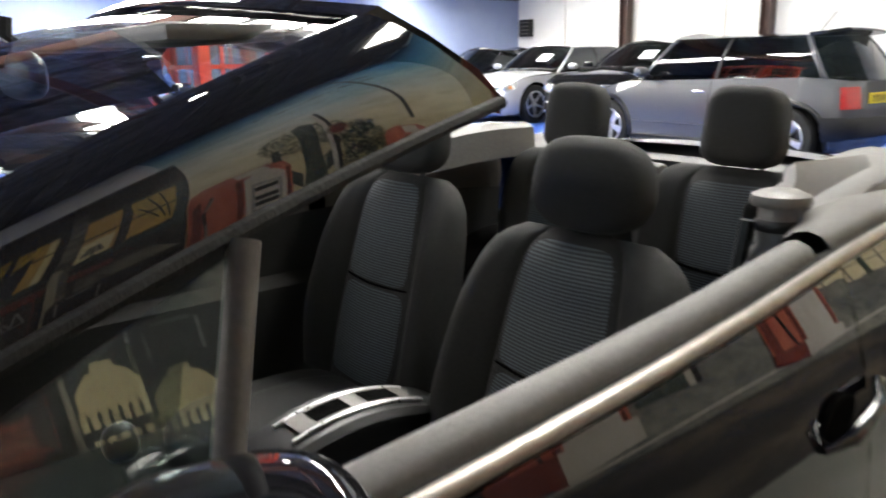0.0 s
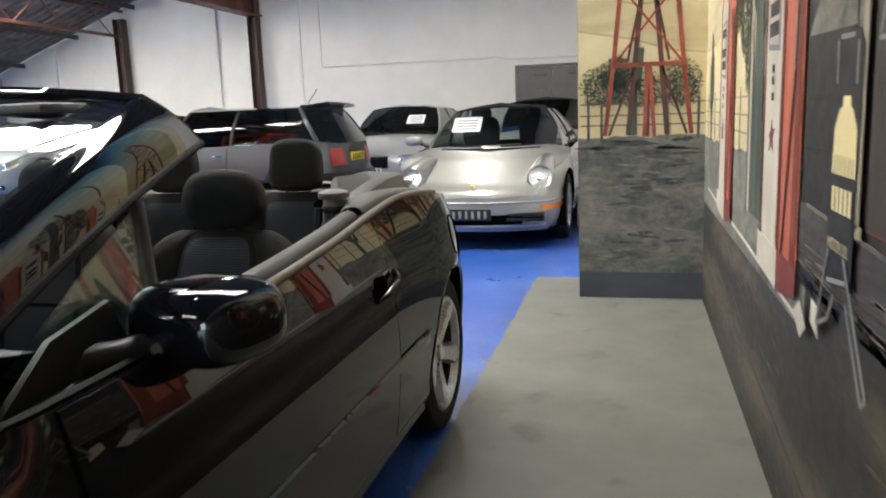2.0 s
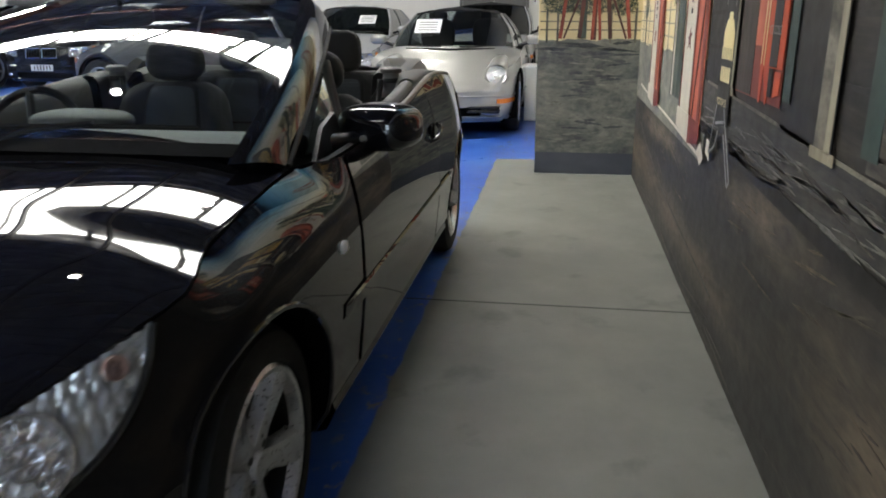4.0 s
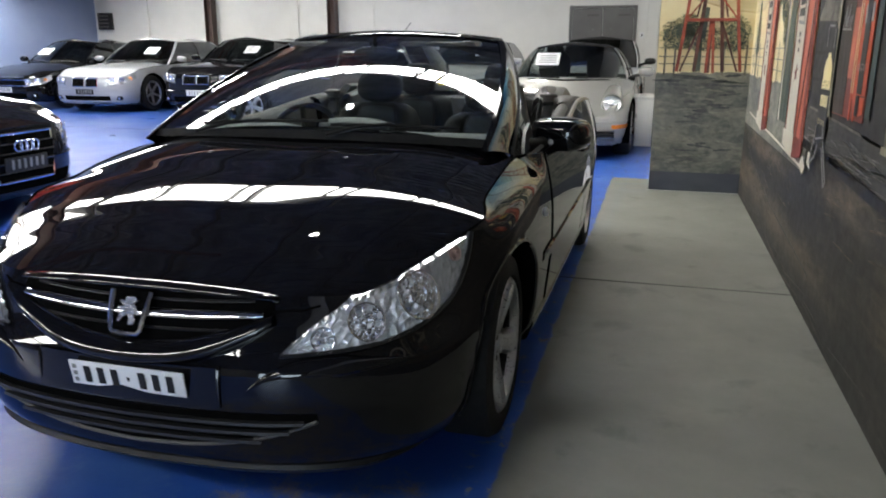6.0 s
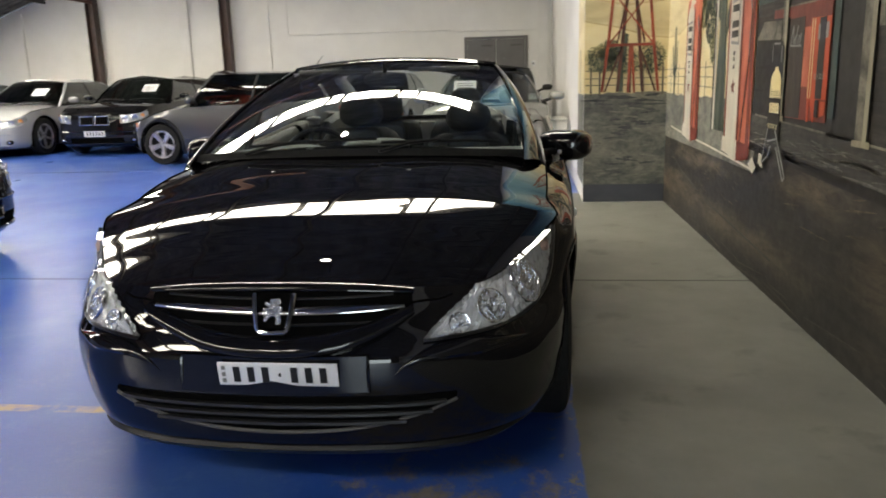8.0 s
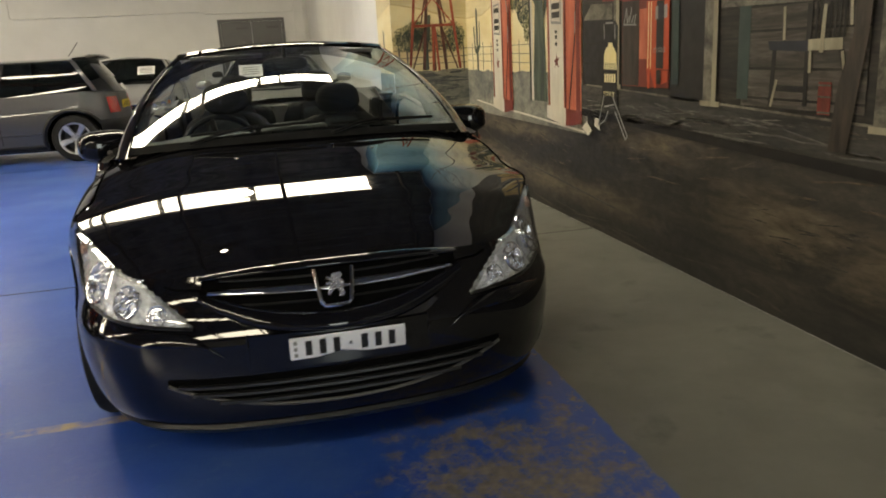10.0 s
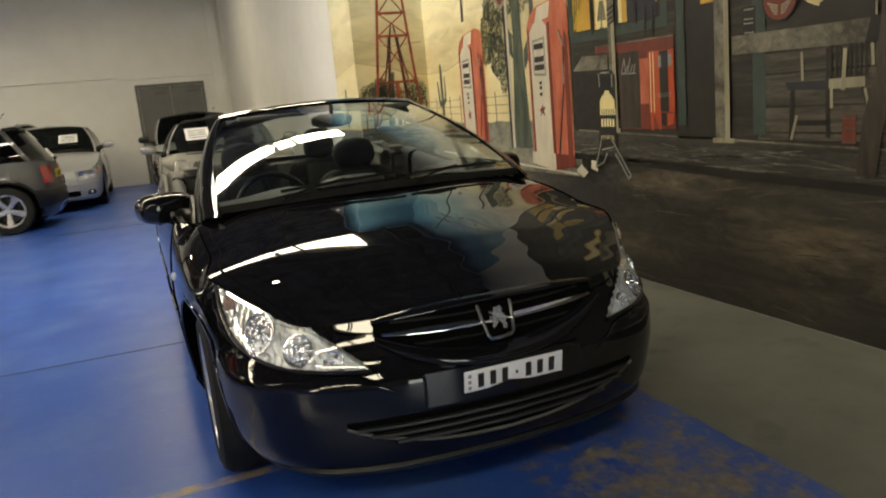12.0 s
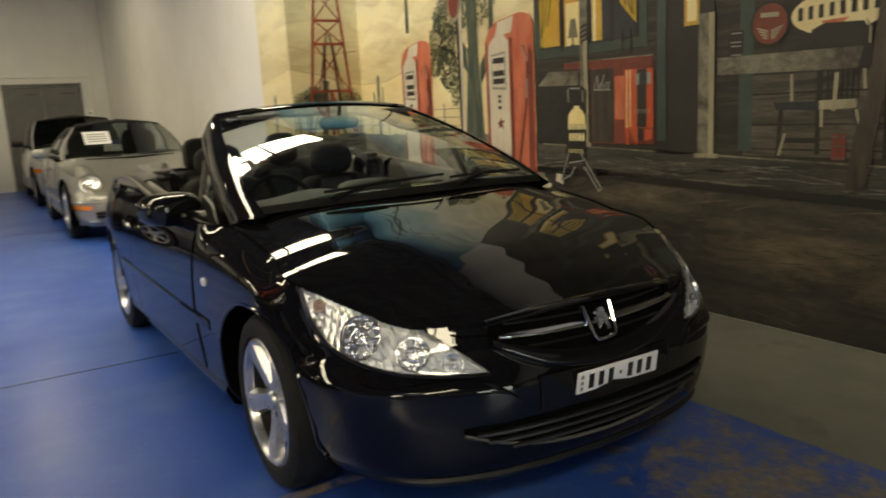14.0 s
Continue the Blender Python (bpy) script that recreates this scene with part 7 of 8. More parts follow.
    tube(bm, [m @ Vector((0.175 * math.cos(a), 0.175 * math.sin(a), 0)) for a in np.linspace(0, 6.2832, 33)], 0.014, 8, False)
    part("rim", bm, TRIM, sw)
    bm = bmesh.new()
    blob(bm, m @ Vector((0, 0, -0.01)), (0.04, 0.065, 0.06), 2.4)
    part("hub", bm, TRIM, sw)
    for a in (0.2, 2.94, 4.712):
        bm = bmesh.new()
        tube(bm, [m @ Vector((0.04 * math.cos(a), 0.04 * math.sin(a), -0.01)), m @ Vector((0.17 * math.cos(a), 0.17 * math.sin(a), 0))], 0.014, 6)
        part("spoke", bm, TRIM, sw)
    seat(car, 1.765, -0.325, 0.188)
    seat(car, 1.84, 0.335, 0.225)
    for y in (-0.27, 0.27):
        seat(car, 2.465, y + 0.012, 0.285, -10, True)
    # rear bulkhead, tonneau shelf and middle panel
    bm = bmesh.new()
    rows = []
    for k in range(13):
        y = -0.66 + 1.32 * k / 12
        rows.append([(2.70, y, 0.30), (2.74, y, 0.90), (2.80, y, 0.928), (2.86, y, 0.935)])
    grid(bm, rows)
    part("rear_bulkhead", bm, TRIM, car)
    bm = bmesh.new()
    box(bm, (2.56, -0.05, 0.50), (2.61, 0.05, 0.915), 0.015)
    part("seat_divider", bm, GREY_TRIM, car)
    for y in (-0.06, 0.06):
        bk = new("belt_buckle")
        bk.parent = car
        bm = bmesh.new()
        box(bm, (1.86, y * 2.2 - 0.012, 0.46), (1.89, y * 2.2 + 0.012, 0.555), 0.005)
        part("stalk", bm, TRIM, bk)
        bm = bmesh.new()
        box(bm, (1.858, y * 2.2 - 0.014, 0.555), (1.892, y * 2.2 + 0.014, 0.575), 0.003)
        part("button", bm, BOOTH_RED, bk)
    for s in (1, -1):
        bm = bmesh.new()
        tube(bm, [(2.02, s * 0.60, 0.93), (2.0, s * 0.58, 0.70), (1.96, s * 0.60, 0.34)], 0.012, 6)
        part("seat_belt", bm, TRIM, car)


convertible()

# ---- the other cars ----
def sedan(name, label, at, rz, paint_mat, L=4.5, W=0.87, nose=0.62, bonnet=0.86, cowl=0.95, roof=1.42, tail=0.95, xf=0.85, xr=3.55, ws=(1.15, 1.85), rw=(3.2, 3.95), r=0.32, group="parked cars", roof_mat=None, lamp="slant", front_round=0.35, plate=True, grille="bars", card=1, boxy=0.0, glass_mat=None, arch_mat=None, roof_half=0.60, wheel_style="broad", seats=False, edge_pts=None, crown_pts=None, mirror_mat=None):
    """A parked car whose nose is at the local origin and which faces -x."""
    car = thing(name, label, "car", group, "", at, rz)
    fr = front_round
    ctrl = [(0, 0), (0.01, W * 0.35), (0.05 + fr * 0.1, W * 0.65), (fr * 0.55, W * 0.86), (fr * 1.2 + 0.15, W * 0.965), (xf + 0.3, W), (L * 0.55, W), (xr, W * 0.99), (L - 0.35, W * 0.92), (L - 0.10, W * 0.72), (L - 0.01, W * 0.35), (L, 0)]
    belt = table([(0, nose), (0.25, nose + 0.03), (0.6, (nose + bonnet) / 2 + 0.04), (ws[0], cowl - 0.06), ((ws[0] + rw[1]) / 2, cowl - 0.02), (rw[1], tail - 0.02), (L, tail - 0.08)])
    if edge_pts:
        belt = table(edge_pts)
    probe = spline(ctrl, 90)
    top = [(k / 89, belt(p[0])) for k, p in enumerate(probe)]
    ins_f = [(0.15, 0.10), (0.24, 0.02), (0.35, 0.0), (0.5, 0.01), (nose - 0.05, 0.03), (nose, 0.06), (nose + 0.3, 0.15)]
    ins_s = [(0.15, 0.09), (0.24, 0.03), (0.4, 0.005), (0.55, 0.0), (0.7, 0.012), (0.85, 0.045), (1.0, 0.085)]
    ins_r = [(0.15, 0.10), (0.3, 0.0), (0.6, 0.01), (0.8, 0.04), (1.0, 0.08)]
    sh = Shell(ctrl, top, ins_f, ins_s, ins_r, (0.05, 0.55), (L - 0.6, L - 0.1), 0.17, 90)
    arch = r + 0.05
    body = part("body", sh.skin(16, [(xf, r, arch), (xr, r, arch)]), paint_mat, car, "", True, 55)
    crown = table([(0, nose + 0.01), (0.15, nose + 0.06), (0.6, bonnet - 0.02), (ws[0], cowl), (rw[1], tail), (L - 0.2, tail - 0.02), (L, tail - 0.07)])
    if crown_pts:
        crown = table(crown_pts)
    part("bonnet", sh.lid(-0.1, ws[0] + 0.12, crown, 21, 0.0, 2.2 if not crown_pts else 6.0), paint_mat, car)
    part("boot_lid", sh.lid(rw[1] - 0.12, L + 0.1, crown, 15), paint_mat, car)
    # black sheet just below the windows stands for the shaded cabin
    part("cabin_shade_sheet", sh.lid(ws[0] + 0.10, rw[1] - 0.10, lambda x: belt(x) - 0.03, 9, -0.03), DARK_GAP, car)
    for x in (xf, xr):
        for s in (1, -1):
            wheel_well(car, x, s, W - 0.30, W - 0.025, r, arch + 0.004)
            wheel(car, x, s * (W - 0.02), r, r * 0.68, 0.2, 5, None, wheel_style)
            if arch_mat:
                bm = bmesh.new()
                pts = []
                for k in range(21):
                    a = math.radians(-14 + 208 * k / 20)
                    px, pz = x + arch * 1.05 * math.cos(a), r + arch * 1.05 * math.sin(a)
                    pts.append((px, sh.at(sh.by_x(px), pz, 0.0, s).y, pz))
                tube(bm, pts, 0.03, 6)
                part("arch_moulding", bm, arch_mat, car)
    bm = bmesh.new()
    box(bm, (0.3, -W + 0.15, 0.15), (L - 0.25, W - 0.15, 0.20))
    part("floor_pan", bm, DARK_GAP, car, "", False)
    # greenhouse
    rt = roof_mat or paint_mat
    wb = W - 0.10
    base = lambda x: belt(x) - 0.005
    ring_b = [(ws[0] - 0.05, 0.0), (ws[0], wb * 0.6), (ws[0] + 0.16, wb * 0.97), (rw[1] - 0.14, wb * 0.95), (rw[1] + 0.02, wb * 0.62), (rw[1] + 0.04, 0.0)]
    ring_t = [(ws[1] - 0.06, 0.0), (ws[1] - 0.02, roof_half * 0.62), (ws[1] + 0.07, roof_half * 0.97), (rw[0] - 0.08, roof_half * 0.96), (rw[0], roof_half * 0.62), (rw[0] + 0.03, 0.0)]
    edge_drop = (0.0, 0.012, 0.045, 0.045, 0.014, 0.0)

    def g(k, u, s):
        (xb, yb), (xt, yt) = ring_b[k], ring_t[k]
        z0 = crown(xb) - 0.01 if yb < wb * 0.7 else base(xb)
        z1 = roof - edge_drop[k]
        bow = 0.03 * math.sin(math.pi * u)
        return Vector((xb + (xt - xb) * u, s * (yb + (yt - yb) * u + bow * (1 if yb > wb * 0.7 else 0)), z0 + (z1 - z0) * u + bow * 0.5))

    gm = glass_mat or TINT
    def panel(nm, ks, mat, lab=""):
        for s in (1, -1):
            bm = bmesh.new()
            grid(bm, [[g(k, u / 6, s) for u in range(7)] for k in ks])
            ob = part(nm, bm, mat, car, lab)
            ob.visible_shadow = mat not in (TINT, GLASS)
    bm = bmesh.new()
    grid(bm, [[g(k, u / 6, s) for u in range(7)] for k, s in ((2, -1), (1, -1), (0, 1), (1, 1), (2, 1))])
    part("windscreen", bm, gm, car).visible_shadow = False
    if rt is not None:
        bm = bmesh.new()
        grid(bm, [[g(k, u / 6, s) for u in range(7)] for k, s in ((3, -1), (4, -1), (5, 1), (4, 1), (3, 1))])
        part("rear_window", bm, gm, car).visible_shadow = False
    for s in (1, -1):
        bm = bmesh.new()
        n = 12
        grid(bm, [[g(2, u / 6, s).lerp(g(3, u / 6, s), k / n) for u in range(7)] for k in range(n + 1)])
        part("side_window", bm, gm, car).visible_shadow = False
        for k0, tt in ((2, 0.0), (2, 0.46), (3, 0.0)):
            bm = bmesh.new()
            rows = []
            for u in range(7):
                c = g(2, u / 6, s).lerp(g(3, u / 6, s), tt if k0 == 2 else 1.0)
                o = Vector((0, s * 0.008, 0.004))
                hw = 0.03 if tt else 0.038
                rows.append([c + Vector((-hw, -s * 0.012, 0)), c + Vector((-hw * 0.6, 0, 0)) + o, c + Vector((hw * 0.6, 0, 0)) + o, c + Vector((hw, -s * 0.012, 0))])
            grid(bm, rows)
            part("pillar", bm, TRIM if tt else paint_mat, car)
        # door seam and handle
        mid = g(2, 0, s).lerp(g(3, 0, s), 0.46)
        bm = bmesh.new()
        i = sh.by_x(mid.x)
        tube(bm, [sh.at(i, 0.28 + (belt(mid.x) - 0.30) * k / 8, 0.001, s) for k in range(9)], 0.004, 5)
        part("panel_gap", bm, DARK_GAP, car)
        bm = bmesh.new()
        c = sh.at(sh.by_x(mid.x - 0.14), belt(mid.x) - 0.13, 0.012, s)
        blob(bm, c, (0.085, 0.016, 0.017), 2.6)
        part("door_handle", bm, CHROME if paint_mat is GREY_PAINT else paint_mat, car)
        # mirror
        mr = new("door_mirror")
        mr.parent = car
        bm = bmesh.new()
        blob(bm, (ws[0] + 0.33, s * (W + 0.09), cowl + 0.06), (0.06, 0.10, 0.058), 2.6)
        part("shell", bm, mirror_mat or paint_mat, mr)
        bm = bmesh.new()
        tube(bm, [(ws[0] + 0.33, s * (W - 0.10), cowl - 0.01), (ws[0] + 0.33, s * (W + 0.03), cowl + 0.03)], 0.022, 8)
        part("arm", bm, TRIM, mr)
        # lower side moulding
        bm = bmesh.new()
        tube(bm, [sh.at(sh.by_x(x), 0.40, 0.004, s) for x in np.linspace(xf + arch + 0.05, xr - arch - 0.05, 14)], 0.013, 6)
        part("side_strip", bm, paint_mat, car)
    bm = bmesh.new()
    rows = []
    for k in range(6):
        row = [g(k, 1, 1), ]
        pt = g(k, 1, 1)
        rows.append([Vector((pt.x, pt.y * v, pt.z + 0.035 * (1 - v * v) + 0.004)) for v in np.linspace(-1, 1, 11)])
    grid(bm, rows)
    part("roof", bm, rt, car)
    # front end
    f = lambda y, z, off: sh.at(sh.by_y(abs(y)), z, off, 1 if y >= 0 else -1)
    a, b = sh.by_y(W * 0.52), sh.by_x(xf - arch - 0.05 if lamp != "round" else 0.5)
    for s in (1, -1):
        lm = new("headlamp")
        lm.parent = car
        if lamp == "round":
            c = Vector((0.275, s * 0.595, 0.625))
            q = Vector((-1, 0.12 * s, 0.50)).normalized().to_track_quat("Z", "Y").to_matrix().to_4x4()
            for nm, prof, mat in (("bezel", [(0.122, -0.16), (0.112, 0.0), (0.104, 0.010), (0.094, 0.008)], paint_mat), ("bowl", [(0.094, 0.004), (0.070, -0.008), (0.03, -0.012), (0.022, 0.010), (0, 0.012)], LAMP_LINER), ("cover", [(0.094, 0.008), (0.075, 0.024), (0.04, 0.034), (0, 0.038)], LAMP_GLASS)):
                bm = bmesh.new()
                lathe(bm, prof, 28, "z")
                bmesh.ops.transform(bm, matrix=Matrix.Translation(c) @ q, verts=bm.verts)
                part(nm, bm, mat, lm)
        elif lamp == "square":
            c = f(s * W * 0.60, nose - 0.06, 0.006)
            bm = bmesh.new()
            box(bm, c + Vector((-0.02, -0.14, -0.08)), c + Vector((0.03, 0.14, 0.08)), 0.012)
            part("reflector", bm, REFLECTOR, lm)
        else:
            e = lambda i: sh.edge_z(i)
            part("reflector", sh.patch(a, b, lambda i: e(i) - 0.17 + 0.06 * (i - a) / (b - a), lambda i: e(i) - 0.015, 0.005, 14, 5, s), LAMP_LINER, lm)
            for q, rr in ((0.16, 0.062), (0.46, 0.058), (0.76, 0.040)):
                i = a + (b - a) * q
                c = sh.at(i, e(i) - 0.092 + 0.03 * q, 0.008, s)
                way = (sh.at(i + 0.6, c.z, 0.008, s) - sh.at(i - 0.6, c.z, 0.008, s)).cross(Vector((0, 0, 1)))
                way = -way if way.x > 0 else way
                bm = bmesh.new()
                lathe(bm, [(rr, 0.0), (rr * 0.92, 0.007), (rr * 0.80, 0.004), (rr * 0.62, -0.001), (rr * 0.25, 0.000), (0, 0.008)], 20, "z")
                bmesh.ops.transform(bm, matrix=Matrix.Translation(c) @ way.normalized().to_track_quat("Z", "Y").to_matrix().to_4x4(), verts=bm.verts)
                part("lamp_bowl", bm, LAMP_BOWL if q < 0.7 else AMBER, lm)
            part("cover", sh.patch(a, b, lambda i: e(i) - 0.175 + 0.06 * (i - a) / (b - a), lambda i: e(i) - 0.010, 0.016, 14, 5, s, 0.014), LAMP_GLASS, lm)
        # tail lamp
        bm = sh.patch(sh.by_x(L - (0.09 if plate == "yellow" else 0.30)), sh.by_x(L - (0.015 if plate == "yellow" else 0.10)), lambda i: 0.62 if plate == "yellow" else 0.66, lambda i: min(0.84, sh.edge_z(i) - 0.03), 0.006, 8, 4, s, 0.006)
        part("tail_lamp", bm, TAIL_RED, car)
        if lamp in ("round", "square"):
            part("indicator", sh.patch(sh.by_y(W * 0.74), sh.by_y(W * 0.96), lambda i: 0.355 if lamp == "round" else nose - 0.15, lambda i: 0.400 if lamp == "round" else nose - 0.09, 0.008, 8, 3, s, 0.008), AMBER, car, "amber indicator lens")
    gb = {"bars": (0.34 * W, nose - 0.19, nose - 0.03), "kidney": (0.30 * W, nose - 0.18, nose - 0.03), "tall": (0.33, 0.30, nose - 0.03), "none": None, "wide": (0.62 * W, nose - 0.14, nose - 0.03)}[grille]
    if gb:
        gy, z0, z1 = gb
        ends = ((-gy, -0.02), (0.02, gy)) if grille == "kidney" else ((-gy, gy),)
        for y0, y1 in ends:
            gr = new("grille")
            gr.parent = car
            bm = bmesh.new()
            ys = np.linspace(y0, y1, 12)
            taper = lambda y, z: y * (1 - 0.22 * (z1 - z) / (z1 - z0)) if grille == "tall" else y
            # black sheet in place of the shaded depth behind the bars
            grid(bm, [[f(taper(y, z), z, 0.008) for z in np.linspace(z0, z1, 5)] for y in ys])
            part("mesh", bm, DARK_GAP, gr)
            bm = bmesh.new()
            loop = [f(taper(y, z1), z1, 0.012) for y in ys] + [f(taper(y, z0), z0, 0.012) for y in ys[::-1]]
            tube(bm, loop + loop[:1], 0.010, 6, False)
            part("surround", bm, CHROME, gr)
            for k in range(1, 5):
                bm = bmesh.new()
                if grille == "kidney":
                    y = y0 + (y1 - y0) * k / 5
                    tube(bm, [f(y, z0, 0.012), f(y, z1, 0.012)], 0.006, 5)
                else:
                    z = z0 + (z1 - z0) * k / 5
                    tube(bm, [f(taper(y, z), z, 0.010) for y in ys], 0.005, 5)
                part("bar", bm, CHROME if grille == "bars" else TRIM, gr)
    # intake drawn as a black sheet on the skin, its shade painted
    bm = bmesh.new()
    grid(bm, [[f(y, z, 0.004) for z in np.linspace(0.235, 0.325, 4)] for y in np.linspace(-0.56 * W, 0.56 * W, 16)])
    part("lower_intake_shade", bm, DARK_GAP, car)
    bm = bmesh.new()
    tube(bm, [f(y, 0.225, 0.006) for y in np.linspace(-0.80 * W, 0.80 * W, 24)], 0.014, 6)
    part("bumper_lip", bm, paint_mat, car)
    for s in (1, -1):
        if lamp != "round" and fr < 0.5:
            bm = bmesh.new()
            blob(bm, f(s * W * 0.74, 0.285, 0.0), (0.02, 0.075, 0.042), 2.6, 20, 10)
            fog = part("fog_lamp", bm, DARK_GAP, car)
            bm = bmesh.new()
            blob(bm, f(s * W * 0.74, 0.285, 0.016), (0.012, 0.034, 0.028), 2.2, 16, 8)
            part("lens", bm, LAMP_BOWL, fog)
            bm = bmesh.new()
            tube(bm, [sh.at(sh.by_x(x), sh.edge_z(sh.by_x(x)), 0.001, s) + Vector((0, 0, 0.002)) for x in np.linspace(0.22, ws[0] + 0.05, 16)], 0.005, 5)
            part("panel_gap", bm, DARK_GAP, body)
            bm = bmesh.new()
            tube(bm, [g(0, 0.03, s) + Vector((-0.02, s * 0.06, 0.012)), g(1, 0.05, s) + Vector((-0.02, 0, 0.014)), g(1, 0.04, s).lerp(g(2, 0.05, s), 0.7) + Vector((-0.015, 0, 0.012))], 0.009, 6)
            part("wiper", bm, TRIM, car)
        bm = bmesh.new()
        rows = []
        for x in np.linspace(xf + arch + 0.02, xr - arch - 0.02, 16):
            i = sh.by_x(x)
            rows.append([sh.at(i, 0.172, 0.0, s), sh.at(i, 0.185, 0.022, s), sh.at(i, 0.235, 0.014, s), sh.at(i, 0.25, 0.0, s)])
        grid(bm, rows)
        part("sill", bm, arch_mat or paint_mat, car)
    bm = bmesh.new()
    tube(bm, [g(2, 0.99, -1), g(1, 0.99, -1), g(0, 0.99, 1), g(1, 0.99, 1), g(2, 0.99, 1)], 0.012, 6)
    part("screen_seal", bm, TRIM, car)
    bm = bmesh.new()
    tube(bm, [f(y, 0.43, 0.002) for y in np.linspace(-0.93 * W, 0.93 * W, 24)], 0.012, 6)
    part("bumper_strip", bm, paint_mat, car)
    if plate:
        pz = {"tall": 0.42, "none": 0.33}.get(grille, 0.40)
        p = f(0, pz, 0.016)
        number_plate(car, pose(p.x, 0, pz, 0, -3, 0), 0.40, 0.10, CARD if plate != "dark" else INK)
    p = sh.at(88.9, 0.70, 0.012)
    number_plate(car, pose(p.x, 0, 0.72, 0, 0, 180), 0.40, 0.11, YELLOW_PLATE if plate == "yellow" else CARD)
    if seats:
        for y in (-0.33, 0.33):
            for nm, c, sz in (("seat_back", (ws[1] + 0.55, y, 0.98), (0.06, 0.22, 0.20)), ("headrest", (ws[1] + 0.58, y, 1.20), (0.045, 0.12, 0.075))):
                bm = bmesh.new()
                blob(bm, c, sz, 3.0)
                part(nm, bm, CLOTH_DARK, car)
    if card:
        pc = thing("price_card", "white printed price card behind the windscreen", "card", "price cards")
        m = Matrix.Translation(at) @ Matrix.Rotation(radians(rz), 4, "Z")
        c = g(1, 0.30, card).lerp(g(0, 0.30, 1), 0.25) + Vector((-0.01, 0, 0.02))
        d = (g(0, 0.6, 1) - g(0, 0.1, 1)).normalized()
        bm = bmesh.new()
        prism(bm, [m @ (c + Vector((0, y, 0)) + d * w) for y, w in ((-0.15, 0.0), (0.15, 0.0), (0.15, 0.24), (-0.15, 0.24))], (0.0, 0, 0.004))
        part("paper", bm, CARD, pc, "", False)
        bm = bmesh.new()
        for k in range(4):
            prism(bm, [m @ (c + Vector((-0.004, y, 0.004)) + d * w) for y, w in ((-0.11, 0.04 + 0.045 * k), (0.11, 0.04 + 0.045 * k), (0.11, 0.055 + 0.045 * k), (-0.11, 0.055 + 0.045 * k))], (-0.002, 0, 0.002))
        part("print", bm, P_GREY, pc, "", False)
    return car


sports = sedan("sports_car", "pale silver two-door sports car with round headlamps and a price card", (6.30, -0.13, 0), 0, PALE, 4.25, 0.83, nose=0.50, bonnet=0.72, cowl=0.88, roof=1.27, tail=0.86, xf=0.80, xr=3.07, ws=(1.22, 1.80), rw=(2.5, 3.55), r=0.31, roof_mat=FABRIC_TOP, lamp="round", front_round=0.42, plate="dark", grille="none", glass_mat=GLASS, roof_half=0.52, seats=True, edge_pts=[(0, 0.47), (0.08, 0.50), (0.22, 0.60), (0.38, 0.70), (0.6, 0.745), (0.9, 0.785), (1.3, 0.83), (2.3, 0.86), (3.4, 0.84), (4.25, 0.76)], crown_pts=[(0, 0.475), (0.08, 0.51), (0.25, 0.565), (0.5, 0.635), (0.8, 0.725), (1.22, 0.875), (1.3, 0.88), (3.55, 0.86), (4.05, 0.84), (4.25, 0.77)])


def sports_car_details(car):
    """Domed lamp tunnels on the wings, lower slots and fog lamps, bonnet seam, wipers and front badge."""
    for s in (1, -1):
        bm = bmesh.new()
        rows = []
        for k in range(15):
            q = k / 14
            x = 0.285 + 0.85 * q
            zc = 0.60 + 0.19 * q ** 0.8
            hw, hh = 0.125 * (1 - 0.40 * q), 0.118 * (1 - q) ** 0.8 + 0.010
            rows.append([(x, s * (0.595 - 0.02 * q) + hw * math.cos(a), zc + hh * math.sin(a)) for a in np.linspace(-0.35, math.pi + 0.35, 15)])
        grid(bm, rows)
        part("wing_top", bm, PALE, car)
        for z in (0.285, 0.325):
            bm = bmesh.new()
            box(bm, (0.02, s * 0.46 - 0.19, z - 0.014), (0.20, s * 0.46 + 0.13, z + 0.012), 0.005)
            part("lower_slot", bm, TRIM, car)
        bm = bmesh.new()
        tube(bm, [(1.14, s * 0.10, 0.872), (1.17, s * 0.30, 0.875), (1.24, s * 0.52, 0.87)], 0.009, 6)
        part("wiper", bm, TRIM, car)
    bm = bmesh.new()
    blob(bm, (0.20, 0, 0.556), (0.03, 0.022, 0.012), 2.4)
    part("badge", bm, P_GOLD, car)
    bm = bmesh.new()
    tube(bm, [(1.12, -0.5, 0.848), (1.07, 0.0, 0.842), (1.12, 0.5, 0.848)], 0.012, 6)
    part("scuttle", bm, TRIM, car)


sports_car_details(sports)
sedan("saloon_car", "silver saloon with a chrome barred grille and price card", (10.75, 2.35, 0), 0, SILVER, 4.4, 0.86, nose=0.64, bonnet=0.84, cowl=0.93, roof=1.37, card=-1, tail=0.98, ws=(1.25, 1.95), rw=(3.2, 3.9), grille="bars")
hatch = sedan("small_hatchback", "metallic grey small hatchback with a black roof and chrome handles", (9.67, 5.63, 0), -95.0, GREY_PAINT, 3.65, 0.84, nose=0.66, bonnet=0.86, cowl=0.93, roof=1.40, tail=0.96, xf=0.66, xr=3.10, ws=(0.95, 1.45), rw=(3.22, 3.56), r=0.315, roof_mat=BLACK_PAINT, front_round=0.4, plate="yellow", card=0, arch_mat=TRIM, roof_half=0.59)
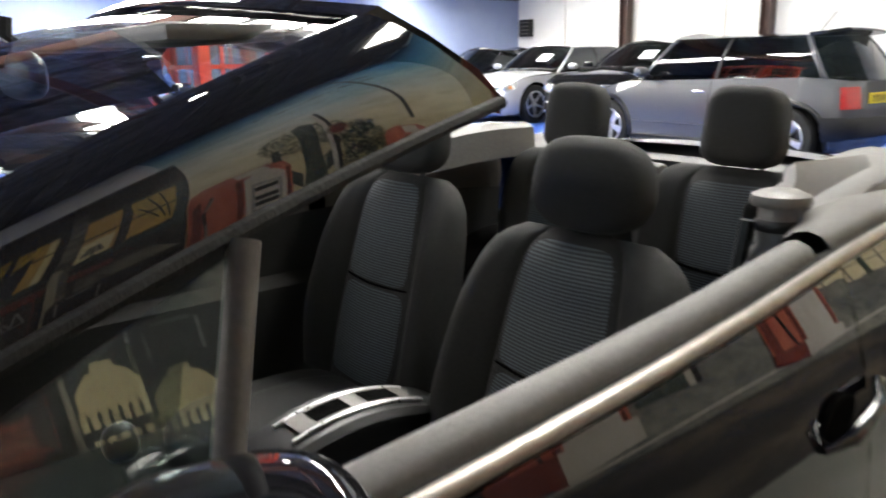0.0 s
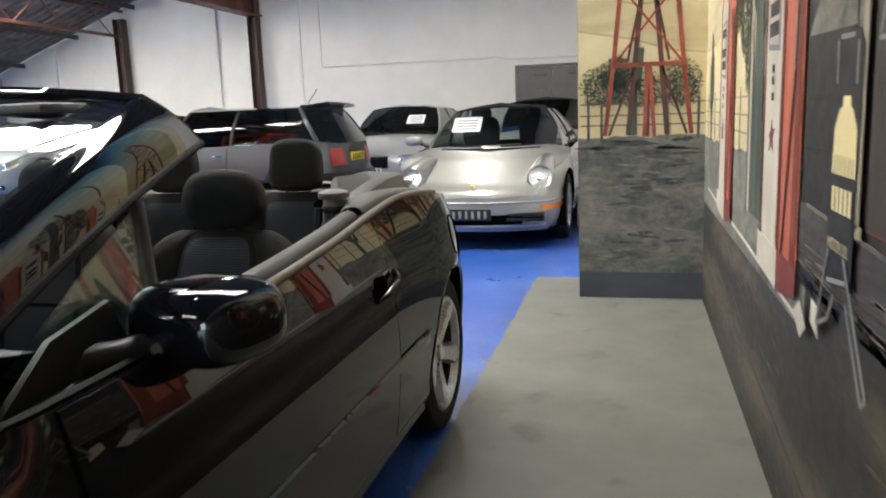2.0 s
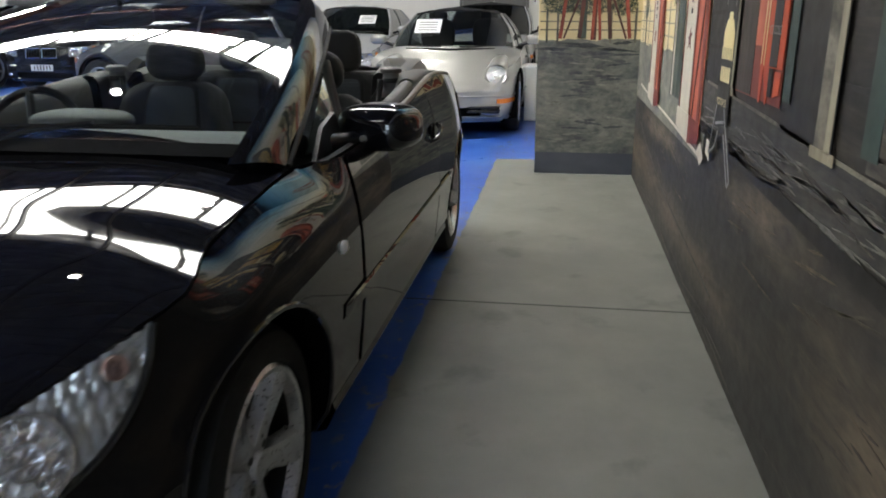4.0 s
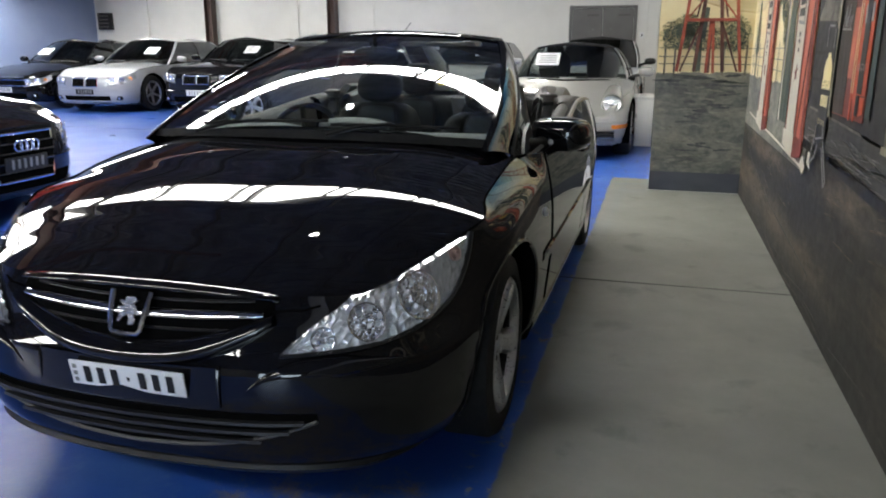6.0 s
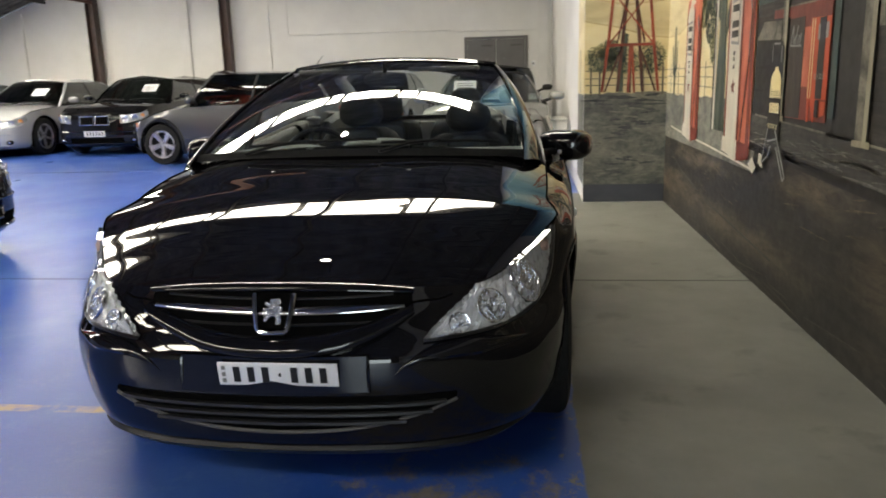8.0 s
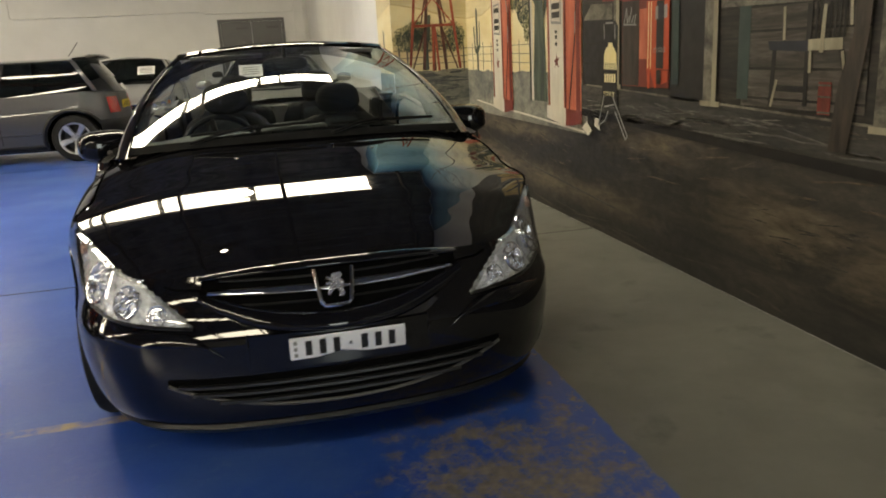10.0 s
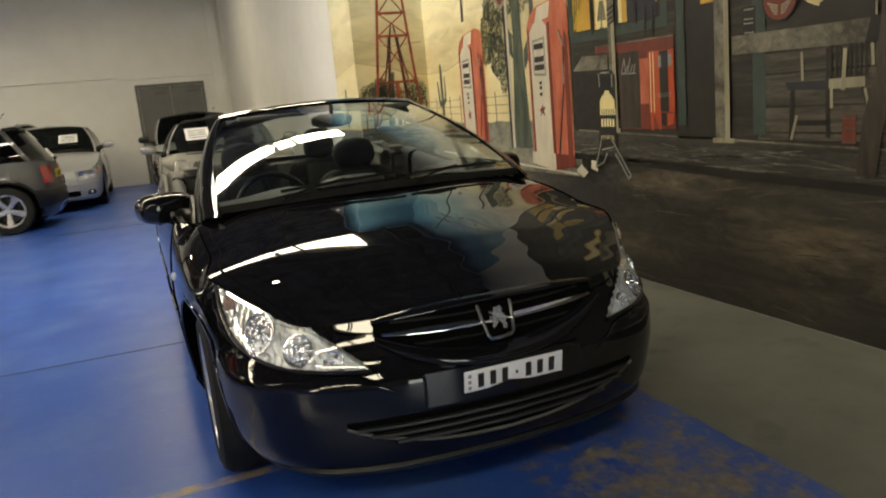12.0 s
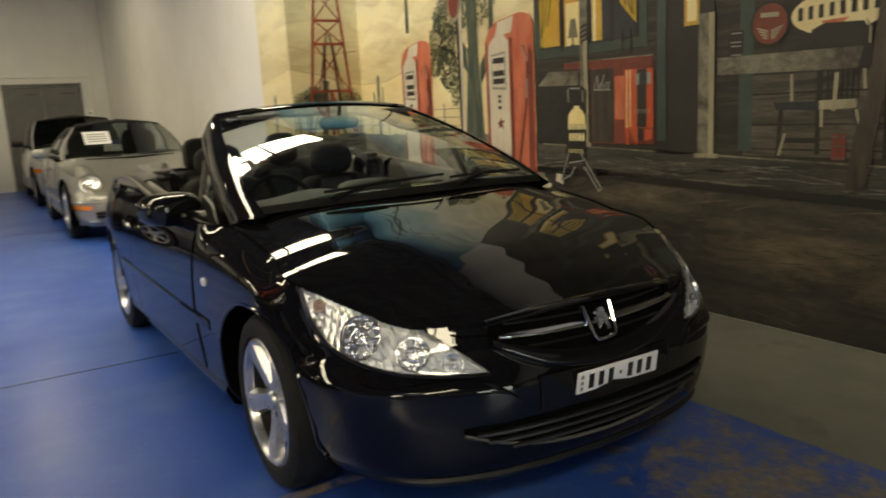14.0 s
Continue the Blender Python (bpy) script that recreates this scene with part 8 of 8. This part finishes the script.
sedan("off_road_car", "black tall off-road car with a twin grille and price card", (10.5, 7.15, 0), 0, BLACK_PAINT, 4.6, 0.92, nose=0.74, bonnet=0.93, cowl=0.97, roof=1.40, tail=0.99, card=-1, xf=0.85, xr=3.65, ws=(1.3, 2.0), rw=(3.9, 4.4), r=0.35, grille="kidney")
sedan("large_saloon", "silver large saloon with a twin grille and price card", (10.2, 9.38, 0), 0, SILVER, 4.95, 0.92, nose=0.68, bonnet=0.88, cowl=0.94, roof=1.39, tail=0.99, card=-1, wheel_style="slim", plate="dark", xf=0.88, xr=3.9, ws=(1.4, 2.15), rw=(3.6, 4.3), r=0.345, grille="kidney")
sedan("dark_coupe", "black coupe with silver lamps and a price card", (10.4, 11.5, 0), 0, BLACK_PAINT, 4.5, 0.87, nose=0.62, bonnet=0.82, cowl=0.92, roof=1.37, tail=0.93, ws=(1.3, 2.1), rw=(3.2, 3.9), grille="wide")
cabriolet = sedan("black_cabriolet", "glossy black cabriolet with a tall chrome-edged grille", (2.22, 3.12, 0), 92, BLACK_PAINT, 4.55, 0.88, nose=0.66, bonnet=0.84, cowl=0.93, roof=1.36, tail=0.95, ws=(1.3, 2.0), rw=(3.1, 3.75), r=0.325, grille="tall", roof_mat=FABRIC_TOP, card=0, plate="dark", front_round=0.6)
sedan("compact_car", "pale grey compact car with black roof and amber indicator lamps", (10.85, -0.12, 0), 0, SILVER, 3.95, 0.82, nose=0.70, bonnet=0.86, cowl=0.94, roof=1.40, tail=0.92, xf=0.75, xr=3.15, ws=(1.15, 1.7), rw=(3.0, 3.45), r=0.30, roof_mat=FABRIC_TOP, lamp="square", grille="wide", card=0, mirror_mat=TRIM)


def cabriolet_badge(car):
    """Four linked chrome rings across the top of the grille."""
    for k in range(4):
        bm = bmesh.new()
        y = (k - 1.5) * 0.052
        tube(bm, [(-0.028, y + 0.036 * math.cos(a), 0.545 + 0.036 * math.sin(a)) for a in np.linspace(0, 6.2832, 21)], 0.006, 6, False)
        part("badge_ring", bm, CHROME, car)


def hatchback_details(car):
    """Roof spoiler, aerial, tail-lamp rims, rear bumper and door-mirror caps of the small hatchback."""
    bm = bmesh.new()
    grid(bm, [[(3.16, y, 1.415 - 0.03 * (y / 0.6) ** 2), (3.34, y, 1.425 - 0.03 * (y / 0.6) ** 2), (3.36, y, 1.400 - 0.03 * (y / 0.6) ** 2), (3.18, y, 1.375 - 0.03 * (y / 0.6) ** 2)] for y in np.linspace(-0.60, 0.60, 11)], closed=True, cap=True)
    part("roof_spoiler", bm, BLACK_PAINT, car)
    bm = bmesh.new()
    tube(bm, [(2.95, 0, 1.42), (3.10, 0, 1.60)], 0.006, 6)
    part("aerial", bm, TRIM, car)
    bm = bmesh.new()
    grid(bm, [[(x, y, 0.30), (x + 0.03, y, 0.33), (x + 0.03, y, 0.50), (x, y, 0.54)] for x, y in ((3.42, -0.76), (3.56, -0.62), (3.63, -0.3), (3.64, 0), (3.63, 0.3), (3.56, 0.62), (3.42, 0.76))])
    part("rear_bumper", bm, TRIM, car)


cabriolet_badge(cabriolet)
hatchback_details(hatch)


def phone_booth():
    b = thing("telephone_booth", "bright red glazed telephone booth", "booth", "", "", (4.32, 6.55, 0))
    h, w = 2.35, 0.45
    for x in (-w, w):
        for y in (-w, w):
            bm = bmesh.new()
            box(bm, (x - 0.06, y - 0.06, 0), (x + 0.06, y + 0.06, h), 0.012)
            part("corner_post", bm, BOOTH_RED, b)
    for lo, hi, nm in (((-0.55, -0.55, h), (0.55, 0.55, h + 0.16), "cornice"), ((-0.50, -0.50, 0), (0.50, 0.50, 0.25), "plinth"), ((-0.46, -0.46, h + 0.16), (0.46, 0.46, h + 0.30), "cap")):
        bm = bmesh.new()
        box(bm, lo, hi, 0.03)
        part(nm, bm, BOOTH_RED, b)
    for (ax, sgn) in (("x", -1), ("x", 1), ("y", -1), ("y", 1)):
        for k in range(8):
            z = 0.45 + k * 0.235
            bm = bmesh.new()
            lo, hi = (-w + 0.05, sgn * w - 0.015, z - 0.02), (w - 0.05, sgn * w + 0.015, z + 0.02)
            if ax == "x":
                lo, hi = (lo[1], lo[0], lo[2]), (hi[1], hi[0], hi[2])
            box(bm, lo, hi)
            part("glazing_bar", bm, BOOTH_RED, b, "", False)
        for t in (-0.25, 0.25):
            bm = bmesh.new()
            lo, hi = (t - 0.018, sgn * w - 0.015, 0.25), (t + 0.018, sgn * w + 0.015, h)
            if ax == "x":
                lo, hi = (lo[1], lo[0], lo[2]), (hi[1], hi[0], hi[2])
            box(bm, lo, hi)
            part("glazing_bar", bm, BOOTH_RED, b, "", False)
        bm = bmesh.new()
        lo, hi = (-w + 0.05, sgn * w - 0.004, 0.25), (w - 0.05, sgn * w + 0.004, h)
        if ax == "x":
            lo, hi = (lo[1], lo[0], lo[2]), (hi[1], hi[0], hi[2])
        box(bm, lo, hi)
        part("pane", bm, GLASS, b, "", False).visible_shadow = False


phone_booth()


def ceiling_lamp(x, y, z, k=1.0):
    l = thing("pendant_lamp", "round high-bay lamp hanging from the roof, some added for light", "lamp", "ceiling lamps", "", (x, y, z))
    bm = bmesh.new()
    lathe(bm, [(r * k, h) for r, h in ((0.05, 0.28), (0.09, 0.24), (0.10, 0.12), (0.24, 0.0), (0.235, 0.0), (0.09, 0.12))], 28, "z")
    part("shade", bm, GREY_TRIM, l)
    bm = bmesh.new()
    lathe(bm, [(r * k, h) for r, h in ((0, 0.012), (0.20, 0.012), (0.21, 0.02))], 24, "z")
    part("diffuser", bm, TUBE_GLOW, l)
    bm = bmesh.new()
    tube(bm, [(0, 0, 0.28), (0, 0, roof_z(y) - z - 0.06)], 0.012, 6)
    part("rod", bm, TRIM, l)


# two small lamps mirrored in the bonnet, then three unseen ones added for light
for p in ((1.75, 1.0, 4.3, 0.3), (4.15, 0.5, 4.5, 0.5), (11.2, 1.0, 4.3), (11.8, 5.2, 4.3), (7.0, 9.0, 3.4)):
    ceiling_lamp(*p)


def low_box():
    b = thing("low_cabinet", "low white painted box against the side wall", "cabinet", "", "", (8.25, RETURN, 0))
    bm = bmesh.new()
    box(bm, (-0.35, 0, 0), (0.35, 0.24, 0.60), 0.008)
    part("body", bm, WALL_WHITE, b)
    bm = bmesh.new()
    box(bm, (-0.37, 0, 0.60), (0.37, 0.26, 0.63), 0.006)
    part("lid", bm, WALL_WHITE, b)


low_box()
